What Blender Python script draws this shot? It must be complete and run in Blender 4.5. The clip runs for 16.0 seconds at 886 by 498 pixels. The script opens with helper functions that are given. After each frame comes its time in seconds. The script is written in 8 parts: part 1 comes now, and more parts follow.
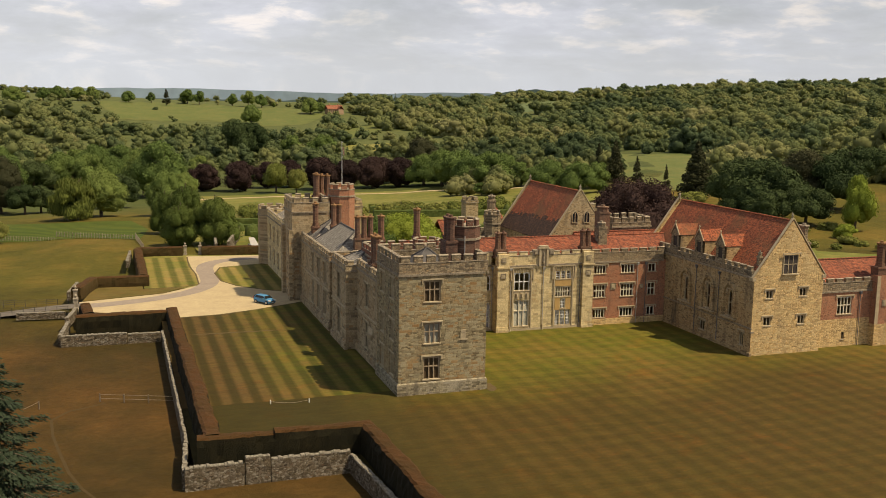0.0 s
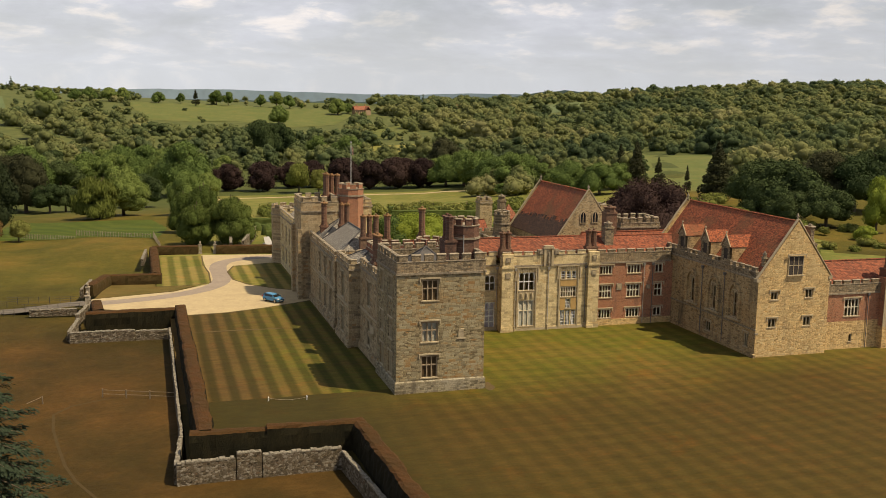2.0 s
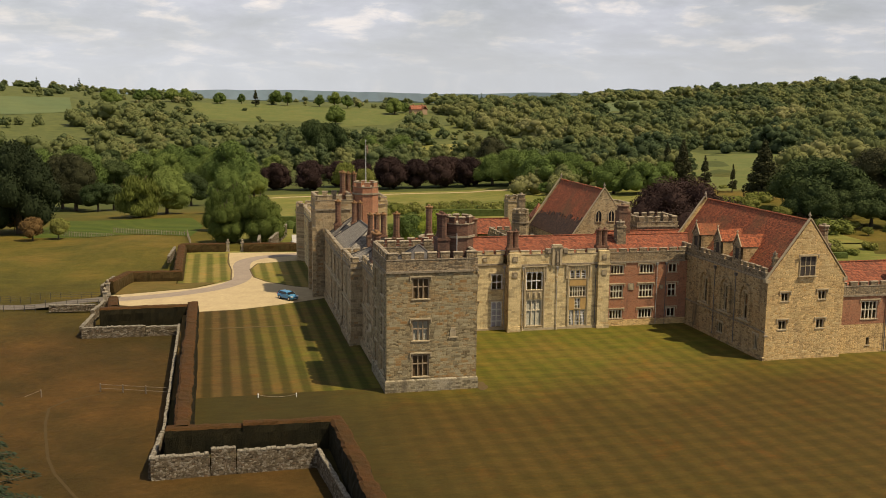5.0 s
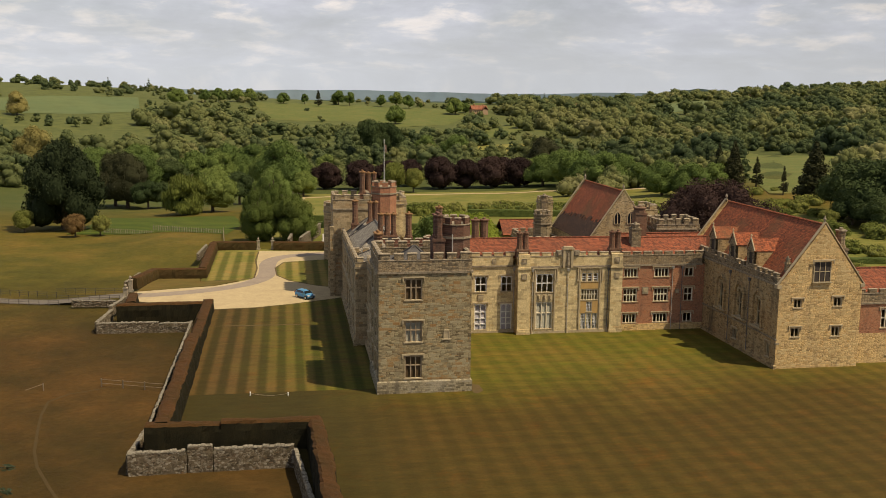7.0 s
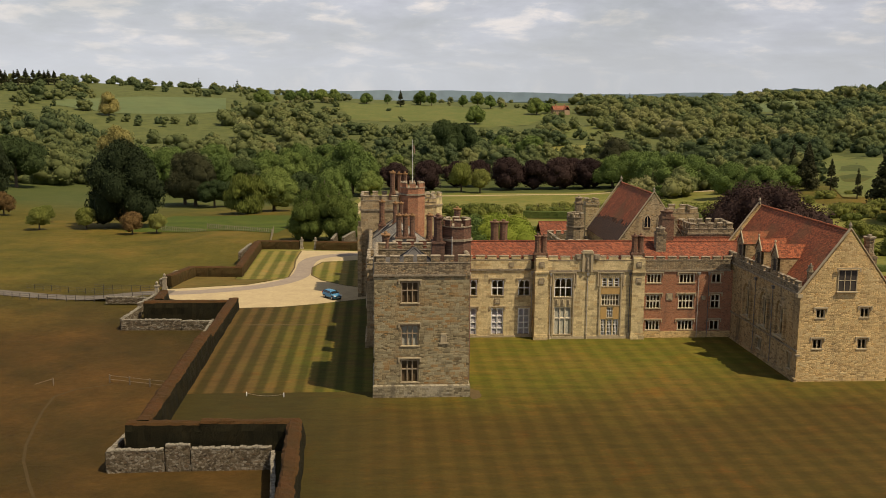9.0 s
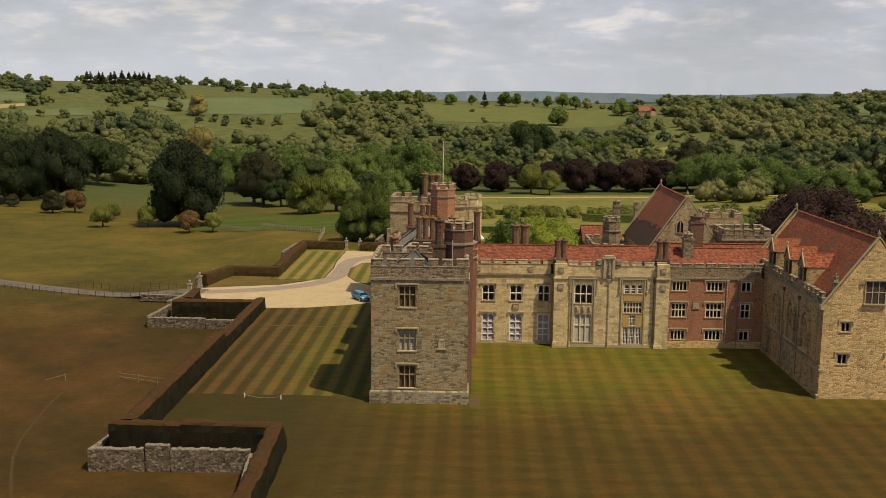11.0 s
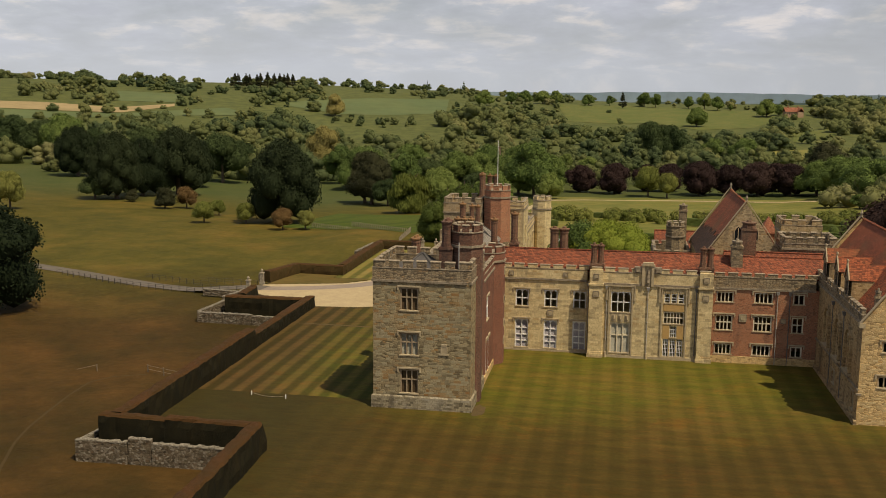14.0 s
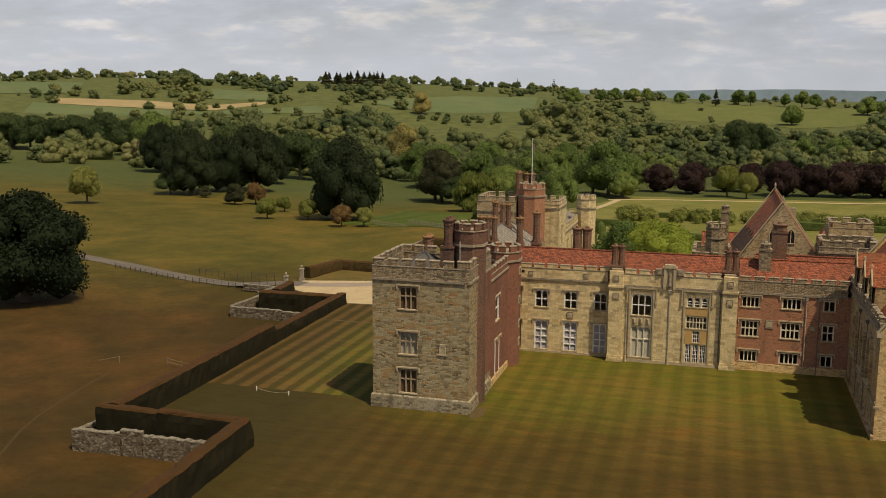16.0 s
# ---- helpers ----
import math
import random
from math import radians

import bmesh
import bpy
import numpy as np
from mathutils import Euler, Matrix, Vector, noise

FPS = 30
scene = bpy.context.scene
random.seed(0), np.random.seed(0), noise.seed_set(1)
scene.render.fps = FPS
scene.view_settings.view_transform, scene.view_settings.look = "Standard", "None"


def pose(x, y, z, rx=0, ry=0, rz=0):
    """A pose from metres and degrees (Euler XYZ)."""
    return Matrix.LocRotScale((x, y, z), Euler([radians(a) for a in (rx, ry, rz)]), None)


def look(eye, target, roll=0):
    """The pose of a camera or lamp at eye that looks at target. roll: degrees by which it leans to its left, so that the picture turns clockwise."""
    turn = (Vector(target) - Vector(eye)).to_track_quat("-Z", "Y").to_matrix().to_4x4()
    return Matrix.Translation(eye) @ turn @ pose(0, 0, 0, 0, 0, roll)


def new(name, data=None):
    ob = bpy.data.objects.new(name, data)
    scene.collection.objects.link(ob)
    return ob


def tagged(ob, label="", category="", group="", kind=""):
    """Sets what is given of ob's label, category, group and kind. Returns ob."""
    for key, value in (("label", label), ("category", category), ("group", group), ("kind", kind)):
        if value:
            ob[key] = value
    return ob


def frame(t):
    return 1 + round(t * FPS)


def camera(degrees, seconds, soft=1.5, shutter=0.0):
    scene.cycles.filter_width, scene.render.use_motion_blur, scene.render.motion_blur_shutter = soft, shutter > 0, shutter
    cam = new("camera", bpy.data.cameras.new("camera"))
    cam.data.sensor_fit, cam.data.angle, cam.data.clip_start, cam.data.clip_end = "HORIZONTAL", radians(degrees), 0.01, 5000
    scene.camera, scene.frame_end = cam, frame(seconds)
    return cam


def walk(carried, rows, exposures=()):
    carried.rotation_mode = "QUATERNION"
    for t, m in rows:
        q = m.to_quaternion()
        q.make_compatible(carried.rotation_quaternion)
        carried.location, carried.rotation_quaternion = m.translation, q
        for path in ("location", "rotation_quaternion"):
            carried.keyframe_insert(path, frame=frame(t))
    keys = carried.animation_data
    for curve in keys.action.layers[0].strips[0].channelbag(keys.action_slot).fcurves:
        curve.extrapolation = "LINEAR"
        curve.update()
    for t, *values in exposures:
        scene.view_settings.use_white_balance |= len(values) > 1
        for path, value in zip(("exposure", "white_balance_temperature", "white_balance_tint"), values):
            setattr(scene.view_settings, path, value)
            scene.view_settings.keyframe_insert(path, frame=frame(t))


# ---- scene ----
PATH = [
    (0, (-31.686, -108.943, 35.93), (-31.049, -107.073, 35.62), 0.9),
    (1, (-30.016, -109.877, 35.879), (-29.406, -107.998, 35.57), 1.0),
    (2, (-28.189, -110.562, 35.834), (-27.61, -108.673, 35.525), 0.9),
    (3, (-26.063, -111.035, 35.722), (-25.513, -109.137, 35.414), 0.9),
    (4, (-23.26, -111.377, 35.682), (-22.751, -109.468, 35.371), 0.7),
    (6.5, (-12.889, -112.524, 35.609), (-12.537, -110.58, 35.297), 0.6),
    (7, (-10.628, -112.506, 35.643), (-10.311, -110.556, 35.33), 0.6),
    (7.5, (-7.922, -112.51, 35.659), (-7.647, -110.554, 35.346), 0.5),
    (8, (-5.183, -112.387, 35.686), (-4.952, -110.425, 35.373), 0.4),
    (8.5, (-2.412, -112.144, 35.691), (-2.228, -110.178, 35.377), 0.5),
    (9, (0.359, -111.736, 35.708), (0.494, -109.766, 35.394), 0.5),
    (11.5, (13.811, -108.563, 35.714), (13.709, -106.591, 35.4), 0.6),
    (12, (16.49, -107.68, 35.678), (16.336, -105.711, 35.364), 0.7),
    (12.5, (19.178, -106.832, 35.615), (18.975, -104.868, 35.301), 0.5),
    (13, (21.824, -106.032, 35.579), (21.571, -104.073, 35.265), 0.5),
    (13.5, (24.34, -105.197, 35.51), (24.038, -103.244, 35.197), 0.4),
    (14, (26.845, -104.31, 35.454), (26.494, -102.367, 35.14), 0.4),
    (14.5, (29.417, -103.423, 35.417), (29.017, -101.489, 35.101), 0.5),
    (15, (31.763, -102.448, 35.376), (31.318, -100.524, 35.06), 0.4),
    (15.5, (34.25, -101.396, 35.354), (33.756, -99.484, 35.038), 0.4),
    (16, (36.774, -100.34, 35.327), (36.233, -98.441, 35.008), 0.3),
]
cam = camera(49.0, 16.0, 0.7)
walk(cam, [(t, look(eye, target, roll)) for t, eye, target, roll in PATH], [(0.0, 0.12, 7600, 12), (4.0, 0.05, 7600, 12), (9.0, -0.12, 7500, 12), (16.0, -0.32, 7400, 12)])

# ---- light ----
SUN = Vector((0.49, -0.34, 1.0)).normalized()
world = bpy.data.worlds.new("sky")
scene.world = world
world.use_nodes = True
wn, wl = world.node_tree.nodes, world.node_tree.links
wn.clear()
sky = wn.new("ShaderNodeTexSky")
sky.sky_type, sky.sun_disc = "NISHITA", False
sky.sun_elevation = math.asin(SUN.z)
sky.sun_rotation = math.atan2(SUN.x, SUN.y)
sky.air_density, sky.dust_density = 1.0, 2.0
sky_scale = wn.new("ShaderNodeVectorMath")
sky_scale.operation = "SCALE"
sky_scale.inputs["Scale"].default_value = 0.085
wl.new(sky.outputs[0], sky_scale.inputs[0])
coord = wn.new("ShaderNodeTexCoord")
split = wn.new("ShaderNodeSeparateXYZ")
wl.new(coord.outputs["Generated"], split.inputs[0])
height = wn.new("ShaderNodeMath")
height.operation = "MAXIMUM"
height.inputs[1].default_value = 0.02
wl.new(split.outputs["Z"], height.inputs[0])
lift = wn.new("ShaderNodeMath")
lift.operation = "ADD"
lift.inputs[1].default_value = 0.24
wl.new(height.outputs[0], lift.inputs[0])
plane = wn.new("ShaderNodeVectorMath")
plane.operation = "DIVIDE"
spread = wn.new("ShaderNodeCombineXYZ")
for k in range(3):
    wl.new(lift.outputs[0], spread.inputs[k])
wl.new(coord.outputs["Generated"], plane.inputs[0])
wl.new(spread.outputs[0], plane.inputs[1])
cloud = wn.new("ShaderNodeTexNoise")
cloud.inputs["Scale"].default_value = 1.7
cloud.inputs["Detail"].default_value = 9.0
cloud.inputs["Roughness"].default_value = 0.6
cloud.inputs["Distortion"].default_value = 0.3
wl.new(plane.outputs[0], cloud.inputs["Vector"])
cover = wn.new("ShaderNodeMapRange")
cover.inputs["From Min"].default_value, cover.inputs["From Max"].default_value = 0.40, 0.62
cover.inputs["To Min"].default_value, cover.inputs["To Max"].default_value = 0.55, 1.0
wl.new(cloud.outputs["Fac"], cover.inputs["Value"])
puff = wn.new("ShaderNodeTexNoise")
puff.inputs["Scale"].default_value = 5.5
puff.inputs["Detail"].default_value = 10.0
puff.inputs["Roughness"].default_value = 0.55
puff.inputs["Distortion"].default_value = 0.15
wl.new(plane.outputs[0], puff.inputs["Vector"])
tone = wn.new("ShaderNodeValToRGB")
tone.color_ramp.elements[0].position, tone.color_ramp.elements[0].color = 0.38, (0.525, 0.588, 0.735, 1)
tone.color_ramp.elements[1].position, tone.color_ramp.elements[1].color = 0.66, (0.95, 0.945, 1.0, 1)
mid_tone = tone.color_ramp.elements.new(0.53)
mid_tone.color = (0.600, 0.674, 0.830, 1)
wl.new(puff.outputs["Fac"], tone.inputs["Fac"])
# broken cloud with more open blue overhead than along the horizon
open_sky = wn.new("ShaderNodeMapRange")
open_sky.inputs["From Min"].default_value, open_sky.inputs["From Max"].default_value = 0.12, 0.45
open_sky.inputs["To Min"].default_value, open_sky.inputs["To Max"].default_value = 1.0, 0.38
wl.new(height.outputs[0], open_sky.inputs["Value"])
cover_up = wn.new("ShaderNodeMath")
cover_up.operation = "MULTIPLY"
wl.new(cover.outputs["Result"], cover_up.inputs[0])
wl.new(open_sky.outputs["Result"], cover_up.inputs[1])
veil = wn.new("ShaderNodeMix")
veil.data_type = "RGBA"
wl.new(cover_up.outputs[0], veil.inputs["Factor"])
wl.new(sky_scale.outputs[0], veil.inputs["A"])
wl.new(tone.outputs["Color"], veil.inputs["B"])
# thin milky air close to the horizon
low = wn.new("ShaderNodeMapRange")
low.inputs["From Min"].default_value, low.inputs["From Max"].default_value = 0.0, 0.11
low.inputs["To Min"].default_value, low.inputs["To Max"].default_value = 0.95, 0.0
wl.new(height.outputs[0], low.inputs["Value"])
milk = wn.new("ShaderNodeMix")
milk.data_type = "RGBA"
milk.inputs["B"].default_value = (0.595, 0.675, 0.79, 1)
wl.new(low.outputs["Result"], milk.inputs["Factor"])
wl.new(veil.outputs["Result"], milk.inputs["A"])
back = wn.new("ShaderNodeBackground")
back.inputs["Strength"].default_value = 1.0
side = wn.new("ShaderNodeMapRange")
side.inputs["From Min"].default_value, side.inputs["From Max"].default_value = -0.6, 0.6
side.inputs["To Min"].default_value, side.inputs["To Max"].default_value = 1.10, 0.91
wl.new(split.outputs["X"], side.inputs["Value"])
bright = wn.new("ShaderNodeVectorMath")
bright.operation = "SCALE"
wl.new(milk.outputs["Result"], bright.inputs[0])
wl.new(side.outputs["Result"], bright.inputs["Scale"])
wl.new(bright.outputs[0], back.inputs["Color"])
wout = wn.new("ShaderNodeOutputWorld")
wl.new(back.outputs[0], wout.inputs["Surface"])

sun_data = bpy.data.lights.new("sun", "SUN")
sun_data.energy, sun_data.angle, sun_data.color = 4.9, radians(0.6), (1.0, 0.90, 0.72)
sun = new("sun", sun_data)
sun.matrix_world = look(SUN * 300, (0, 0, 0))


# ---- materials ----
class Nodes:
    """A node material with short calls to add and join nodes."""

    def __init__(self, name, rough=0.8, spec=0.3, metal=0.0):
        self.mat = bpy.data.materials.new(name)
        self.mat.use_nodes = True
        self.n, self.l = self.mat.node_tree.nodes, self.mat.node_tree.links
        self.bsdf = self.n["Principled BSDF"]
        self.bsdf.inputs["Roughness"].default_value = rough
        self.bsdf.inputs["Specular IOR Level"].default_value = spec
        self.bsdf.inputs["Metallic"].default_value = metal

    def put(self, socket, value):
        if isinstance(value, bpy.types.NodeSocket):
            self.l.new(value, socket)
        elif value is not None:
            if socket.type == "RGBA" and len(value) == 3:
                value = (*value, 1)
            socket.default_value = value

    def place(self):
        return self.n.new("ShaderNodeNewGeometry").outputs["Position"]

    def math(self, op, a, b=None, c=None):
        node = self.n.new("ShaderNodeMath")
        node.operation = op
        for socket, value in zip(node.inputs, (a, b, c)):
            self.put(socket, value)
        return node.outputs[0]

    def parts(self, vector):
        node = self.n.new("ShaderNodeSeparateXYZ")
        self.put(node.inputs[0], vector)
        return node.outputs

    def join(self, x, y, z=0.0):
        node = self.n.new("ShaderNodeCombineXYZ")
        for socket, value in zip(node.inputs, (x, y, z)):
            self.put(socket, value)
        return node.outputs[0]

    def stretch(self, vector, scale):
        node = self.n.new("ShaderNodeMapping")
        self.put(node.inputs["Vector"], vector)
        node.inputs["Scale"].default_value = scale
        return node.outputs[0]

    def noise(self, scale, vector=None, detail=4.0, rough=0.55, distort=0.0):
        node = self.n.new("ShaderNodeTexNoise")
        self.put(node.inputs["Vector"], vector if vector is not None else self.place())
        for key, value in (("Scale", scale), ("Detail", detail), ("Roughness", rough), ("Distortion", distort)):
            node.inputs[key].default_value = value
        return node.outputs["Fac"]

    def cells(self, scale, vector=None):
        node = self.n.new("ShaderNodeTexVoronoi")
        self.put(node.inputs["Vector"], vector if vector is not None else self.place())
        node.inputs["Scale"].default_value = scale
        return node.outputs

    def ramp(self, fac, *stops):
        node = self.n.new("ShaderNodeValToRGB")
        el = node.color_ramp.elements
        while len(el) < len(stops):
            el.new(0.5)
        for e, (p, c) in zip(el, stops):
            e.position, e.color = p, (*c, 1) if len(c) == 3 else c
        self.put(node.inputs["Fac"], fac)
        return node.outputs["Color"]

    def range(self, value, a, b, c=0.0, d=1.0):
        node = self.n.new("ShaderNodeMapRange")
        for key, v in zip(("Value", "From Min", "From Max", "To Min", "To Max"), (value, a, b, c, d)):
            self.put(node.inputs[key], v)
        return node.outputs["Result"]

    def mix(self, fac, a, b, blend="MIX"):
        node = self.n.new("ShaderNodeMix")
        node.data_type, node.blend_type = "RGBA", blend
        self.put(node.inputs["Factor"], fac)
        self.put(node.inputs["A"], a)
        self.put(node.inputs["B"], b)
        return node.outputs["Result"]

    def bump(self, value, strength=0.3, distance=0.05):
        node = self.n.new("ShaderNodeBump")
        node.inputs["Strength"].default_value, node.inputs["Distance"].default_value = strength, distance
        self.put(node.inputs["Height"], value)
        self.l.new(node.outputs["Normal"], self.bsdf.inputs["Normal"])

    def colour(self, value):
        self.put(self.bsdf.inputs["Base Color"], value)
        return self.mat


def leafy(m, colour, share):
    """Leaves let part of the light through."""
    m.colour(colour)
    glow = m.n.new("ShaderNodeBsdfTranslucent")
    m.put(glow.inputs["Color"], colour)
    both = m.n.new("ShaderNodeMixShader")
    both.inputs[0].default_value = share
    m.put(both.inputs[1], m.bsdf.outputs[0])
    m.put(both.inputs[2], glow.outputs[0])
    m.put(m.n["Material Output"].inputs["Surface"], both.outputs[0])
    return m.mat


def wall_plane(m):
    """Coordinates along a wall and up it."""
    x, y, z = m.parts(m.place())
    return m.join(m.math("ADD", x, y), z)


def field_stones(m, vector, width, row, joint):
    """Uncoursed stones of uneven size: a tone for each stone and the joints between them."""
    place = m.stretch(vector, (1 / width, 1 / row, 1.0))
    cells = []
    for feature in ("F1", "DISTANCE_TO_EDGE"):
        node = m.n.new("ShaderNodeTexVoronoi")
        node.voronoi_dimensions, node.feature = "2D", feature
        node.inputs["Scale"].default_value = 1.0
        node.inputs["Randomness"].default_value = 0.8
        m.put(node.inputs["Vector"], place)
        cells.append(node)
    tone = m.parts(cells[0].outputs["Color"])[0]
    return tone, m.range(cells[1].outputs["Distance"], 0.0, 2.4 * joint / row, 1.0, 0.0)


def masonry(name, light, dark, odd, mortar, width=0.55, row=0.27, joint=0.02, odd_share=0.55, stain=(0.10, 0.09, 0.07), stain_amount=0.5, relief=0.5, fleck=0.25, rubble=False):
    """Coursed stone or brick: courses with random tones, patches of another tone, stains and pitted relief."""
    m = Nodes(name, 0.9, 0.2)
    flat = wall_plane(m)
    wob = m.n.new("ShaderNodeVectorMath")
    wob.operation = "ADD"
    warp = m.n.new("ShaderNodeTexNoise")
    warp.inputs["Scale"].default_value = 0.9
    m.put(warp.inputs["Vector"], flat)
    small = m.n.new("ShaderNodeVectorMath")
    small.operation = "SCALE"
    small.inputs["Scale"].default_value = row * 0.35
    m.put(small.inputs[0], warp.outputs["Color"])
    m.put(wob.inputs[0], flat)
    m.put(wob.inputs[1], small.outputs[0])
    brick = m.n.new("ShaderNodeTexBrick")
    m.put(brick.inputs["Vector"], wob.outputs[0])
    brick.offset, brick.offset_frequency = 0.43, 2
    brick.squash, brick.squash_frequency = 0.7, 3
    for key, value in (("Scale", 1.0), ("Brick Width", width), ("Row Height", row), ("Mortar Size", joint), ("Mortar Smooth", 0.4), ("Bias", 0.0)):
        brick.inputs[key].default_value = value
    brick.inputs["Color1"].default_value = (0, 0, 0, 1)
    brick.inputs["Color2"].default_value = (1, 1, 1, 1)
    brick.inputs["Mortar"].default_value = (0.5, 0.5, 0.5, 1)
    stone, joints = brick.outputs["Color"], brick.outputs["Fac"]
    if rubble:
        stone, joints = field_stones(m, wob.outputs[0], width, row, joint)
    deep = tuple(v * 0.74 for v in dark)
    pale = tuple(min(0.8, v * 1.18) for v in light)
    tone = m.ramp(stone, (0.0, deep), (0.16, dark), (0.42, light), (0.72, pale), (0.86, light), (1.0, odd))
    patch = m.range(m.noise(0.22, detail=3), 0.5, 0.72, 0.0, odd_share)
    tone = m.mix(patch, tone, odd)
    worn = m.range(m.noise(0.6, detail=5, rough=0.65), 0.46, 0.68, 0.0, 0.5)
    tone = m.mix(worn, tone, pale)
    tone = m.mix(m.math("MULTIPLY", joints, 0.7), tone, mortar)
    grain = m.noise(5.5, detail=6, rough=0.7)
    tone = m.mix(m.range(grain, 0.38, 0.66, 0.0, 0.7), tone, m.mix(1.0, tone, (0.58, 0.53, 0.46), "MULTIPLY"))
    pit = m.noise(13.0, detail=5, rough=0.75)
    tone = m.mix(m.range(pit, 0.52, 0.68, 0.0, 0.55), tone, m.mix(1.0, tone, (0.42, 0.38, 0.32), "MULTIPLY"))
    tone = m.mix(m.range(m.noise(9.0, detail=6, rough=0.8), 0.60, 0.70, 0.0, fleck), tone, (0.50, 0.46, 0.38))
    streak = m.noise(0.6, m.stretch(m.place(), (1.2, 1.2, 0.22)), 6, 0.65)
    tone = m.mix(m.range(streak, 0.50, 0.70, 0.0, stain_amount), tone, stain)
    m.bump(m.math("SUBTRACT", m.math("MULTIPLY", grain, 0.5), joints), relief, 0.06)
    return m.colour(tone)


M_TOWER = masonry("tower_stone", (0.335, 0.280, 0.165), (0.185, 0.148, 0.085), (0.34, 0.20, 0.078), (0.22, 0.18, 0.11), 0.50, 0.22, 0.013, 0.6, stain_amount=0.45, fleck=0.4, rubble=True)
M_PLINTH = masonry("plinth_stone", (0.34, 0.295, 0.195), (0.16, 0.135, 0.085), (0.40, 0.37, 0.29), (0.18, 0.15, 0.10), 0.5, 0.24, 0.02, 0.6, stain=(0.09, 0.075, 0.055), stain_amount=0.75)
M_MAIN = masonry("ashlar_stone", (0.65, 0.535, 0.305), (0.52, 0.42, 0.24), (0.53, 0.38, 0.185), (0.45, 0.355, 0.20), 0.85, 0.34, 0.012, 0.4, stain=(0.17, 0.145, 0.105), stain_amount=0.62, relief=0.25)
M_YELLOW = masonry("yellow_rubble", (0.66, 0.47, 0.225), (0.45, 0.31, 0.145), (0.54, 0.33, 0.125), (0.56, 0.42, 0.22), 0.46, 0.22, 0.014, 0.4, stain_amount=0.35, rubble=True)
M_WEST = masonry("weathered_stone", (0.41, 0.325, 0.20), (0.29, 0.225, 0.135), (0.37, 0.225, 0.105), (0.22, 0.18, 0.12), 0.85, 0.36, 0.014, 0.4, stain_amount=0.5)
M_GREYPAR = masonry("grey_parapet_stone", (0.33, 0.265, 0.17), (0.15, 0.12, 0.08), (0.37, 0.24, 0.12), (0.16, 0.13, 0.09), 0.40, 0.20, 0.02, 0.4, stain_amount=0.6, fleck=0.75, rubble=True)
M_BRICK = masonry("red_brick", (0.40, 0.165, 0.09), (0.24, 0.098, 0.058), (0.46, 0.25, 0.14), (0.42, 0.31, 0.21), 0.24, 0.085, 0.012, 0.45, (0.14, 0.085, 0.065), 0.45, 0.25)
M_BRICK_OLD = masonry("old_dark_brick", (0.235, 0.090, 0.058), (0.135, 0.055, 0.038), (0.28, 0.15, 0.095), (0.22, 0.155, 0.11), 0.24, 0.085, 0.012, 0.45, (0.075, 0.048, 0.038), 0.55, 0.3)
M_CHIMNEY = masonry("chimney_brick", (0.20, 0.10, 0.065), (0.11, 0.06, 0.042), (0.26, 0.19, 0.12), (0.20, 0.145, 0.10), 0.24, 0.085, 0.012, 0.5, (0.08, 0.06, 0.05), 0.5, 0.3)


def rubble_material():
    """Uncoursed rubble: stones of uneven size and tone with dark joints and lichen."""
    m = Nodes("rubble_wall_stone", 0.95, 0.15)
    pos = m.stretch(m.place(), (1.0, 1.0, 1.5))
    cell = m.cells(3.6, pos)
    edge = m.n.new("ShaderNodeTexVoronoi")
    edge.feature = "DISTANCE_TO_EDGE"
    edge.inputs["Scale"].default_value = 3.6
    m.put(edge.inputs["Vector"], pos)
    tone = m.ramp(m.parts(cell["Color"])[0], (0.0, (0.065, 0.050, 0.032)), (0.3, (0.125, 0.098, 0.064)), (0.6, (0.165, 0.130, 0.086)), (0.85, (0.27, 0.24, 0.185)), (1.0, (0.13, 0.082, 0.045)))
    joint = m.range(edge.outputs["Distance"], 0.0, 0.09, 1.0, 0.0)
    tone = m.mix(m.math("MULTIPLY", joint, 0.8), tone, (0.075, 0.058, 0.036))
    lichen = m.noise(2.6, detail=6, rough=0.7)
    tone = m.mix(m.range(lichen, 0.56, 0.68, 0.0, 0.6), tone, (0.30, 0.275, 0.215))
    moss = m.noise(0.9, detail=5, rough=0.65)
    tone = m.mix(m.range(moss, 0.54, 0.70, 0.0, 0.7), tone, (0.075, 0.060, 0.030))
    m.bump(m.math("SUBTRACT", m.math("MULTIPLY", lichen, 0.4), joint), 0.8, 0.08)
    return m.colour(tone)


M_TURRET = masonry("weathered_turret_brick", (0.165, 0.080, 0.055), (0.085, 0.048, 0.036), (0.24, 0.175, 0.125), (0.14, 0.10, 0.075), 0.24, 0.085, 0.012, 0.55, (0.05, 0.040, 0.034), 0.5, 0.35, fleck=0.45)
M_RUBBLE = rubble_material()


def plain_stone(name, a, b, scale=2.0, rough=0.85):
    m = Nodes(name, rough, 0.25)
    n1, n2 = m.noise(scale, detail=6, rough=0.65), m.noise(scale * 6, detail=4)
    tone = m.mix(m.range(n1, 0.35, 0.7), a, b)
    m.bump(n2, 0.25, 0.03)
    return m.colour(m.mix(m.range(n2, 0.4, 0.8, 0, 0.4), tone, m.mix(1.0, tone, (0.6, 0.57, 0.52), "MULTIPLY")))


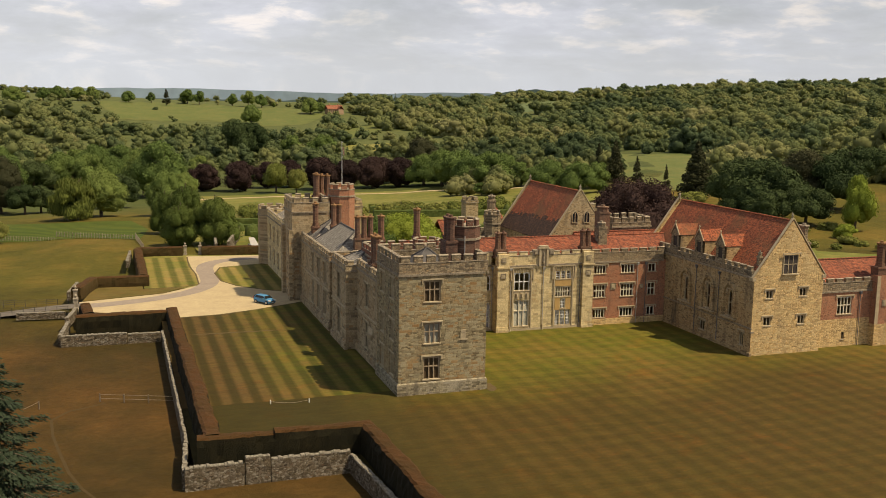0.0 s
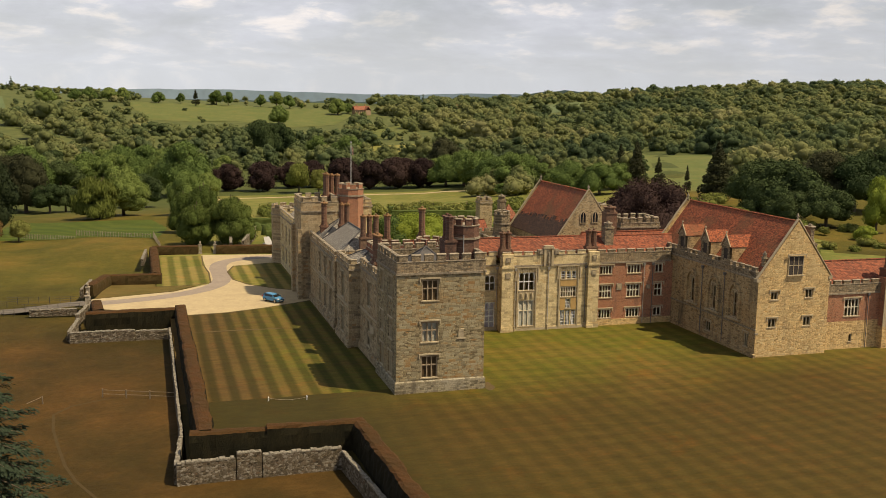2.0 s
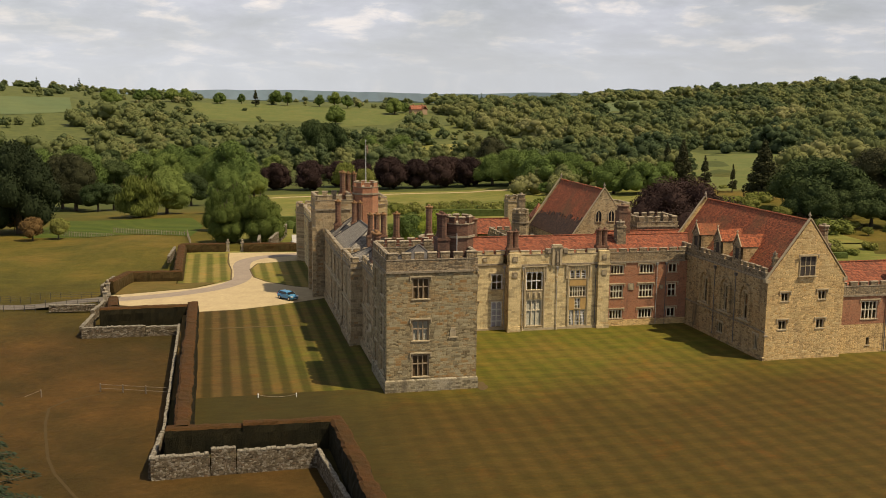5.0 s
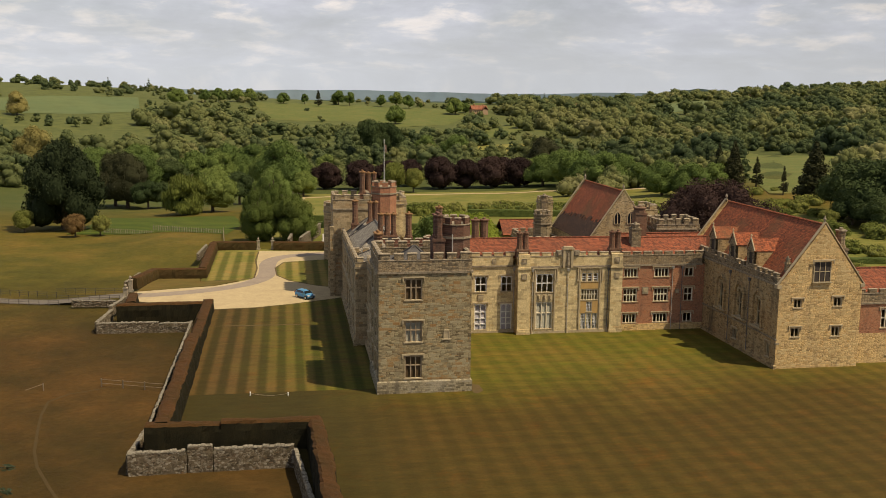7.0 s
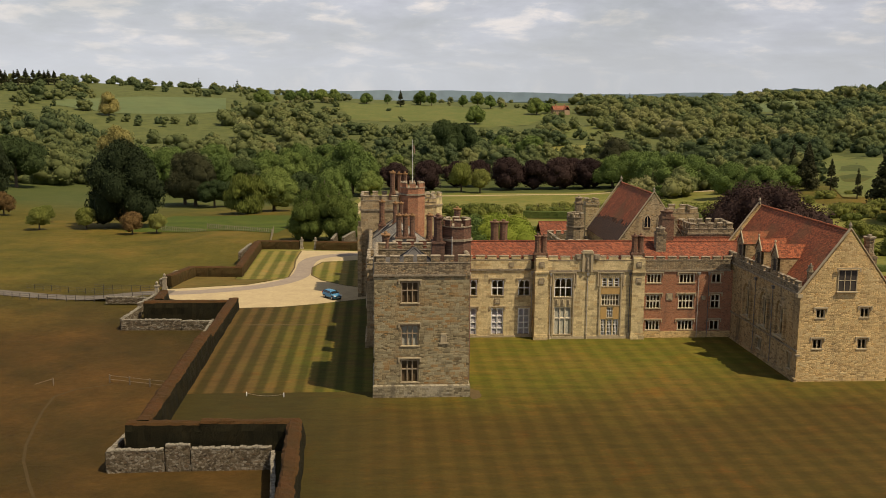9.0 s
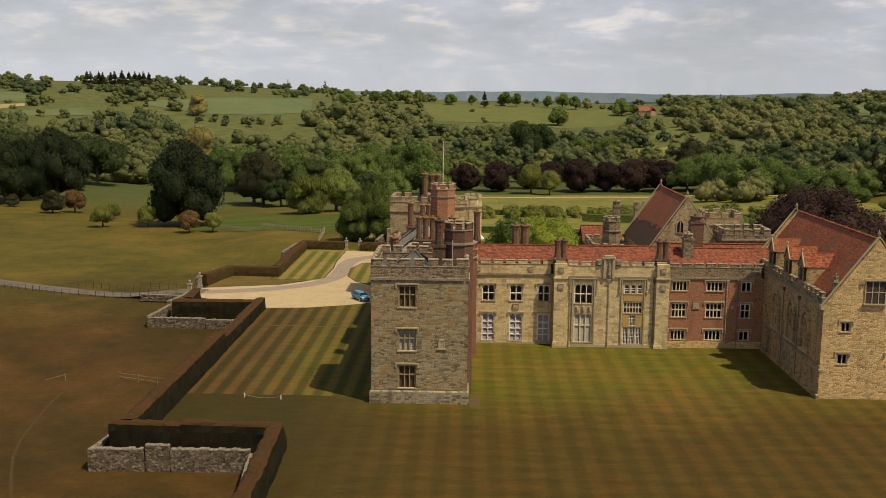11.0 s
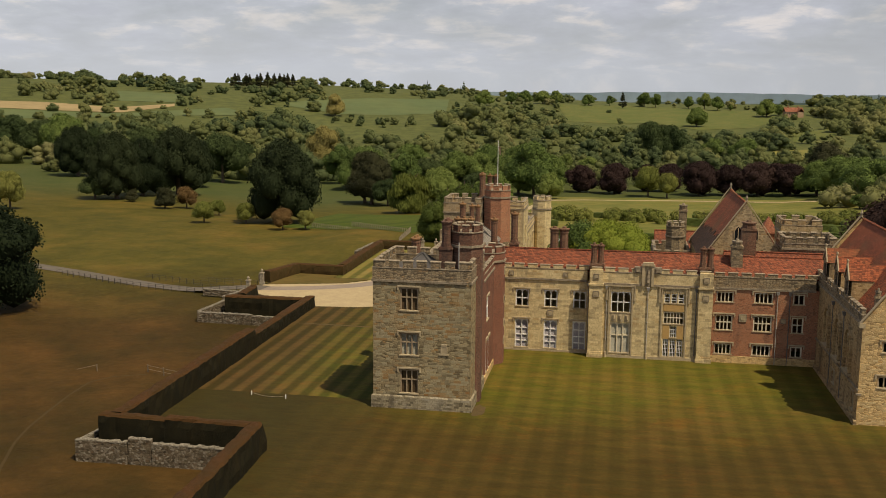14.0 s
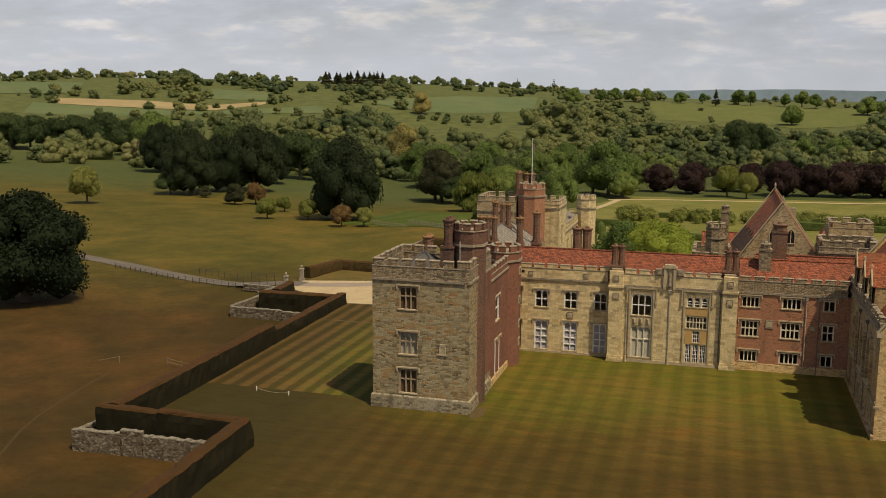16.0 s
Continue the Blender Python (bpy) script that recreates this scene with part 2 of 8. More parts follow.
M_DRESS = plain_stone("dressed_stone", (0.46, 0.38, 0.245), (0.33, 0.265, 0.17))
M_COPING = plain_stone("lichen_coping", (0.36, 0.30, 0.21), (0.13, 0.105, 0.075), 2.6)
M_WALLCOPE = plain_stone("old_wall_coping", (0.30, 0.27, 0.21), (0.07, 0.058, 0.038), 4.5)
M_PALECOPE = plain_stone("pale_coping", (0.40, 0.35, 0.26), (0.18, 0.145, 0.10), 2.4)
M_WHITE = plain_stone("white_paint", (0.80, 0.79, 0.76), (0.70, 0.69, 0.66), 3.0, 0.5)
M_BLIND = plain_stone("pale_blind", (0.72, 0.68, 0.58), (0.60, 0.56, 0.48), 0.8, 0.9)
M_LILAC = plain_stone("lilac_curtain", (0.58, 0.50, 0.62), (0.74, 0.72, 0.70), 1.2, 0.9)
# Stained yellow rubble; its darker base also holds the west wall's shade.
M_WINGSIDE = masonry("stained_shaded_rubble", (0.46, 0.345, 0.19), (0.27, 0.195, 0.105), (0.42, 0.25, 0.105), (0.36, 0.27, 0.15), 0.46, 0.21, 0.016, 0.45, stain=(0.085, 0.07, 0.05), stain_amount=0.8)
M_HALL = masonry("hall_rubble", (0.44, 0.35, 0.21), (0.25, 0.195, 0.115), (0.42, 0.27, 0.12), (0.38, 0.30, 0.175), 0.42, 0.20, 0.016, 0.4, stain_amount=0.45)
M_PALEMULLION = plain_stone("pale_mullion_stone", (0.70, 0.63, 0.48), (0.60, 0.52, 0.38), 2.0)
M_TOWERMULLION = plain_stone("tower_mullion", (0.34, 0.265, 0.175), (0.25, 0.19, 0.125), 1.6, 0.9)
M_CURTAIN = plain_stone("brown_curtain", (0.20, 0.13, 0.075), (0.13, 0.085, 0.05), 1.5, 0.9)
M_DARKIN = plain_stone("dark_room", (0.05, 0.04, 0.035), (0.07, 0.06, 0.05), 0.7, 0.95)
M_OCHRE = plain_stone("ochre_panel", (0.50, 0.32, 0.12), (0.42, 0.27, 0.11), 1.0, 0.8)
M_CAP = plain_stone("terracotta_cap", (0.30, 0.17, 0.075), (0.19, 0.10, 0.05), 2.5)
M_LEADPIPE = plain_stone("lead_pipe", (0.16, 0.15, 0.15), (0.10, 0.10, 0.10), 2.0, 0.5)
M_PALEPIPE = plain_stone("pale_pipe", (0.42, 0.40, 0.36), (0.33, 0.31, 0.28), 2.0, 0.5)
M_WOODPOLE = plain_stone("white_pole", (0.70, 0.70, 0.68), (0.60, 0.60, 0.58), 2.0, 0.4)
M_OAK = plain_stone("weathered_wood", (0.24, 0.19, 0.13), (0.15, 0.12, 0.085), 3.0)
M_BARK = plain_stone("bark", (0.12, 0.09, 0.06), (0.07, 0.055, 0.04), 3.0)
M_IRON = plain_stone("iron", (0.05, 0.05, 0.05), (0.08, 0.07, 0.06), 4.0, 0.5)


def tile_material(name, a, b, lichen, amount, moss=None):
    m = Nodes(name, 0.85, 0.25)
    x, y, z = m.parts(m.place())
    flat = m.join(m.math("ADD", x, y), m.math("MULTIPLY", z, 1.3))
    brick = m.n.new("ShaderNodeTexBrick")
    m.put(brick.inputs["Vector"], flat)
    for key, value in (("Scale", 1.0), ("Brick Width", 0.3), ("Row Height", 0.22), ("Mortar Size", 0.02), ("Mortar Smooth", 0.6)):
        brick.inputs[key].default_value = value
    brick.inputs["Color1"].default_value = (0, 0, 0, 1)
    brick.inputs["Color2"].default_value = (1, 1, 1, 1)
    tone = m.ramp(brick.outputs["Color"], (0.0, b), (0.5, a), (1.0, tuple(min(1, v * 1.35) for v in a)))
    tone = m.mix(m.range(brick.outputs["Fac"], 0.1, 0.9, 0, 0.75), tone, m.mix(1.0, tone, (0.35, 0.3, 0.3), "MULTIPLY"))
    big = m.noise(0.35, detail=7, rough=0.7)
    tone = m.mix(m.range(big, 0.48, 0.72, 0.0, 0.7), tone, b)
    if moss:
        tone = m.mix(m.range(m.noise(0.14, detail=6, rough=0.65), 0.46, 0.62, 0.0, 0.75), tone, moss)
    spots = m.noise(5.2, detail=7, rough=0.8)
    tone = m.mix(m.range(spots, 0.57, 0.68, 0.0, amount), tone, lichen)
    soot = m.noise(3.1, detail=6, rough=0.75)
    tone = m.mix(m.range(soot, 0.54, 0.70, 0.0, 0.6), tone, m.mix(1.0, tone, (0.45, 0.40, 0.40), "MULTIPLY"))
    m.bump(m.math("SUBTRACT", m.math("MULTIPLY", spots, 0.4), brick.outputs["Fac"]), 0.5, 0.06)
    return m.colour(tone)


M_TILE = tile_material("clay_tile", (0.225, 0.066, 0.032), (0.105, 0.037, 0.022), (0.40, 0.28, 0.17), 0.7)
# Orange mossy tile, its base raised to add light on the west slopes.
M_TILE_LIT = tile_material("lit_clay_tile", (0.300, 0.086, 0.038), (0.140, 0.046, 0.025), (0.36, 0.23, 0.12), 0.6, (0.145, 0.082, 0.040))
M_TILE_DARK = tile_material("mossy_stone_tile", (0.088, 0.048, 0.032), (0.042, 0.028, 0.021), (0.11, 0.07, 0.04), 0.5)
M_SLATE = tile_material("grey_slate", (0.23, 0.21, 0.175), (0.155, 0.14, 0.115), (0.31, 0.275, 0.215), 0.5)
M_LEAD = plain_stone("lead_sheet", (0.065, 0.062, 0.06), (0.12, 0.112, 0.105), 0.9, 0.9)


def glass_material(name, tint):
    m = Nodes(name)
    m.n.remove(m.bsdf)
    clear = m.n.new("ShaderNodeBsdfTransparent")
    clear.inputs["Color"].default_value = (*tint, 1)
    gloss = m.n.new("ShaderNodeBsdfGlossy")
    gloss.inputs["Roughness"].default_value = 0.04
    edge = m.n.new("ShaderNodeFresnel")
    edge.inputs["IOR"].default_value = 1.5
    both = m.n.new("ShaderNodeMixShader")
    m.put(both.inputs[0], edge.outputs[0])
    m.put(both.inputs[1], clear.outputs[0])
    m.put(both.inputs[2], gloss.outputs[0])
    m.put(m.n["Material Output"].inputs["Surface"], both.outputs[0])
    return m.mat


M_GLASS = glass_material("window_glass", (0.75, 0.78, 0.78))


def grass_material(name, green, dry, dry_from, dry_to, stripe=0.0, cross=0.0, angle=0.0, mottling=1.0, lay=1.0, dark_lay=(0.58, 0.66, 0.58), parched_shade=None, cross_lay=0.45, plain=None, brown_left=None):
    """Mown or rough grass: dry patches at two scales, mowing stripes with a light and a dark lay."""
    m = Nodes(name, 0.95, 0.15)
    pos = m.place()
    x, y, z = m.parts(pos)
    big = m.noise(0.045, detail=6, rough=0.6, distort=0.6)
    mid = m.noise(0.33, m.stretch(pos, (0.55, 1.4, 1.0)), 7, 0.68)
    fine = m.noise(2.4, detail=6, rough=0.7)
    fac = m.math("ADD", m.math("MULTIPLY", big, 0.55), m.math("MULTIPLY", mid, 0.45))
    tone = m.mix(m.range(fac, dry_from, dry_to), green, dry)
    # Browned dry turf southwards, darkened further to stand in for foreground shade.
    if parched_shade:
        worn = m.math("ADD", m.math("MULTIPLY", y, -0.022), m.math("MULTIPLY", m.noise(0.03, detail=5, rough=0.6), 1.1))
        tone = m.mix(m.range(worn, 0.22, 0.85, 0.0, 0.86), tone, parched_shade)
    if brown_left:
        tone = m.mix(m.range(m.math("ADD", x, m.math("MULTIPLY", m.noise(0.12, detail=5), 14.0)), 0.5, -11.0, 0.0, 0.85), tone, brown_left)
    if stripe:
        c, s = math.cos(angle), math.sin(angle)
        u = m.math("ADD", m.math("MULTIPLY", x, c), m.math("MULTIPLY", y, s))
        u = m.math("ADD", u, m.math("MULTIPLY", mid, 0.35))
        wave = m.range(m.math("SINE", m.math("MULTIPLY", u, 2 * math.pi / stripe)), -0.6, 0.6, 0.0, lay)
        if plain:
            bare = m.range(m.math("ADD", x, m.math("MULTIPLY", big, 10.0)), -4.0, 12.0)
            tone = m.mix(bare, plain, tone)
            wave = m.math("MULTIPLY", wave, bare)
        dark = m.mix(1.0, tone, dark_lay, "MULTIPLY")
        tone = m.mix(wave, tone, dark)
    if cross:
        v = m.math("ADD", y, m.math("MULTIPLY", mid, 0.8))
        wave2 = m.range(m.math("SINE", m.math("MULTIPLY", v, 2 * math.pi / cross)), -0.7, 0.7, 0.0, cross_lay)
        if plain:
            wave2 = m.math("MULTIPLY", wave2, bare)
        tone = m.mix(wave2, tone, m.mix(1.0, tone, (0.72, 0.76, 0.68), "MULTIPLY"))
    tone = m.mix(m.range(fine, 0.35, 0.75, 0, 0.5 * mottling), tone, m.mix(1.0, tone, (0.6, 0.62, 0.5), "MULTIPLY"))
    blot = m.noise(0.55, m.stretch(pos, (0.5, 1.5, 1.0)), 6, 0.7)
    tone = m.mix(m.range(blot, 0.42, 0.68, 0.0, 0.6 * mottling), tone, m.mix(1.0, tone, (0.62, 0.56, 0.50), "MULTIPLY"))
    thin = m.noise(1.1, m.stretch(pos, (0.35, 1.6, 1.0)), 8, 0.75)
    tone = m.mix(m.range(thin, 0.50, 0.66, 0.0, 0.55 * mottling), tone, m.mix(1.0, tone, (1.55, 1.20, 1.0), "MULTIPLY"))
    tone = m.mix(m.range(m.noise(0.16, detail=6, rough=0.7, distort=0.8), 0.55, 0.70, 0.0, 0.5 * mottling), tone, m.mix(1.0, tone, (1.5, 0.98, 0.75), "MULTIPLY"))
    m.bump(fine, 0.4, 0.08)
    return m.colour(tone)


M_LAWN_S = grass_material("south_lawn_grass", (0.109, 0.108, 0.013), (0.172, 0.114, 0.025), 0.42, 0.62, 2.7, 2.9, lay=0.50, parched_shade=(0.068, 0.041, 0.009), cross_lay=0.36, plain=(0.042, 0.034, 0.008))
M_LAWN_W = grass_material("west_lawn_grass", (0.118, 0.118, 0.016), (0.140, 0.094, 0.026), 0.40, 0.60, 2.4, dark_lay=(0.48, 0.58, 0.46), brown_left=(0.088, 0.052, 0.018))
M_LAWN_F = grass_material("far_lawn_grass", (0.070, 0.100, 0.013), (0.105, 0.122, 0.020), 0.45, 0.75, 4.5, angle=1.3)
M_LAWN_N = grass_material("court_lawn_grass", (0.17, 0.165, 0.035), (0.30, 0.20, 0.08), 0.40, 0.7, 2.7, dark_lay=(0.46, 0.56, 0.42))
M_VERGE = grass_material("verge_grass", (0.090, 0.078, 0.018), (0.150, 0.105, 0.034), 0.40, 0.66)
M_GARDEN = grass_material("garden_grass", (0.115, 0.132, 0.026), (0.225, 0.205, 0.060), 0.40, 0.66)


def ground_material():
    """Rough park grass that gives way to a patchwork of fields and wood floor farther off."""
    m = Nodes("park_and_fields", 0.95, 0.12)
    pos = m.place()
    x, y, z = m.parts(pos)
    big = m.noise(0.022, detail=6, rough=0.6, distort=0.8)
    mid = m.noise(0.09, detail=7, rough=0.66)
    fine = m.noise(1.3, detail=7, rough=0.72)
    fac = m.math("ADD", m.math("MULTIPLY", big, 0.5), m.math("MULTIPLY", mid, 0.5))
    # Near grass is dry brown, and also darkened in place of foreground shade.
    near = m.ramp(fac, (0.32, (0.030, 0.027, 0.006)), (0.48, (0.055, 0.035, 0.009)), (0.64, (0.105, 0.054, 0.014)))
    green = m.ramp(fac, (0.32, (0.052, 0.053, 0.010)), (0.50, (0.102, 0.086, 0.015)), (0.68, (0.190, 0.122, 0.027)))
    tone = m.mix(m.range(m.math("ADD", y, m.math("MULTIPLY", big, 60.0)), 70.0, 120.0), near, green)
    tone = m.mix(m.range(m.noise(0.4, detail=6, rough=0.7), 0.42, 0.68, 0.0, 0.5), tone, m.mix(1.0, tone, (0.60, 0.55, 0.50), "MULTIPLY"))
    tone = m.mix(m.range(y, 215.0, 290.0, 0.0, 0.8), tone, m.mix(mid, (0.046, 0.072, 0.020), (0.078, 0.098, 0.034)))
    crop = m.mix(m.range(mid, 0.35, 0.7), (0.075, 0.092, 0.032), (0.130, 0.140, 0.046))
    far = m.math("ADD", m.math("ADD", m.math("MULTIPLY", x, x), m.math("MULTIPLY", y, y)), 0.0)
    tone = m.mix(m.range(far, 480.0 ** 2, 620.0 ** 2), tone, crop)
    tone = m.mix(m.range(fine, 0.35, 0.70, 0, 0.65), tone, m.mix(1.0, tone, (0.58, 0.58, 0.50), "MULTIPLY"))
    m.bump(fine, 0.7, 0.2)
    return m.colour(tone)


M_GROUND = ground_material()
M_STUBBLE = plain_stone("cut_stubble", (0.33, 0.25, 0.125), (0.26, 0.205, 0.10), 0.02, 0.95)
M_CROP = plain_stone("young_crop", (0.085, 0.118, 0.046), (0.115, 0.138, 0.050), 0.012, 0.95)
M_PASTURE = grass_material("hill_pasture", (0.092, 0.124, 0.034), (0.150, 0.155, 0.050), 0.40, 0.66)
M_HAY = grass_material("hay_meadow", (0.170, 0.180, 0.040), (0.240, 0.215, 0.070), 0.40, 0.66)
M_GRAVEL = plain_stone("pale_gravel", (0.44, 0.35, 0.20), (0.36, 0.28, 0.165), 0.35, 0.95)
M_DRIVE = plain_stone("worn_drive", (0.24, 0.195, 0.155), (0.29, 0.235, 0.18), 0.3, 0.95)
M_ROAD = plain_stone("grey_tarmac", (0.115, 0.098, 0.078), (0.145, 0.125, 0.10), 0.3, 0.95)
M_TRACK = plain_stone("trodden_grass", (0.066, 0.041, 0.012), (0.048, 0.032, 0.009), 0.8, 0.95)
M_SOIL = plain_stone("bare_earth", (0.105, 0.070, 0.030), (0.072, 0.052, 0.019), 0.6, 0.95)


def leaf_material(name, dark, mid, light, by_tree=0.55):
    """Leaves: tones that differ from leaf to leaf and from tree to tree."""
    m = Nodes(name, 0.85, 0.06)
    leaf = m.n.new("ShaderNodeNewGeometry").outputs["Random Per Island"]
    tree = m.n.new("ShaderNodeObjectInfo").outputs["Random"]
    mottle = m.noise(1.4, detail=7, rough=0.8)
    leaf = m.math("ADD", m.math("MULTIPLY", leaf, 0.4), m.range(mottle, 0.3, 0.7, 0.1, 0.5))
    fac = m.math("ADD", m.math("MULTIPLY", leaf, 1 - by_tree), m.math("MULTIPLY", tree, by_tree))
    m.bump(mottle, 0.5, 0.35)
    return leafy(m, m.ramp(fac, (0.05, dark), (0.5, mid), (0.95, light)), 0.14)


M_LEAF = leaf_material("summer_leaves", (0.062, 0.100, 0.030), (0.120, 0.168, 0.046), (0.200, 0.240, 0.066))
M_LEAF_BRIGHT = leaf_material("bright_leaves", (0.095, 0.145, 0.022), (0.180, 0.230, 0.036), (0.290, 0.300, 0.055))
# Dark foliage, deepened further in colour for cloud shade over the park.
M_LEAF_DARK = leaf_material("dark_shaded_leaves", (0.013, 0.021, 0.010), (0.021, 0.031, 0.014), (0.034, 0.045, 0.020))
M_LEAF_COPPER = leaf_material("copper_leaves", (0.026, 0.017, 0.016), (0.042, 0.026, 0.023), (0.064, 0.040, 0.033))
M_LEAF_WILLOW = leaf_material("willow_leaves", (0.085, 0.112, 0.026), (0.140, 0.160, 0.038), (0.200, 0.215, 0.058))
M_LEAF_BROWN = leaf_material("brown_green_leaves", (0.030, 0.034, 0.016), (0.048, 0.050, 0.024), (0.074, 0.074, 0.036))
M_LEAF_CHESTNUT = leaf_material("chestnut_leaves", (0.038, 0.062, 0.016), (0.078, 0.108, 0.026), (0.140, 0.165, 0.042), 0.25)
M_LEAF_PARK = leaf_material("deep_green_leaves", (0.028, 0.046, 0.018), (0.048, 0.070, 0.026), (0.078, 0.102, 0.038))
M_LEAF_GOLD = leaf_material("golden_leaves", (0.20, 0.175, 0.06), (0.28, 0.24, 0.085), (0.36, 0.31, 0.125))
M_LEAF_RUST = leaf_material("rusty_leaves", (0.10, 0.065, 0.028), (0.185, 0.115, 0.046), (0.24, 0.18, 0.065))
M_LEAF_OLIVE = leaf_material("olive_leaves", (0.085, 0.110, 0.028), (0.155, 0.172, 0.042), (0.230, 0.225, 0.068))
M_CONIFER = leaf_material("conifer_needles", (0.026, 0.032, 0.014), (0.044, 0.048, 0.022), (0.070, 0.068, 0.034))
M_CEDAR = leaf_material("cedar_needles", (0.016, 0.026, 0.014), (0.032, 0.046, 0.026), (0.055, 0.072, 0.045), 0.1)


def wood_material():
    m = Nodes("hazed_woodland_leaves", 0.9, 0.05)
    attr = m.n.new("ShaderNodeAttribute")
    attr.attribute_name = "tint"
    leaf = m.n.new("ShaderNodeNewGeometry").outputs["Random Per Island"]
    mottle = m.noise(0.9, detail=7, rough=0.8)
    fac = m.math("ADD", m.math("MULTIPLY", attr.outputs["Fac"], 0.78), m.math("MULTIPLY", leaf, 0.08))
    fac = m.math("ADD", fac, m.range(mottle, 0.3, 0.7, -0.04, 0.14))
    m.bump(mottle, 0.4, 0.5)
    # Tones bluer and paler than leaf colour, with translucence raised, to take in haze.
    return leafy(m, m.ramp(fac, (0.05, (0.066, 0.095, 0.048)), (0.28, (0.107, 0.139, 0.061)), (0.52, (0.159, 0.181, 0.071)), (0.76, (0.220, 0.228, 0.090)), (1.0, (0.30, 0.28, 0.14))), 0.42)


M_WOODS = wood_material()


def hedge_material(name, a, b, c):
    m = Nodes(name, 0.9, 0.15)
    n1, n2 = m.noise(0.5, detail=5, rough=0.65), m.noise(6.0, detail=6, rough=0.75)
    tone = m.mix(m.range(n1, 0.35, 0.7), a, b)
    m.bump(n2, 0.9, 0.12)
    return m.colour(m.mix(m.range(n2, 0.45, 0.7, 0, 0.8), tone, c))


# Dark yew; the near-black sides carry their shade in the colour.
M_HEDGE_SHADED = hedge_material("yew_shaded_side", (0.013, 0.012, 0.005), (0.022, 0.017, 0.006), (0.006, 0.006, 0.003))
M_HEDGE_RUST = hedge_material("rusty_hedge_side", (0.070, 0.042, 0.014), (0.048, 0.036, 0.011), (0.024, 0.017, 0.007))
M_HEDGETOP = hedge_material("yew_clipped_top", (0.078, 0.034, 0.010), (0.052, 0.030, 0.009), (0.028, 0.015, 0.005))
M_BOX = hedge_material("green_clipped_hedge", (0.055, 0.080, 0.018), (0.085, 0.105, 0.025), (0.025, 0.035, 0.010))


def paint_material(name, colour, rough=0.25, metal=0.0):
    m = Nodes(name, rough, 0.5, metal)
    n1 = m.noise(3.0, detail=3)
    return m.colour(m.mix(m.range(n1, 0.4, 0.7, 0, 0.15), colour, tuple(v * 0.75 for v in colour)))


M_CARBLUE = paint_material("blue_car_paint", (0.07, 0.25, 0.42), 0.22, 0.2)
M_TYRE = paint_material("rubber", (0.02, 0.02, 0.02), 0.85)
M_RIM = paint_material("alloy", (0.55, 0.55, 0.56), 0.3, 0.9)
M_CARGLASS = paint_material("dark_car_glass", (0.015, 0.018, 0.02), 0.06)
M_LAMPGLASS = paint_material("clear_lens", (0.7, 0.7, 0.7), 0.1)
M_PLATE = paint_material("pale_plate", (0.7, 0.7, 0.66), 0.4)
M_TAIL = paint_material("red_lens", (0.35, 0.02, 0.02), 0.2)
M_FLAG = paint_material("faded_flag", (0.35, 0.22, 0.16), 0.9)
M_CREAM = paint_material("faded_brick_wall", (0.36, 0.24, 0.15), 0.9)
M_ORANGETILE = tile_material("orange_tile", (0.27, 0.10, 0.055), (0.20, 0.075, 0.042), (0.34, 0.20, 0.11), 0.4)
# Blue-grey haze is mixed into both of these hill colours.
M_FARWOOD = plain_stone("haze_tinted_woods", (0.115, 0.165, 0.155), (0.15, 0.20, 0.18), 0.012, 1.0)
M_FARHILL = plain_stone("haze_tinted_hills", (0.27, 0.36, 0.44), (0.33, 0.42, 0.49), 0.004, 1.0)


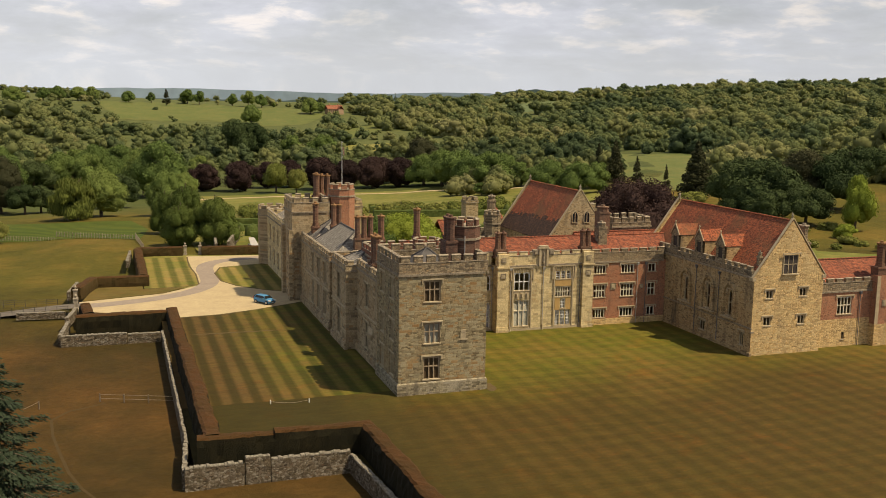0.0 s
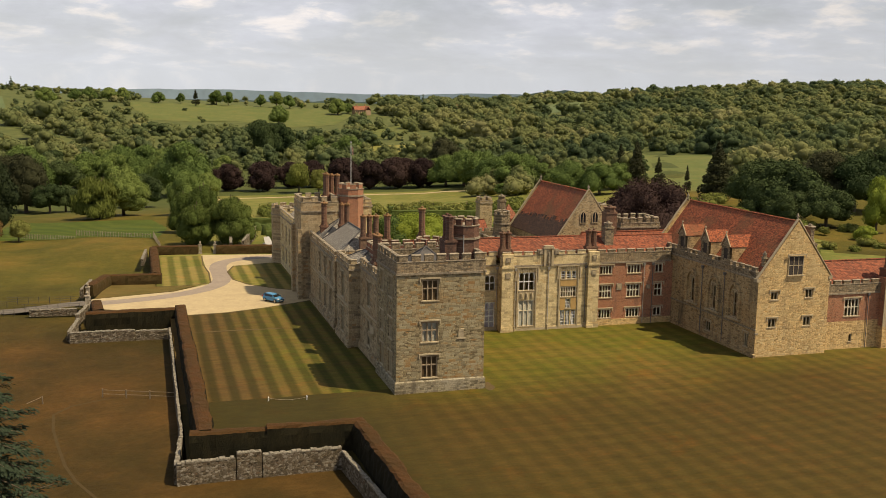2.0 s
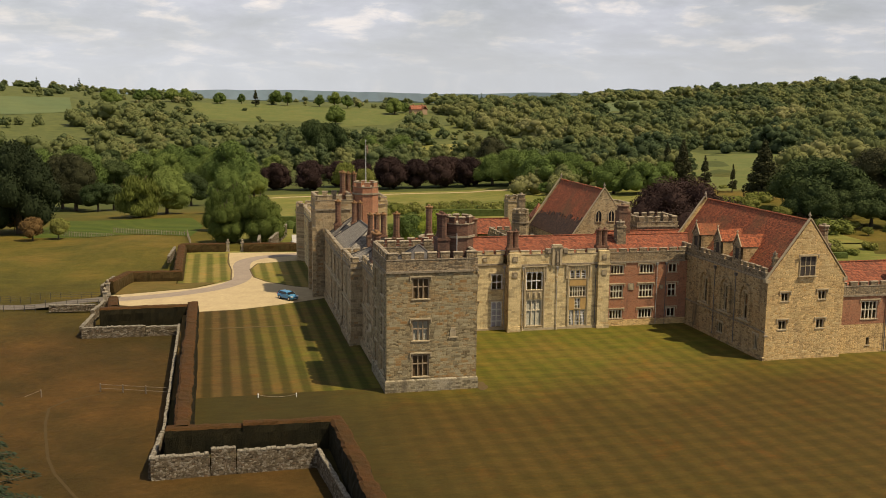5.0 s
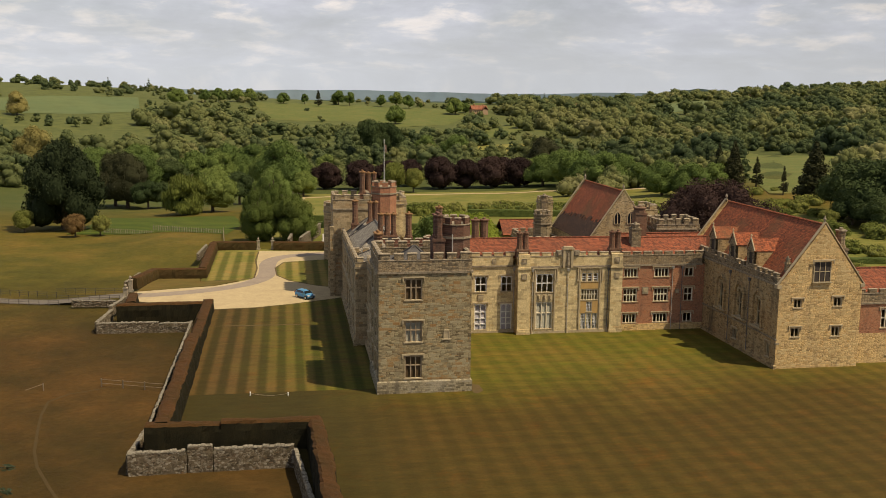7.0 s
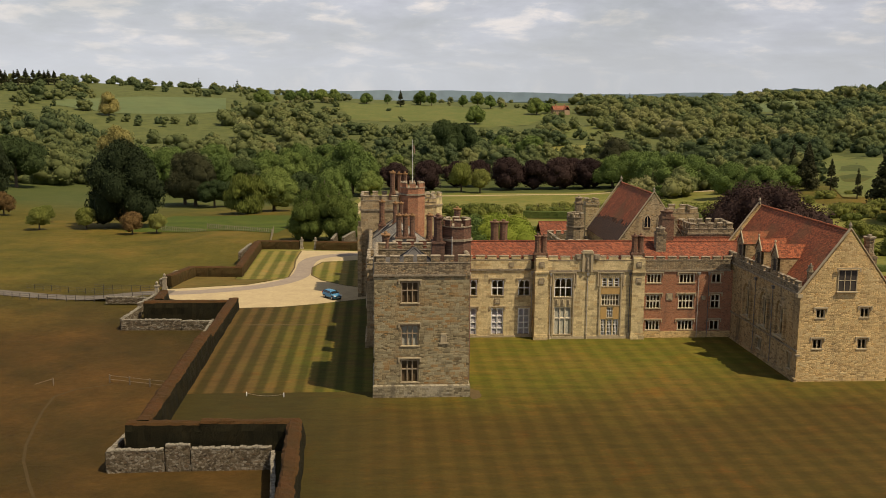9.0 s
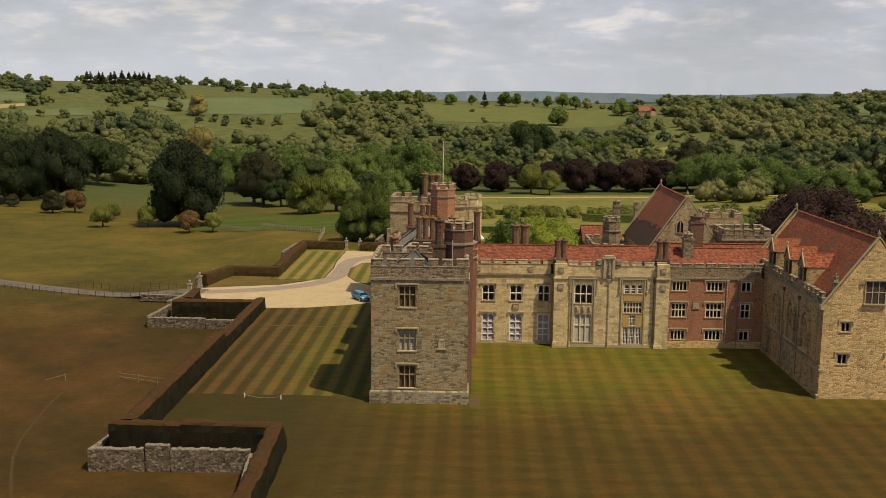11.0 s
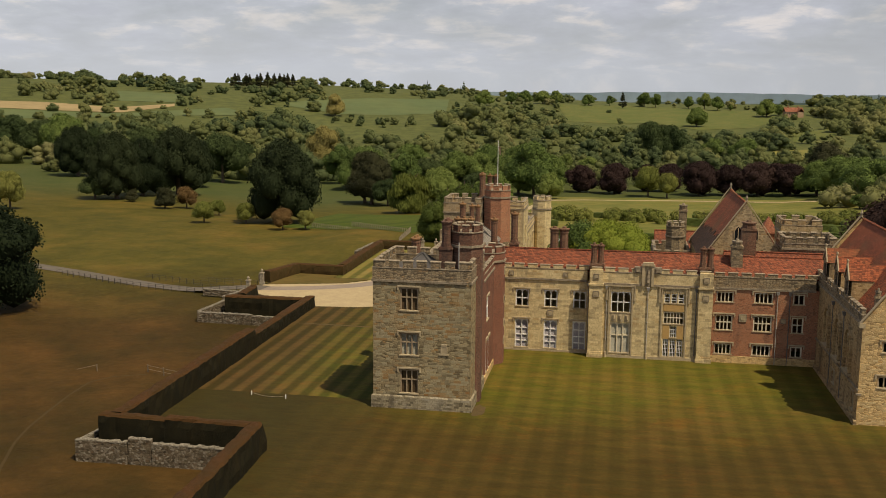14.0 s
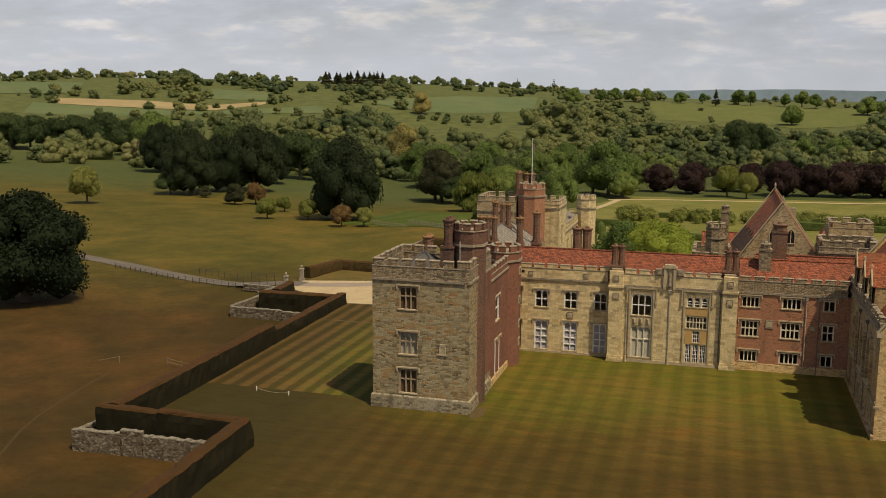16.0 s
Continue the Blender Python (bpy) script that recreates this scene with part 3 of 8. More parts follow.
# ---- builders ----
class Shape:
    """Collects faces of one mesh."""

    def __init__(self):
        self.v, self.f = [], []

    def quad(self, *pts):
        n = len(self.v)
        self.v += [tuple(p) for p in pts]
        self.f.append(tuple(range(n, n + len(pts))))
        return self

    def box(self, x0, y0, z0, x1, y1, z1):
        n = len(self.v)
        self.v += [(x0, y0, z0), (x1, y0, z0), (x1, y1, z0), (x0, y1, z0), (x0, y0, z1), (x1, y0, z1), (x1, y1, z1), (x0, y1, z1)]
        self.f += [tuple(n + i for i in f) for f in ((0, 3, 2, 1), (4, 5, 6, 7), (0, 1, 5, 4), (1, 2, 6, 5), (2, 3, 7, 6), (3, 0, 4, 7))]
        return self

    def prism(self, pts, z0, z1, grow=0.0, cap=True):
        """An upright prism over a counter-clockwise outline; grow widens its top about the middle."""
        n, k = len(self.v), len(pts)
        cx, cy = sum(p[0] for p in pts) / k, sum(p[1] for p in pts) / k
        self.v += [(x, y, z0) for x, y in pts]
        self.v += [(x + (x - cx) * grow, y + (y - cy) * grow, z1) for x, y in pts]
        self.f += [(n + i, n + (i + 1) % k, n + k + (i + 1) % k, n + k + i) for i in range(k)]
        if cap:
            self.f += [tuple(n + k + i for i in range(k)), tuple(n + i for i in reversed(range(k)))]
        return self

    def ngon(self, cx, cy, z0, z1, r, sides=8, turn=0.5, grow=0.0, cap=True):
        return self.prism(ring(cx, cy, r, sides, turn), z0, z1, grow, cap)

    def tube(self, a, b, r0, r1=None, sides=6):
        a, b = Vector(a), Vector(b)
        r1 = r0 if r1 is None else r1
        w = (b - a).normalized()
        u = w.orthogonal().normalized()
        t = w.cross(u)
        n = len(self.v)
        for p, r in ((a, r0), (b, r1)):
            for i in range(sides):
                d = u * math.cos(2 * math.pi * i / sides) + t * math.sin(2 * math.pi * i / sides)
                self.v.append(tuple(p + d * r))
        self.f += [(n + i, n + (i + 1) % sides, n + sides + (i + 1) % sides, n + sides + i) for i in range(sides)]
        self.f += [tuple(n + i for i in reversed(range(sides))), tuple(n + sides + i for i in range(sides))]
        return self

    def add(self, other, m=None):
        n = len(self.v)
        self.v += [tuple(m @ Vector(p)) if m else p for p in other.v]
        self.f += [tuple(n + i for i in f) for f in other.f]
        return self

    def mesh(self, name, mat):
        me = bpy.data.meshes.new(name)
        me.from_pydata(self.v, [], self.f)
        me.materials.append(mat)
        me.update()
        return me


def ring(cx, cy, r, sides=8, turn=0.5):
    return [(cx + r * math.cos(2 * math.pi * (i + turn) / sides), cy + r * math.sin(2 * math.pi * (i + turn) / sides)) for i in range(sides)]


def piece(name, me, parent, m=None, label=""):
    """A mesh object under a thing or part, placed in the world by m."""
    ob = new(name, me)
    if m is not None:
        ob.matrix_basis = m
    if parent is not None:
        ob.parent = parent
    return tagged(ob, label)


def part(name, shape, mat, parent, label="", m=None):
    return piece(name, shape.mesh(name, mat), parent, m, label)


def thing(name, label, category, group="", m=None):
    ob = new(name)
    ob.empty_display_size = 0.3
    if m is not None:
        ob.matrix_basis = m
    return tagged(ob, label, category, group)


def setting(name, shape, mat, label, category):
    return tagged(new(name, shape.mesh(name, mat)), label, category, kind="structure")


def edge_frame(p, q, z=0.0):
    """Along x from p to q, y inwards (to the left), z up."""
    return Matrix.Translation((p[0], p[1], z)) @ Matrix.Rotation(math.atan2(q[1] - p[1], q[0] - p[0]), 4, "Z")


def gap(p, q):
    return math.hypot(q[0] - p[0], q[1] - p[1])


def wall_sheet(shape, m, length, z0, z1, holes, thick=0.6):
    """One wall, with its two faces and the sides of its openings."""
    us = sorted({0.0, length, *(h[0] for h in holes), *(h[2] for h in holes)})
    vs = sorted({z0, z1, *(h[1] for h in holes), *(h[3] for h in holes)})
    local = Shape()
    for u0, u1 in zip(us, us[1:]):
        for v0, v1 in zip(vs, vs[1:]):
            cu, cv = (u0 + u1) / 2, (v0 + v1) / 2
            if any(h[0] < cu < h[2] and h[1] < cv < h[3] for h in holes):
                continue
            local.quad((u0, 0, v0), (u1, 0, v0), (u1, 0, v1), (u0, 0, v1))
            local.quad((u0, thick, v0), (u0, thick, v1), (u1, thick, v1), (u1, thick, v0))
    for a, b, c, d in holes:
        local.quad((a, 0, b), (a, 0, d), (a, thick, d), (a, thick, b))
        local.quad((c, 0, b), (c, thick, b), (c, thick, d), (c, 0, d))
        local.quad((a, 0, b), (a, thick, b), (c, thick, b), (c, 0, b))
        local.quad((a, 0, d), (c, 0, d), (c, thick, d), (a, thick, d))
    shape.add(local, m)


def walls(parent, pts, z0, z1, mat, holes=None, label="", name="wall", closed=True, thick=0.6):
    """The walls over an outline, as one mesh. holes: edge number to openings (u0, z0, u1, z1)."""
    holes = holes or {}
    s = Shape()
    edges = range(len(pts) if closed else len(pts) - 1)
    for i in edges:
        p, q = pts[i], pts[(i + 1) % len(pts)]
        wall_sheet(s, edge_frame(p, q), gap(p, q), z0, z1, holes.get(i, []), thick)
    return part(name, s, mat, parent, label)


MERLON = {}


def merlon_mesh(mat, cap):
    """A battlement block of unit size with a sloped coping, shared by all of one stone."""
    key = (mat.name, cap.name)
    if key not in MERLON:
        s = Shape().box(-0.5, 0, 0, 0.5, 1, 0.8)
        n = len(s.v)
        s.v += [(-0.56, -0.1, 0.8), (0.56, -0.1, 0.8), (0.56, 1.1, 0.8), (-0.56, 1.1, 0.8), (-0.56, -0.1, 0.88), (0.56, -0.1, 0.88), (0.56, 1.1, 0.88), (-0.56, 1.1, 0.88), (-0.5, 0.42, 1.0), (0.5, 0.42, 1.0), (0.5, 0.58, 1.0), (-0.5, 0.58, 1.0)]
        caps = [(3, 2, 1, 0), (0, 1, 5, 4), (1, 2, 6, 5), (2, 3, 7, 6), (3, 0, 4, 7), (4, 5, 9, 8), (5, 6, 10, 9), (6, 7, 11, 10), (7, 4, 8, 11), (8, 9, 10, 11)]
        first = len(s.f)
        s.f += [tuple(n + i for i in f) for f in caps]
        me = s.mesh("merlon", mat)
        me.materials.append(cap)
        for i in range(first, len(s.f)):
            me.polygons[i].material_index = 1
        MERLON[key] = me
    return MERLON[key]


rnd = random.Random(7)


def parapet(parent, pts, zs, z1, z2, mat, cap, pitch=1.75, share=0.62, thick=0.45, closed=True, skip=(), label="crenellated stone parapet", string=True):
    """A string course, a low wall and battlements along an outline."""
    s, bands, spots = Shape(), [], []
    count = len(pts) if closed else len(pts) - 1
    for i in range(count):
        if i in skip:
            continue
        p, q = pts[i], pts[(i + 1) % len(pts)]
        m, length = edge_frame(p, q), gap(p, q)
        end = length - (thick if closed or i < count - 1 else 0)
        s.add(Shape().box(-0.03, -0.03, zs, end, thick, z1), m)
        bands.append(("string_course", Shape().add(Shape().box(-0.14, -0.16, zs - 0.16, end + 0.02, 0.1, zs + 0.1), m)))
        bands.append(("coping", Shape().add(Shape().box(-0.06, -0.08, z1 - 0.02, end, thick + 0.05, z1 + 0.07), m)))
        n = max(2, round(length / pitch))
        for k in range(n):
            u = (k + 0.5) * length / n
            spots.append(m @ Matrix.Translation((u + rnd.uniform(-0.04, 0.04), 0.0, z1 + 0.07)) @ Matrix.Diagonal((length / n * share, thick, (z2 - z1) * rnd.uniform(0.94, 1.05), 1)))
    ob = part("parapet", s, mat, parent, label)
    if string:
        for name, band in bands:
            part(name, band, M_COPING, ob)
    me = merlon_mesh(mat, cap)
    for m in spots:
        piece("merlon", me, ob, m)
    return ob


WINDOWS = {}


def window_meshes(w, h, lights, rows, style, bar):
    """Frame with mullions and transoms, panes and label mould of one window, built round its lower middle; y runs inwards."""
    key = (round(w, 2), round(h, 2), lights, tuple(rows), style, round(bar, 3))
    if key in WINDOWS:
        return WINDOWS[key]
    fr, head = Shape(), Shape()
    deep0, deep1 = 0.10, 0.30
    edge = bar * 1.2
    bars = []
    fr.box(-w / 2, deep0, 0, -w / 2 + edge, deep1, h).box(w / 2 - edge, deep0, 0, w / 2, deep1, h)
    fr.box(-w / 2 + edge, deep0, h - edge, w / 2 - edge, deep1, h)
    sill = Shape().box(-w / 2 - 0.12, -0.09, -0.14, w / 2 + 0.12, deep1, 0.002)
    inner = w - 2 * edge
    for i in range(1, lights):
        x = -w / 2 + edge + inner * i / lights
        bars.append(("mullion", Shape().box(x - bar / 2, deep0 + 0.01, 0.002, x + bar / 2, deep1 - 0.01, h - edge)))
    for r in rows:
        bars.append(("transom", Shape().box(-w / 2 + edge, deep0 + 0.02, h * r - bar / 2, w / 2 - edge, deep1 - 0.02, h * r + bar / 2)))
    if style in ("arched", "tudor"):
        cell = inner / lights
        for i in range(lights):
            xc, rr = -w / 2 + edge + cell * (i + 0.5), (cell - bar) / 2
            top, base = h - edge, h - edge - rr * (1.05 if style == "arched" else 0.6)
            steps, arch = 8, Shape()
            for k in range(steps):
                a0, a1 = math.pi * k / steps, math.pi * (k + 1) / steps
                x0, x1 = xc + rr * math.cos(a0), xc + rr * math.cos(a1)
                z0, z1 = base + (top - base) * math.sin(a0), base + (top - base) * math.sin(a1)
                arch.quad((x1, deep0 + 0.03, z1), (x0, deep0 + 0.03, z0), (x0, deep0 + 0.03, top), (x1, deep0 + 0.03, top))
                arch.quad((x1, deep0 + 0.03, z1), (x1, deep1 - 0.05, z1), (x0, deep1 - 0.05, z0), (x0, deep0 + 0.03, z0))
            bars.append(("arch_head", arch))
    head.box(-w / 2 - 0.3, -0.13, h + 0.10, w / 2 + 0.3, 0.02, h + 0.27)
    head.box(-w / 2 - 0.3, -0.12, h - 0.28, -w / 2 - 0.15, 0.02, h + 0.10).box(w / 2 + 0.15, -0.12, h - 0.28, w / 2 + 0.3, 0.02, h + 0.10)
    pane = Shape().quad((-w / 2 + 0.02, 0.2, 0.02), (w / 2 - 0.02, 0.2, 0.02), (w / 2 - 0.02, 0.2, h - 0.02), (-w / 2 + 0.02, 0.2, h - 0.02))
    WINDOWS[key] = fr, head, pane, sill, bars
    return WINDOWS[key]


WINDOW_DATA = {}


def window(parent, m, w, h, lights=3, rows=(0.5,), style="mullion", mat=None, bar=0.13, back=None, hood=True, label="stone-mullioned window", deep=0.42):
    """A window in an opening; m stands at the lower middle of the opening, x along the wall, y inwards."""
    mat = mat or M_DRESS
    fr, head, pane, sill, bars = window_meshes(w, h, lights, rows, style, bar)
    key = (id(fr), mat.name)
    if key not in WINDOW_DATA:
        WINDOW_DATA[key] = fr.mesh("window", mat), head.mesh("hood_mould", M_DRESS), pane.mesh("pane", M_GLASS), sill.mesh("sill", M_DRESS), [(n, s.mesh(n, mat)) for n, s in bars]
    a, b, c, e, g = WINDOW_DATA[key]
    ob = piece("window", a, parent, m, label)
    glass = piece("pane", c, ob)
    piece("sill", e, ob)
    for bar_name, me in g:
        piece(bar_name, me, ob)
    glass.visible_shadow = False
    if hood:
        piece("hood_mould", b, ob)
    behind = Shape().box(-w / 2 + 0.03, deep, 0.03, w / 2 - 0.03, deep + 0.03, h - 0.03)
    if back:
        part("blind", behind, back, ob)
    return ob


def glazed(parent, pts, i, spots, **more):
    """Windows along edge i of an outline; spots: (u0, z0, u1, z1). Returns the openings."""
    p, q = pts[i], pts[(i + 1) % len(pts)]
    m = edge_frame(p, q)
    for u0, z0, u1, z1 in spots:
        window(parent, m @ Matrix.Translation(((u0 + u1) / 2, 0, z0)), u1 - u0, z1 - z0, **more)
    return list(spots)


def chimney(parent, x, y, z0, z1, flues=1, along="x", r=0.42, base=(1.0, 1.0), base_top=None, mat=None, cap=None, step=None, label="tall brick chimney"):
    """A chimney: plinth, moulded base, octagonal flues with necking rings and oversailing caps."""
    mat, cap = mat or M_CHIMNEY, cap or M_CAP
    base_top = base_top if base_top is not None else z0 + (z1 - z0) * 0.35
    step = step or r * 2.25
    bx, by = base
    s = Shape().box(x - bx / 2, y - by / 2, z0, x + bx / 2, y + by / 2, base_top)
    s.box(x - bx / 2 - 0.09, y - by / 2 - 0.09, base_top - 0.32, x + bx / 2 + 0.09, y + by / 2 + 0.09, base_top - 0.12)
    ob = part("chimney", s, mat, parent, label)
    for k in range(flues):
        off = (k - (flues - 1) / 2) * step
        cx, cy = (x + off, y) if along == "x" else (x, y + off)
        fl = Shape().ngon(cx, cy, base_top, base_top + 0.28, r * 1.22).ngon(cx, cy, base_top + 0.28, base_top + 0.5, r * 1.1)
        fl.ngon(cx, cy, base_top + 0.5, z1 - 0.62, r)
        fl.ngon(cx, cy, z1 - 0.62, z1 - 0.5, r * 1.14).ngon(cx, cy, z1 - 0.5, z1 - 0.3, r * 1.02)
        f = part("flue", fl, mat, ob)
        c = Shape().ngon(cx, cy, z1 - 0.3, z1 - 0.15, r * 1.12, grow=0.12).ngon(cx, cy, z1 - 0.15, z1, r * 1.32)
        c.ngon(cx, cy, z1, z1 + 0.28, r * 0.5, grow=-0.15)
        part("cap", c, cap, ob)
    return ob


def slab(shape, a, b, c, d, thick=0.16):
    """A thick sloping sheet through four corners, given anticlockwise from outside."""
    a, b, c, d = (Vector(p) for p in (a, b, c, d))
    n = (b - a).cross(d - a).normalized() * thick
    pts = [a, b, c, d]
    low = [p - n for p in pts]
    shape.quad(*pts).quad(*reversed(low))
    for i in range(4):
        j = (i + 1) % 4
        shape.quad(pts[i], low[i], low[j], pts[j])
    return shape


def gable_roof(parent, x0, x1, y0, y1, ze, zr, along="y", mat=None, over=0.25, label="pitched red clay tile roof"):
    """A pitched roof with ridge tiles."""
    mat = mat or M_TILE
    s, cap = Shape(), Shape()
    if along == "y":
        xm = (x0 + x1) / 2
        slab(s, (x0 - over, y1, ze - 0.1), (x0 - over, y0, ze - 0.1), (xm, y0, zr), (xm, y1, zr))
        slab(s, (x1 + over, y0, ze - 0.1), (x1 + over, y1, ze - 0.1), (xm, y1, zr), (xm, y0, zr))
        n = int((y1 - y0) / 0.55)
        for k in range(n):
            a = y0 + (y1 - y0) * k / n
            cap.tube((xm, a, zr - 0.02), (xm, a + (y1 - y0) / n * 0.94, zr + 0.01), 0.16, 0.18, 6)
    else:
        ym = (y0 + y1) / 2
        slab(s, (x0, y0 - over, ze - 0.1), (x1, y0 - over, ze - 0.1), (x1, ym, zr), (x0, ym, zr))
        slab(s, (x1, y1 + over, ze - 0.1), (x0, y1 + over, ze - 0.1), (x0, ym, zr), (x1, ym, zr))
        n = int((x1 - x0) / 0.55)
        for k in range(n):
            a = x0 + (x1 - x0) * k / n
            cap.tube((a, ym, zr - 0.02), (a + (x1 - x0) / n * 0.94, ym, zr + 0.01), 0.16, 0.18, 6)
    ob = part("roof", s, mat, parent, label)
    part("ridge_tiles", cap, mat, ob)
    return ob


def hipped_roof(parent, x0, x1, y0, y1, ze, zr, inset, mat, label, along="y"):
    s, cap = Shape(), Shape()
    if along == "y":
        xm = (x0 + x1) / 2
        a, b = (xm, y0 + inset, zr), (xm, y1 - inset, zr)
        s.quad((x0, y1, ze), (x0, y0, ze), a, b).quad((x1, y0, ze), (x1, y1, ze), b, a)
        s.quad((x0, y0, ze), (x1, y0, ze), a).quad((x1, y1, ze), (x0, y1, ze), b)
    else:
        ym = (y0 + y1) / 2
        a, b = (x0 + inset, ym, zr), (x1 - inset, ym, zr)
        s.quad((x0, y0, ze), (x1, y0, ze), b, a).quad((x1, y1, ze), (x0, y1, ze), a, b)
        s.quad((x0, y1, ze), (x0, y0, ze), a).quad((x1, y0, ze), (x1, y1, ze), b)
    s.quad((x0, y0, ze), (x0, y1, ze), (x1, y1, ze), (x1, y0, ze))
    for p, q in ((a, b), ((x0, y0, ze), a), ((x1, y0, ze), a), ((x0, y1, ze), b), ((x1, y1, ze), b)):
        if along == "x" and p in ((x1, y0, ze),):
            q = b
        if along == "x" and p in ((x0, y1, ze),):
            q = a
        if p != q:
            cap.tube(p, q, 0.13, 0.13, 6)
    ob = part("roof", s, mat, parent, label)
    part("ridge", cap, M_LEAD, ob)
    return ob


def gable_wall(parent, m, w, ze, zr, mat, holes=(), thick=0.6, label="stone gable", cope=True):
    """A gable end over a wall: triangle with coping, kneelers and a finial; m stands at the wall's start."""
    s = Shape()
    for y, flip in ((0.0, False), (thick, True)):
        tri_pts = [(0, y, ze), (w, y, ze), (w / 2, y, zr)]
        s.quad(*(reversed(tri_pts) if flip else tri_pts))
    ob = part("gable", Shape().add(s, m), mat, parent, label)
    if cope:
        c = Shape()
        for sgn, x0 in ((1, -0.25), (-1, w + 0.25)):
            a, b = Vector((x0, 0, ze - 0.15)), Vector((w / 2, 0, zr + 0.28))
            side = Vector((0, 1, 0))
            up = (b - a).cross(side).normalized() * (0.13 if sgn < 0 else -0.13)
            if up.z < 0:
                up = -up
            q = [a - side * 0.07, b - side * 0.07, b + side * (thick * 0.55), a + side * (thick * 0.55)]
            c.quad(*q)
            c.quad(*[p + up for p in reversed(q)])
            for i in range(4):
                j = (i + 1) % 4
                c.quad(q[i], q[i] + up, q[j] + up, q[j])
        c.box(-0.35, -0.1, ze - 0.55, 0.25, thick + 0.1, ze - 0.05).box(w - 0.25, -0.1, ze - 0.55, w + 0.35, thick + 0.1, ze - 0.05)
        part("coping", Shape().add(c, m), M_DRESS, ob)
        f = Shape().ngon(w / 2, thick / 2, zr + 0.2, zr + 0.6, 0.15, grow=-0.2).ngon(w / 2, thick / 2, zr + 0.6, zr + 0.78, 0.2, grow=0.1)
        f.ngon(w / 2, thick / 2, zr + 0.78, zr + 1.2, 0.15, grow=-0.85)
        part("finial", Shape().add(f, m), M_PALECOPE, ob)
    return ob


def downpipe(parent, x, y, z0, z1, mat=None, label="lead downpipe with hopper"):
    s = Shape().tube((x, y, z0), (x, y, z1 - 0.4), 0.055, 0.055, 8)
    n = len(s.v)
    s.prism([(x - 0.13, y - 0.13), (x + 0.13, y - 0.13), (x + 0.13, y + 0.13), (x - 0.13, y + 0.13)], z1 - 0.45, z1, 0.7)
    for k in range(1, 4):
        z = z0 + (z1 - z0) * k / 4
        s.ngon(x, y, z, z + 0.08, 0.1)
    return part("downpipe", s, mat or M_LEADPIPE, parent, label)


def octagon_tower(parent, cx, cy, r, z0, zs, z1, z2, mat, par_mat, label, pitch=2, cap=None):
    """An eight-sided turret with a string course and battlements."""
    body = part("turret", Shape().ngon(cx, cy, z0, z1, r), mat, parent, label)
    part("string_course", Shape().ngon(cx, cy, zs - 0.12, zs + 0.14, r + 0.17).ngon(cx, cy, z1 - 0.04, z1 + 0.07, r + 0.1), M_COPING, body)
    me = merlon_mesh(par_mat, cap or M_COPING)
    pts = ring(cx, cy, r)
    for i in range(8):
        p, q = pts[i], pts[(i + 1) % 8]
        m, length = edge_frame(p, q), gap(p, q)
        piece("merlon", me, body, m @ Matrix.Translation((length / 2, 0.0, z1 + 0.07)) @ Matrix.Diagonal((length * 0.56, 0.35, z2 - z1, 1)))
    return body


def plaque(parent, m, w=0.75, h=0.75, label="carved stone shield panel"):
    s = Shape().box(-w / 2, -0.07, 0, w / 2, 0.03, h).box(-w * 0.32, -0.12, h * 0.18, w * 0.32, -0.07, h * 0.82)
    f = Shape().box(-w / 2 - 0.08, -0.1, -0.08, w / 2 + 0.08, 0.02, -0.002).box(-w / 2 - 0.08, -0.1, h + 0.002, w / 2 + 0.08, 0.02, h + 0.09).box(-w / 2 - 0.08, -0.1, 0, -w / 2 - 0.002, 0.02, h).box(w / 2 + 0.002, -0.1, 0, w / 2 + 0.08, 0.02, h)
    ob = part("shield_panel", Shape().add(s, m), M_DRESS, parent, label)
    part("panel_moulding", Shape().add(f, m), M_COPING, ob)
    return ob


# ---- ground ----
def bump_up(t):
    t = max(0.0, min(1.0, t))
    return t * t * (3 - 2 * t)


CREST_AT = (-70, -42, -30, -18, -9, -4, 3, 12, 20, 26, 34, 44, 70)
CREST_Z = (40, 50, 52, 48, 40, 30, 25, 25, 27, 41, 58, 68, 62)
CREST_R = (1300, 1350, 1350, 1350, 1400, 1350, 1300, 1300, 1400, 1700, 1900, 1900, 1900)


DIP_AT = (-60, -40, -24, -14, -5, 12, 18, 27, 40)
DIP_Z = (-2, -2, -6, -12, -11, -9, -5, 4, 6)


def park_drop(x, y):
    """The park west of the garden lies lower, behind a sunken wall."""
    sharp, gentle = bump_up((-25.3 - x) / 0.5), bump_up((-37.0 - x) / 18)
    return -1.5 * (sharp + (gentle - sharp) * bump_up((y - 40.3) / 0.6))


def land(x, y):
    """Height of the land: level round the house, a lower park, a shallow valley behind the gardens, low hills from about 700 m."""
    az = math.degrees(math.atan2(x, y + 110))
    r = math.hypot(x, y + 110)
    if abs(az) > 90:
        return park_drop(x, y) if x < 0 else 0.0
    drop = park_drop(x, y) * (1 - bump_up((r - 215) / 170))
    if r < 215:
        return drop
    dip = float(np.interp(az, DIP_AT, DIP_Z)) * bump_up((r - 215) / 260) + drop
    if r < 640:
        return dip
    top, far = float(np.interp(az, CREST_AT, CREST_Z)), float(np.interp(az, CREST_AT, CREST_R))
    wave = 2.5 * noise.noise((x * 0.004, y * 0.004, 3.1)) * bump_up((r - 700) / 300)
    rise = bump_up((r - 640) / (far - 640))
    fall = bump_up((r - far - 100) / 900) * (top + 4)
    return dip * (1 - rise) + top * rise - fall + wave


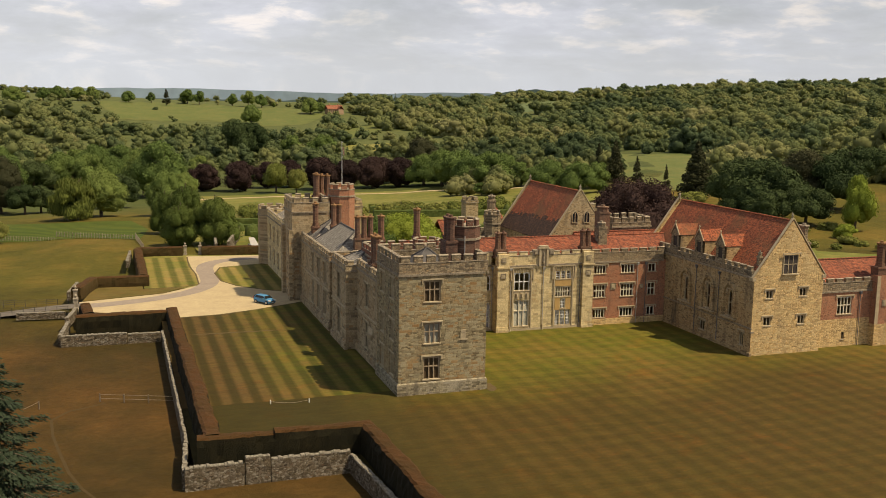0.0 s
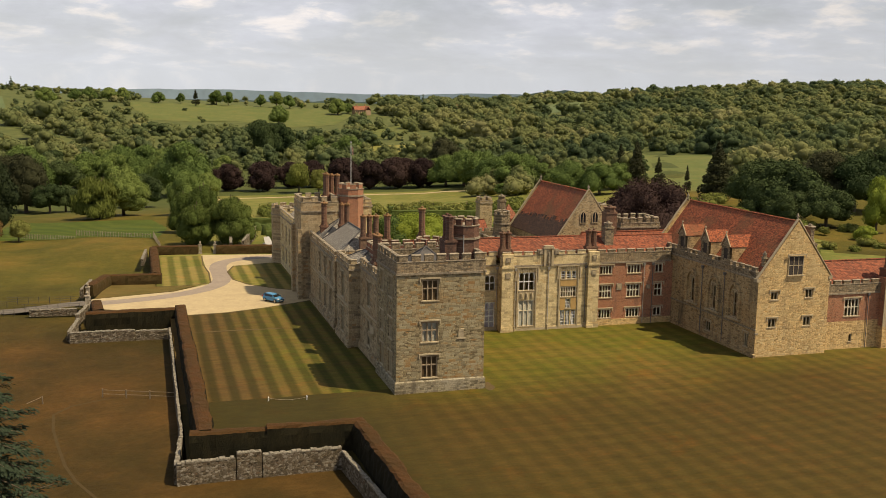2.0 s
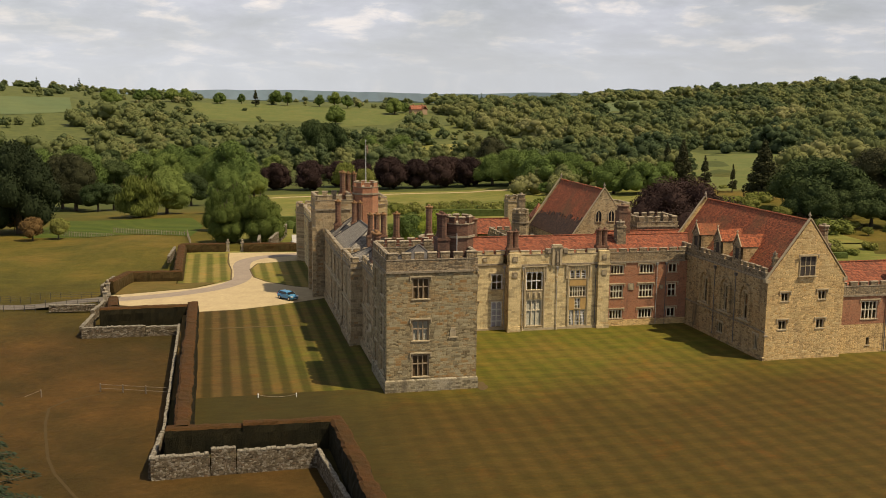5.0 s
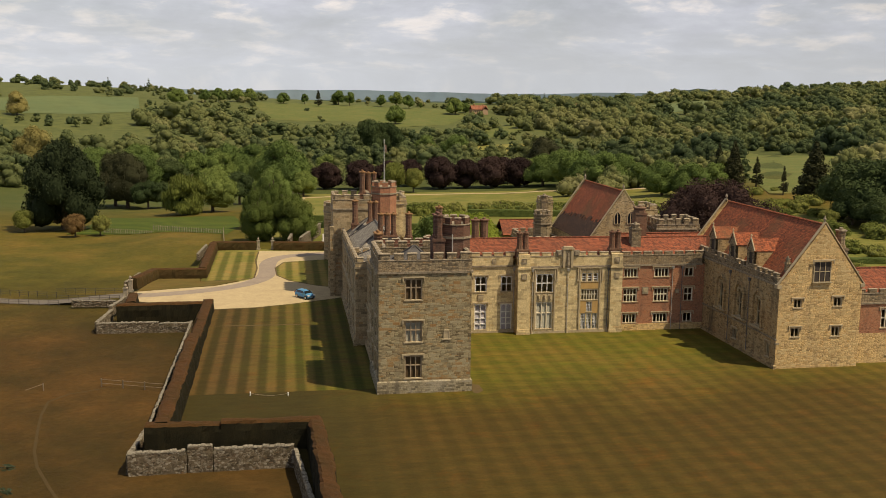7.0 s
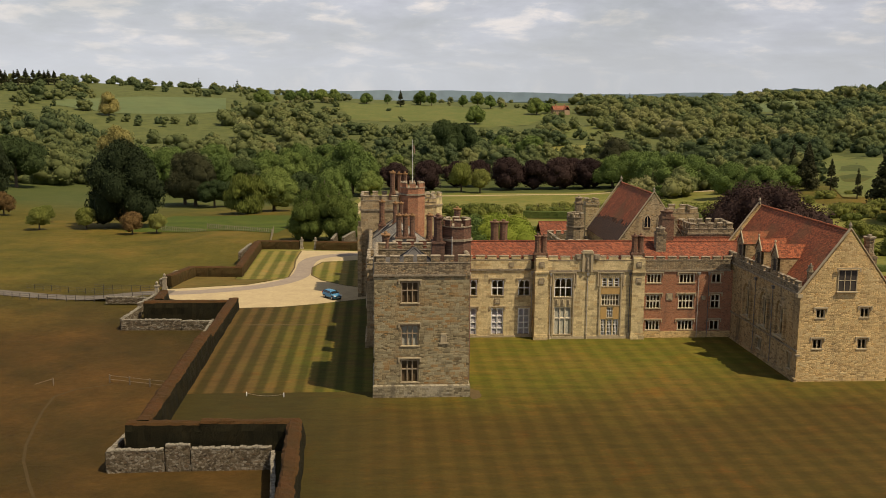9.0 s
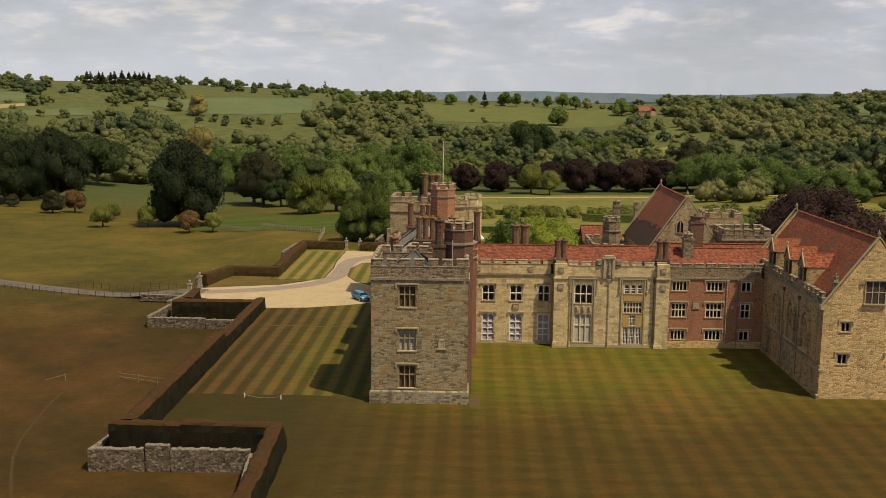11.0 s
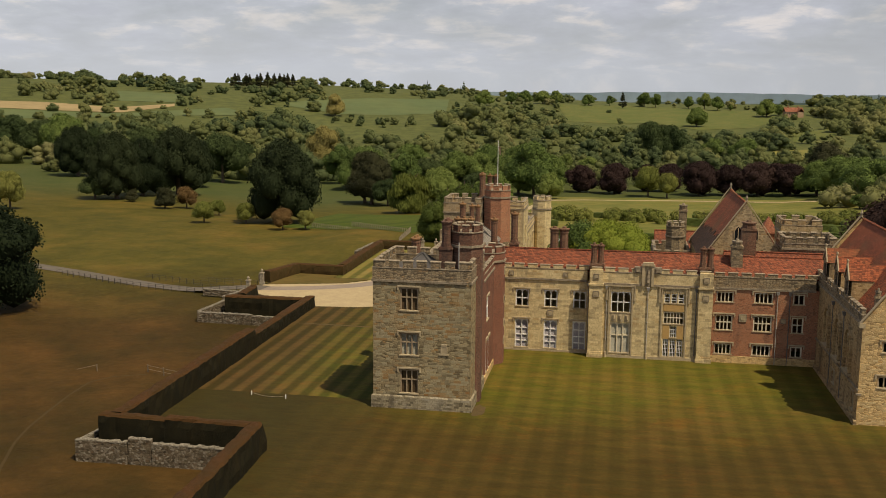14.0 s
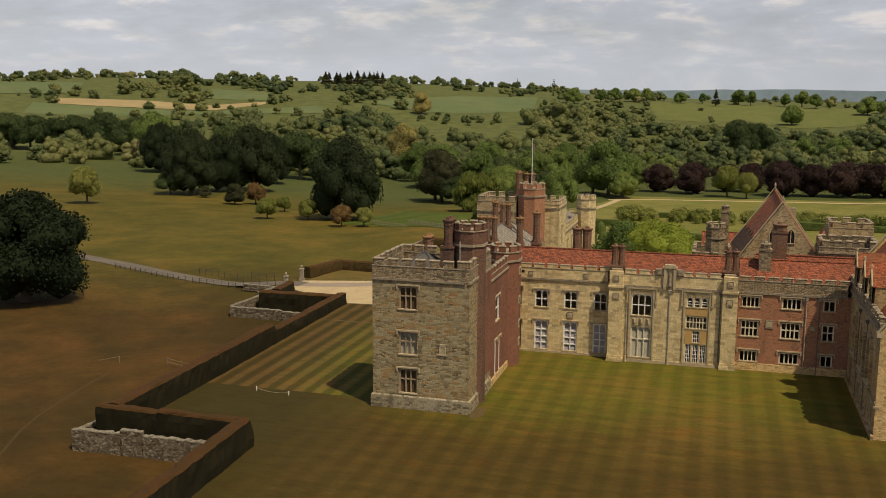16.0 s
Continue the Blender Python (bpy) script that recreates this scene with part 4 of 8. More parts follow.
def ground_sheet():
    s = Shape()
    radii = [0, 40, *range(80, 215, 15), *range(215, 640, 20), *range(640, 1340, 35), *range(1340, 2000, 60), 2000, 2200, 2500, 3000, 3600, 4300, 4850]
    steps = 360
    for r in radii[1:]:
        for k in range(steps):
            a = 2 * math.pi * k / steps
            x, y = r * math.sin(a), -110 + r * math.cos(a)
            under = x < 131 and y < 112
            s.v.append((x, y, -1.5 if under else land(x, y)))
    s.v.append((0, -110, -1.5))
    mid = len(s.v) - 1
    for k in range(steps):
        s.f.append((mid, (k + 1) % steps, k))
    for i in range(len(radii) - 2):
        for k in range(steps):
            a, b = i * steps + k, i * steps + (k + 1) % steps
            s.f.append((a, b, b + steps, a + steps))
    me = s.mesh("ground", M_GROUND)
    for p in me.polygons:
        p.use_smooth = True
    ob = tagged(new("ground", me), "dry park grass and rolling green fields to the horizon", "ground", kind="structure")
    return ob


ground_sheet()


def sheet(name, pts, z, mat, label, category):
    s = Shape().prism(pts, -1.7, z)
    return setting(name, s, mat, label, category)


def draped(name, pts, lift, mat, label, category, size=14.0):
    """A patch that lies over the slope of the land."""
    bm = bmesh.new()
    bm.faces.new([bm.verts.new((x, y, 0)) for x, y in pts])
    bmesh.ops.triangulate(bm, faces=bm.faces[:])
    for _ in range(6):
        long_edges = [e for e in bm.edges if e.calc_length() > size]
        if not long_edges:
            break
        bmesh.ops.subdivide_edges(bm, edges=long_edges, cuts=1)
        bmesh.ops.triangulate(bm, faces=[f for f in bm.faces if len(f.verts) > 3])
    for v in bm.verts:
        v.co.z = land(v.co.x, v.co.y) + lift
    me = bpy.data.meshes.new(name)
    bmesh.ops.recalc_face_normals(bm, faces=bm.faces[:])
    bm.to_mesh(me)
    bm.free()
    me.materials.append(mat)
    me.polygons.foreach_set("use_smooth", np.ones(len(me.polygons), bool))
    return tagged(new(name, me), label, category, kind="structure")


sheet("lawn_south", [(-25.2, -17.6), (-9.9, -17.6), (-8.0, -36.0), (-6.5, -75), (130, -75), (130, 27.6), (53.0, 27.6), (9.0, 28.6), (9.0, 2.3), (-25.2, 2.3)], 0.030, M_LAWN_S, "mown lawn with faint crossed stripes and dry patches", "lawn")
sheet("lawn_west", [(-25.2, 2.3), (0.5, 2.3), (0.5, 58), (-4.5, 55.3), (-10, 52.6), (-16, 50.4), (-25.2, 49.5)], 0.034, M_LAWN_W, "striped lawn with brown dry patches beside the house", "lawn")
sheet("gravel_court", [(-38, 58.6), (-30, 54), (-24.2, 49.3), (0.6, 49.3), (0.6, 108.5), (-17, 110.5), (-17, 76.5), (-24, 70), (-38, 66)], 0.018, M_GRAVEL, "pale gravel forecourt in front of the house", "gravel")
sheet("lawn_court", [(-2.0, 97.6), (-11.4, 95.0), (-13.2, 88.0), (-12.8, 79.5), (-10.4, 73.8), (-5.5, 68.5), (-1.6, 66.0), (0.5, 66.0), (0.5, 97.6)], 0.04, M_LAWN_N, "small striped lawn with curved edges in the gravel", "lawn")
sheet("lawn_northwest", [(-27, 109.5), (-27, 75), (-19.6, 75.2), (-16.9, 77.2), (-16.6, 88), (-17.2, 98), (-16.8, 109.5)], 0.04, M_LAWN_N, "striped lawn inside clipped hedges beside the drive", "lawn")


def edging(name, pts, z, width=0.3):
    """A narrow strip of bare earth along a cut lawn edge."""
    s = Shape()
    for (xa, ya), (xb, yb) in zip(pts, pts[1:]):
        d = Vector((xb - xa, yb - ya, 0)).normalized()
        n = Vector((d.y, -d.x, 0)) * width
        s.quad((xa, ya, z), (xb, yb, z), (xb - n.x, yb - n.y, z), (xa - n.x, ya - n.y, z))
    return setting(name, s, M_SOIL, "narrow brown earth edge of the lawn", "edging")


sheet("garden_ground", [(0.3, 27.0), (160, 27.0), (160, 100), (140, 100), (-14, 113), (-26.6, 112), (-26.6, 74.5), (-17, 74.5), (0.3, 60)], 0.006, M_GARDEN, "rough grass round the courts and behind the house", "ground")
sheet("verge", [(-24, 70.4), (-19.8, 75.0), (-27.2, 75.0), (-27.2, 79.2), (-35.6, 78.6), (-37.6, 66.4)], 0.024, M_VERGE, "dry brown grass verge between hedge and drive", "ground")
edging("lawn_edge", [(-2.0, 97.6), (-11.4, 95.0), (-13.2, 88.0), (-12.8, 79.5), (-10.4, 73.8), (-5.5, 68.5), (-1.6, 66.0), (0.5, 66.0)], 0.044)
edging("lawn_edge_2", [(0.5, 58), (-4.5, 55.3), (-10, 52.6), (-16, 50.4), (-24.2, 49.5)], 0.038)
edging("lawn_edge_3", [(-27, 75), (-19.6, 75.2), (-16.9, 77.2), (-16.6, 88), (-17.2, 98), (-16.8, 109.5)], 0.044)
line = [(-44, 61.8), (-38, 62.3), (-32, 63.4), (-26, 65.6), (-20.5, 69.0), (-16.8, 73.5), (-14.9, 79.0), (-14.6, 86.0), (-14.6, 93.0), (-13.4, 99.0), (-10.0, 103.0), (-5.0, 105.0), (0.4, 105.6), (6.0, 106.0)]
run = []
for k in range(1, len(line) - 2):
    p0, p1, p2, p3 = (Vector(p) for p in line[k - 1:k + 3])
    for step in range(8):
        t = step / 8
        run.append(0.5 * (2 * p1 + (p2 - p0) * t + (2 * p0 - 5 * p1 + 4 * p2 - p3) * t * t + (3 * p1 - p0 - 3 * p2 + p3) * t ** 3))
s = Shape()
for a, b, c in zip(run, run[1:], run[2:]):
    n0, n1 = (b - a).normalized(), (c - b).normalized()
    n0, n1 = Vector((-n0.y, n0.x)) * 1.75, Vector((-n1.y, n1.x)) * 1.75
    s.quad((*(a - n0), 0.029), (*(b - n1), 0.029), (*(b + n1), 0.029), (*(a + n0), 0.029))
setting("driveway", s, M_DRIVE, "worn grey drive curving over the gravel", "drive")
road = Shape()
way = [(-36.5, 62.6), (-44, 63.6), (-52, 65.0), (-61, 67.5), (-72, 72), (-84, 77.5), (-100, 84), (-130, 93), (-180, 104), (-260, 112)]
for (xa, ya), (xb, yb) in zip(way, way[1:]):
    d = Vector((xb - xa, yb - ya, 0)).normalized()
    n = Vector((-d.y, d.x, 0)) * 1.9
    for k in range(6):
        p, q = [(xa + (xb - xa) * e / 6, ya + (yb - ya) * e / 6) for e in (k, k + 1)]
        road.quad(*[(x, y, land(x, y) + 0.09) for x, y in ((p[0] + n.x, p[1] + n.y), (q[0] + n.x, q[1] + n.y), (q[0] - n.x, q[1] - n.y), (p[0] - n.x, p[1] - n.y))])
setting("road", road, M_ROAD, "narrow grey park drive crossing the dry grass", "road")
draped("far_lawn", [(-70, 162), (-45, 156), (-26, 143), (-23, 170), (-27, 205), (-68, 218)], 0.06, M_LAWN_F, "bright striped lawn beyond the park fence", "lawn", 8.0)
draped("garden_lawn", [(-14, 118), (140, 98), (150, 262), (120, 332), (-4, 336), (-16, 240)], 0.06, M_GARDEN, "walled garden grass behind the house", "lawn", 8.0)
path = Shape()


def strip(way, half, lift):
    """A draped strip of ground along a line."""
    for (xa, ya), (xb, yb) in zip(way, way[1:]):
        d = Vector((xb - xa, yb - ya, 0))
        n = Vector((-d.y, d.x, 0)).normalized() * half
        count = max(1, int(d.length / 8))
        for k in range(count):
            p, q = (xa + d.x * k / count, ya + d.y * k / count), (xa + d.x * (k + 1) / count, ya + d.y * (k + 1) / count)
            path.quad(*[(x, y, land(x, y) + lift) for x, y in ((p[0] - n.x, p[1] - n.y), (q[0] - n.x, q[1] - n.y), (q[0] + n.x, q[1] + n.y), (p[0] + n.x, p[1] + n.y))])


strip([(-8, 312), (12, 319), (40, 320), (75, 322), (105, 318), (130, 292), (160, 262)], 2.4, 0.14)
strip([(-10.5, 112), (-8, 150), (-7, 200), (-6.5, 250), (-4, 314)], 1.5, 0.16)
setting("garden_path", path, M_GRAVEL, "pale gravel garden walk", "path")


def ragged(name, cx, cy, rx, ry, z, mat, label, seed, n=26, turn=0.0):
    """A flat patch with an uneven rim."""
    pts = []
    for k in range(n):
        a = 2 * math.pi * k / n
        f = 1 + 0.38 * noise.noise((2.2 * math.cos(a) + seed, 2.2 * math.sin(a), 0.4))
        u, v = rx * f * math.cos(a), ry * f * math.sin(a)
        pts.append((cx + u * math.cos(turn) - v * math.sin(turn), cy + u * math.sin(turn) + v * math.cos(turn)))
    return setting(name, Shape().prism(pts, -0.05, z), mat, label, "ground patch")


ragged("worn_patch", 12.0, 0.9, 0.9, 2.0, 0.036, M_SOIL, "trodden bare earth at the tower's foot", 2)
ragged("dry_strip", -14.5, 37.3, 8.0, 0.28, 0.040, M_SOIL, "narrow dry strip across the striped lawn", 5, 60, -0.02)
track = Shape()
way = [(-33.6, 11.6), (-37.6, 9.6), (-39.4, 6.8), (-39.0, 1.4), (-38.1, -4.0), (-36.9, -10.4), (-35.6, -14.8), (-33.0, -20.8), (-31.0, -25.0), (-27.0, -31.0)]
for (xa, ya), (xb, yb) in zip(way, way[1:]):
    d = Vector((xb - xa, yb - ya, 0)).normalized()
    n = Vector((-d.y, d.x, 0)) * 0.16
    track.quad((xa + n.x, ya + n.y, -1.48), (xa - n.x, ya - n.y, -1.48), (xb - n.x, yb - n.y, -1.48), (xb + n.x, yb + n.y, -1.48))
setting("worn_track", track, M_TRACK, "trodden earth track in the grass", "track")



FIELDS = {
    "field_1": (((-322, 903), (-260, 997), (-176, 1054), (-156, 921), (-204, 871), (-252, 847), (-310, 864)), "crop", "blue-green crop field on the far slope"),
    "field_2": (((-593, 724), (-518, 753), (-445, 757), (-411, 811), (-403, 794), (-424, 730), (-463, 715), (-568, 690)), "stubble", "pale tan strip of cut stubble on the far slope"),
    "field_3": (((-589, 684), (-458, 709), (-420, 724), (-357, 814), (-319, 779), (-481, 652), (-551, 622)), "crop", "green crop field below the stubble"),
    "field_4": (((-758, 807), (-660, 861), (-600, 764), (-669, 704)), "crop", "green crop field under the ridge"),
    "field_5": (((-510, 880), (-443, 890), (-415, 819), (-466, 801)), "crop", "green crop field under the ridge"),
    "field_6": (((-51, 1080), (-11, 1090), (55, 1095), (98, 1060), (190, 996), (190, 940), (150, 850), (97, 830), (62, 890), (16, 880), (-25, 895)), "pasture", "pale grazed pasture on the rounded hill"),
    "field_7": (((140, 664), (200, 672), (192, 620), (165, 596), (134, 590)), "hay", "small yellow hay meadow between hedges"),
    "field_8": (((176, 800), (218, 836), (206, 770), (164, 722)), "pasture", "small sloping pasture between hedges"),
    "field_9": (((284, 503), (256, 404), (302, 370), (235, 273), (182, 205), (159, 209), (180, 265), (230, 382)), "pasture", "broad level pasture behind the garden trees"),
    "field_10": (((448, 549), (540, 538), (496, 487), (399, 466)), "crop", "narrow green field under the wooded hill"),
    "field_11": (((446, 1072), (554, 1150), (544, 1030), (421, 950)), "crop", "bright green hill field below the woods"),
}
for name, (pts, crop, text) in FIELDS.items():
    draped(name, pts, 0.3, {"crop": M_CROP, "stubble": M_STUBBLE, "pasture": M_PASTURE, "hay": M_HAY}[crop], text, "field", 30.0)
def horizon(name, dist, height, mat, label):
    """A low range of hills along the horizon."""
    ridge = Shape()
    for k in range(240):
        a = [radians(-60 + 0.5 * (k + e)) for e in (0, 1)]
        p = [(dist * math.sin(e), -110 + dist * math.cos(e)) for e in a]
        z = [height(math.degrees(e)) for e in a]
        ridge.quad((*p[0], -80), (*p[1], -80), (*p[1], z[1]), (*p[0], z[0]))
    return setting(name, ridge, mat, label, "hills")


horizon("backdrop", 4600, lambda a: 50 + 10 * noise.noise((a * 0.11, 0.3, 0)) + 4 * noise.noise((a * 0.9, 1.3, 0)), M_FARHILL, "pale hills on the horizon, tinted blue for haze")
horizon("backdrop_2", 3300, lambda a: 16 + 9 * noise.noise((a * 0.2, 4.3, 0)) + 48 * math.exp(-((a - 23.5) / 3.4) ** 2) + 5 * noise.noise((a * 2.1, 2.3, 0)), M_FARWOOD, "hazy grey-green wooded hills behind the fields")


# ---- the house ----
tower = thing("corner_tower", "square weathered sandstone corner tower with battlements", "tower")
tp = [(0, 0), (11.2, 0), (11.2, 10.2), (0, 10.2)]
floors = ((1.88, 4.62), (6.35, 8.85), (11.5, 14.05))
holes = {0: [], 3: []}
for k, (za, zb) in enumerate(floors):
    holes[0] += glazed(tower, tp, 0, [(3.13, za, 5.23, zb)], lights=3, rows=(0.57,), bar=0.13, mat=M_TOWERMULLION, back=M_BLIND if k == 1 else M_CURTAIN, deep=0.30, label="three-light stone-mullioned window")
    holes[3] += glazed(tower, tp, 3, [(1.9, za, 3.6, zb), (6.2, za, 8.1, zb)], lights=3, rows=(0.57,), bar=0.12, back=M_BLIND, deep=0.30, label="three-light stone-mullioned window")
tower_wall = walls(tower, tp, 0, 14.85, M_TOWER, holes, "coursed sandstone wall patched with orange stones")
pl = Shape().prism([(-0.2, -0.2), (11.4, -0.2), (11.4, 10.12), (-0.2, 10.12)], -0.1, 1.4, -0.0, False)
pl.prism([(-0.2, -0.2), (11.4, -0.2), (11.4, 10.12), (-0.2, 10.12)], 1.4, 1.58, -0.028, False)
part("plinth", pl, M_PLINTH, tower, "pale lichened stone plinth")
parapet(tower, tp, 14.85, 16.25, 17.15, M_GREYPAR, M_COPING, 1.72, 0.68)
part("flat_roof", Shape().box(0.5, 0.5, 15.0, 10.7, 9.7, 15.35), M_LEAD, tower, "dark lead roof flat")
hipped_roof(tower, 2.4, 7.2, 1.9, 6.9, 15.35, 17.35, 2.3, M_LEAD, "low pyramid roof of dark lead", "x")
part("rainwater_pipe", Shape().tube((9.3, 3.0, 15.4), (9.3, 3.0, 18.9), 0.06, 0.06, 8), M_PALEPIPE, tower)
part("brick_face", Shape().box(11.18, 3.7, 2.4, 11.27, 10.2, 14.6), M_BRICK_OLD, tower, "red brick side of the tower")
octagon_tower(tower, 10.0, 4.9, 1.85, 0, 18.4, 20.0, 20.9, M_TURRET, M_TURRET, "octagonal dark brick stair turret")
chimney(tower, 7.7, 4.4, 15.0, 21.2, 2, "y", 0.5, (1.5, 2.3), 18.3, step=1.1, mat=M_TURRET, cap=M_TURRET, label="large dark brick chimney stack")
pm = edge_frame((0, 0), (11.2, 0)) @ Matrix.Translation((8.2, 0, 6.5))
pq = Shape().box(-0.55, -0.12, 0, 0.55, 0.02, 0.16).box(-0.38, -0.1, 0.16, -0.26, 0.02, 1.0).box(0.26, -0.1, 0.16, 0.38, 0.02, 1.0)
pq.box(-0.26, -0.05, 0.16, 0.26, 0.02, 1.05).box(-0.3, -0.1, 1.05, 0.3, 0.02, 1.3)
part("niche", Shape().add(pq, pm), M_DRESS, tower, "small carved stone niche")

# brick range behind the tower
brick_link = thing("brick_link_range", "red brick link range with a battlemented turret", "house wing")
bp = [(2.6, 10.2), (11.2, 10.2), (11.2, 28.5), (2.6, 28.5)]
hl = {1: glazed(brick_link, bp, 1, [(2.6, 1.0, 3.5, 5.2), (4.8, 1.0, 5.7, 5.2), (2.8, 7.6, 5.0, 10.6)], lights=1, rows=(0.5,), mat=M_WHITE, bar=0.09, hood=True, label="white-framed window in brick")}
walls(brick_link, bp, 0, 13.2, M_BRICK_OLD, hl, "dark red brick wall")
part("stone_base", Shape().box(11.15, 10.3, -0.1, 11.32, 24, 0.9), M_YELLOW, brick_link, "rough yellow stone base")
parapet(brick_link, bp, 13.2, 13.9, 14.7, M_BRICK_OLD, M_COPING, 1.7, 0.6, label="brick battlements")
part("flat_roof", Shape().box(2.9, 10.5, 13.05, 10.9, 28.2, 13.3), M_LEAD, brick_link, "grey lead flat roof")
octagon_tower(brick_link, 10.4, 21.8, 2.1, 0, 13.9, 15.0, 15.9, M_BRICK_OLD, M_BRICK_OLD, "octagonal brick turret with slit windows")
for k, z in enumerate((2.6, 5.0, 8.2, 12.0)):
    wm = Matrix.Translation((10.4 + 2.1 * 0.924 + 0.03, 21.8, z)) @ Matrix.Rotation(radians(90), 4, "Z")
    sl = Shape().box(-0.5, -0.06, 0, 0.5, 0.1, 1.0)
    f1 = part("slit_window", Shape().add(sl, wm), M_DRESS, brick_link, "small stone slit window")
    # The turret is solid here: a near-black block stands for the opening's shade.
    part("opening", Shape().add(Shape().box(-0.22, -0.075, 0.18, 0.22, -0.02, 0.82), wm), M_DARKIN, f1)
chimney(brick_link, 8.6, 40.2, 11.5, 17.0, 1, "x", 0.5, (1.2, 1.2), 13.2, label="single brick chimney with ochre cap")
chimney(brick_link, 12.4, 33.2, 12.0, 18.8, 1, "x", 0.5, (1.2, 1.2), 14.6, label="tall single brick chimney with ochre cap")

# western front, seen along its length
west = thing("west_range", "long weathered stone west front with stepped bays", "house wing")
wa = [(0.5, 10.2), (2.6, 10.2), (2.6, 23.2), (0.5, 23.2)]
ha = {3: glazed(west, wa, 3, [(4.6, 7.2, 6.6, 10.6), (4.6, 1.6, 6.6, 5.2)], lights=2, rows=(0.55,), bar=0.12, back=M_CURTAIN, deep=0.34, label="mullioned window in shade")}
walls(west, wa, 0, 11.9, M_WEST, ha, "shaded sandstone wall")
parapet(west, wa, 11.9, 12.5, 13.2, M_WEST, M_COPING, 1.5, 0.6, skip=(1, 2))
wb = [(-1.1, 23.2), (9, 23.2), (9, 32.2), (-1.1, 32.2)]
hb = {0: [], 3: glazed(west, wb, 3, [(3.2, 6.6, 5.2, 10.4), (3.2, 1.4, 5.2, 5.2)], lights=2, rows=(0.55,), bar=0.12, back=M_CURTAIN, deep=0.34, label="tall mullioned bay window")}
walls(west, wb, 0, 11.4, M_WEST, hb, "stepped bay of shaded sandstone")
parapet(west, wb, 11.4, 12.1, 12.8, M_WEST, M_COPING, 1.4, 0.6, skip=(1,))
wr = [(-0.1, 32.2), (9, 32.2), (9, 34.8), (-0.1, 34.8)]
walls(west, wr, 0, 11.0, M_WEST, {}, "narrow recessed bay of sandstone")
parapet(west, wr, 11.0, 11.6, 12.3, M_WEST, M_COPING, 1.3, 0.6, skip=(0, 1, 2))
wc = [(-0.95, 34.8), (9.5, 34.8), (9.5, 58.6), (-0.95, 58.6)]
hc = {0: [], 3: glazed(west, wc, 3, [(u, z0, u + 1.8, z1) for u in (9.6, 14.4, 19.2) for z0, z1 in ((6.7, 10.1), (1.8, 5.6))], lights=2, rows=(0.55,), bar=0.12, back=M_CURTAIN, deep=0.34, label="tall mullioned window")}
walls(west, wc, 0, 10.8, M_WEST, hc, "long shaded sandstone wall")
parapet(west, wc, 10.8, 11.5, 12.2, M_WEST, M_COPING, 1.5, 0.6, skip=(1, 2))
for x, y0, y1, z in ((0.5, 10.4, 23.1, 6.0), (-1.1, 23.1, 32.3, 5.9), (-0.95, 34.7, 58.5, 6.1)):
    part("string_course", Shape().box(x - 0.16, y0, z, x + 0.2, y1, z + 0.24), M_DRESS, west)
    part("plinth", Shape().box(x - 0.14, y0 - 0.1, 0.9, x + 0.2, y1, 1.25), M_WEST, west, "moulded upper plinth")
    part("plinth", Shape().box(x - 0.28, y0 - 0.22, -0.1, x + 0.2, y1, 0.9), M_WEST, west, "battered stone plinth")
part("oriel_corbel", Shape().box(0.3, 13.6, 4.2, 0.6, 16.0, 5.0).ngon(0.5, 14.8, 3.4, 4.2, 0.5, 8, grow=0.6), M_DRESS, west, "carved stone corbel in the shaded wall")
hipped_roof(west, -0.5, 8.4, 35.4, 51.5, 11.4, 14.9, 3.2, M_SLATE, "grey slate hipped roof with pale lead ridges")
hipped_roof(west, -0.4, 7.6, 51.8, 58.3, 11.4, 14.6, 3.0, M_SLATE, "grey slate hipped roof")
hipped_roof(west, -0.6, 6.5, 23.8, 31.8, 11.6, 13.6, 3.4, M_SLATE, "grey slate and lead hipped roof")
part("skylight", Shape().box(4.2, 35.2, 12.2, 6.0, 37.0, 13.9), M_LEAD, west, "pale lead roof lantern")
chimney(west, 1.5, 16.7, 11.6, 17.3, 2, "y", 0.5, (1.35, 2.0), 13.6, step=1.05, label="stout paired brick chimney")
chimney(west, 4.7, 35.8, 12.0, 17.5, 3, "x", 0.42, (3.1, 1.1), 14.2, step=1.02, label="row of three brick flues with ochre caps")
chimney(west, 3.9, 51.8, 12.0, 17.6, 2, "x", 0.4, (2.0, 1.1), 14.2, step=0.95, label="paired brick flues")
chimney(west, 1.2, 56.2, 12.0, 17.4, 1, "x", 0.5, (1.3, 1.3), 13.4, label="brick chimney with stone base")
we = [(-2.5, 58.6), (4.2, 58.6), (4.2, 66.4), (-2.5, 66.4)]
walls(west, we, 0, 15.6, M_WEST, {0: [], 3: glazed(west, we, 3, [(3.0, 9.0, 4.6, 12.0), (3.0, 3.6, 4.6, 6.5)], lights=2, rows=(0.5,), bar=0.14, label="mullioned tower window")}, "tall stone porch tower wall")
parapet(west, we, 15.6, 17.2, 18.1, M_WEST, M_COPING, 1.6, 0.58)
part("flat_roof", Shape().box(-2.1, 59, 15.3, 3.8, 66, 15.7), M_LEAD, west)
part("buttress", Shape().box(-3.1, 58.2, -0.1, -2.3, 59.6, 12.5).box(-3.1, 65.4, -0.1, -2.3, 66.8, 12.5), M_WEST, west, "stepped corner buttresses")
wf = [(-1.2, 66.4), (10.6, 66.4), (10.6, 96.0), (-1.2, 96.0)]
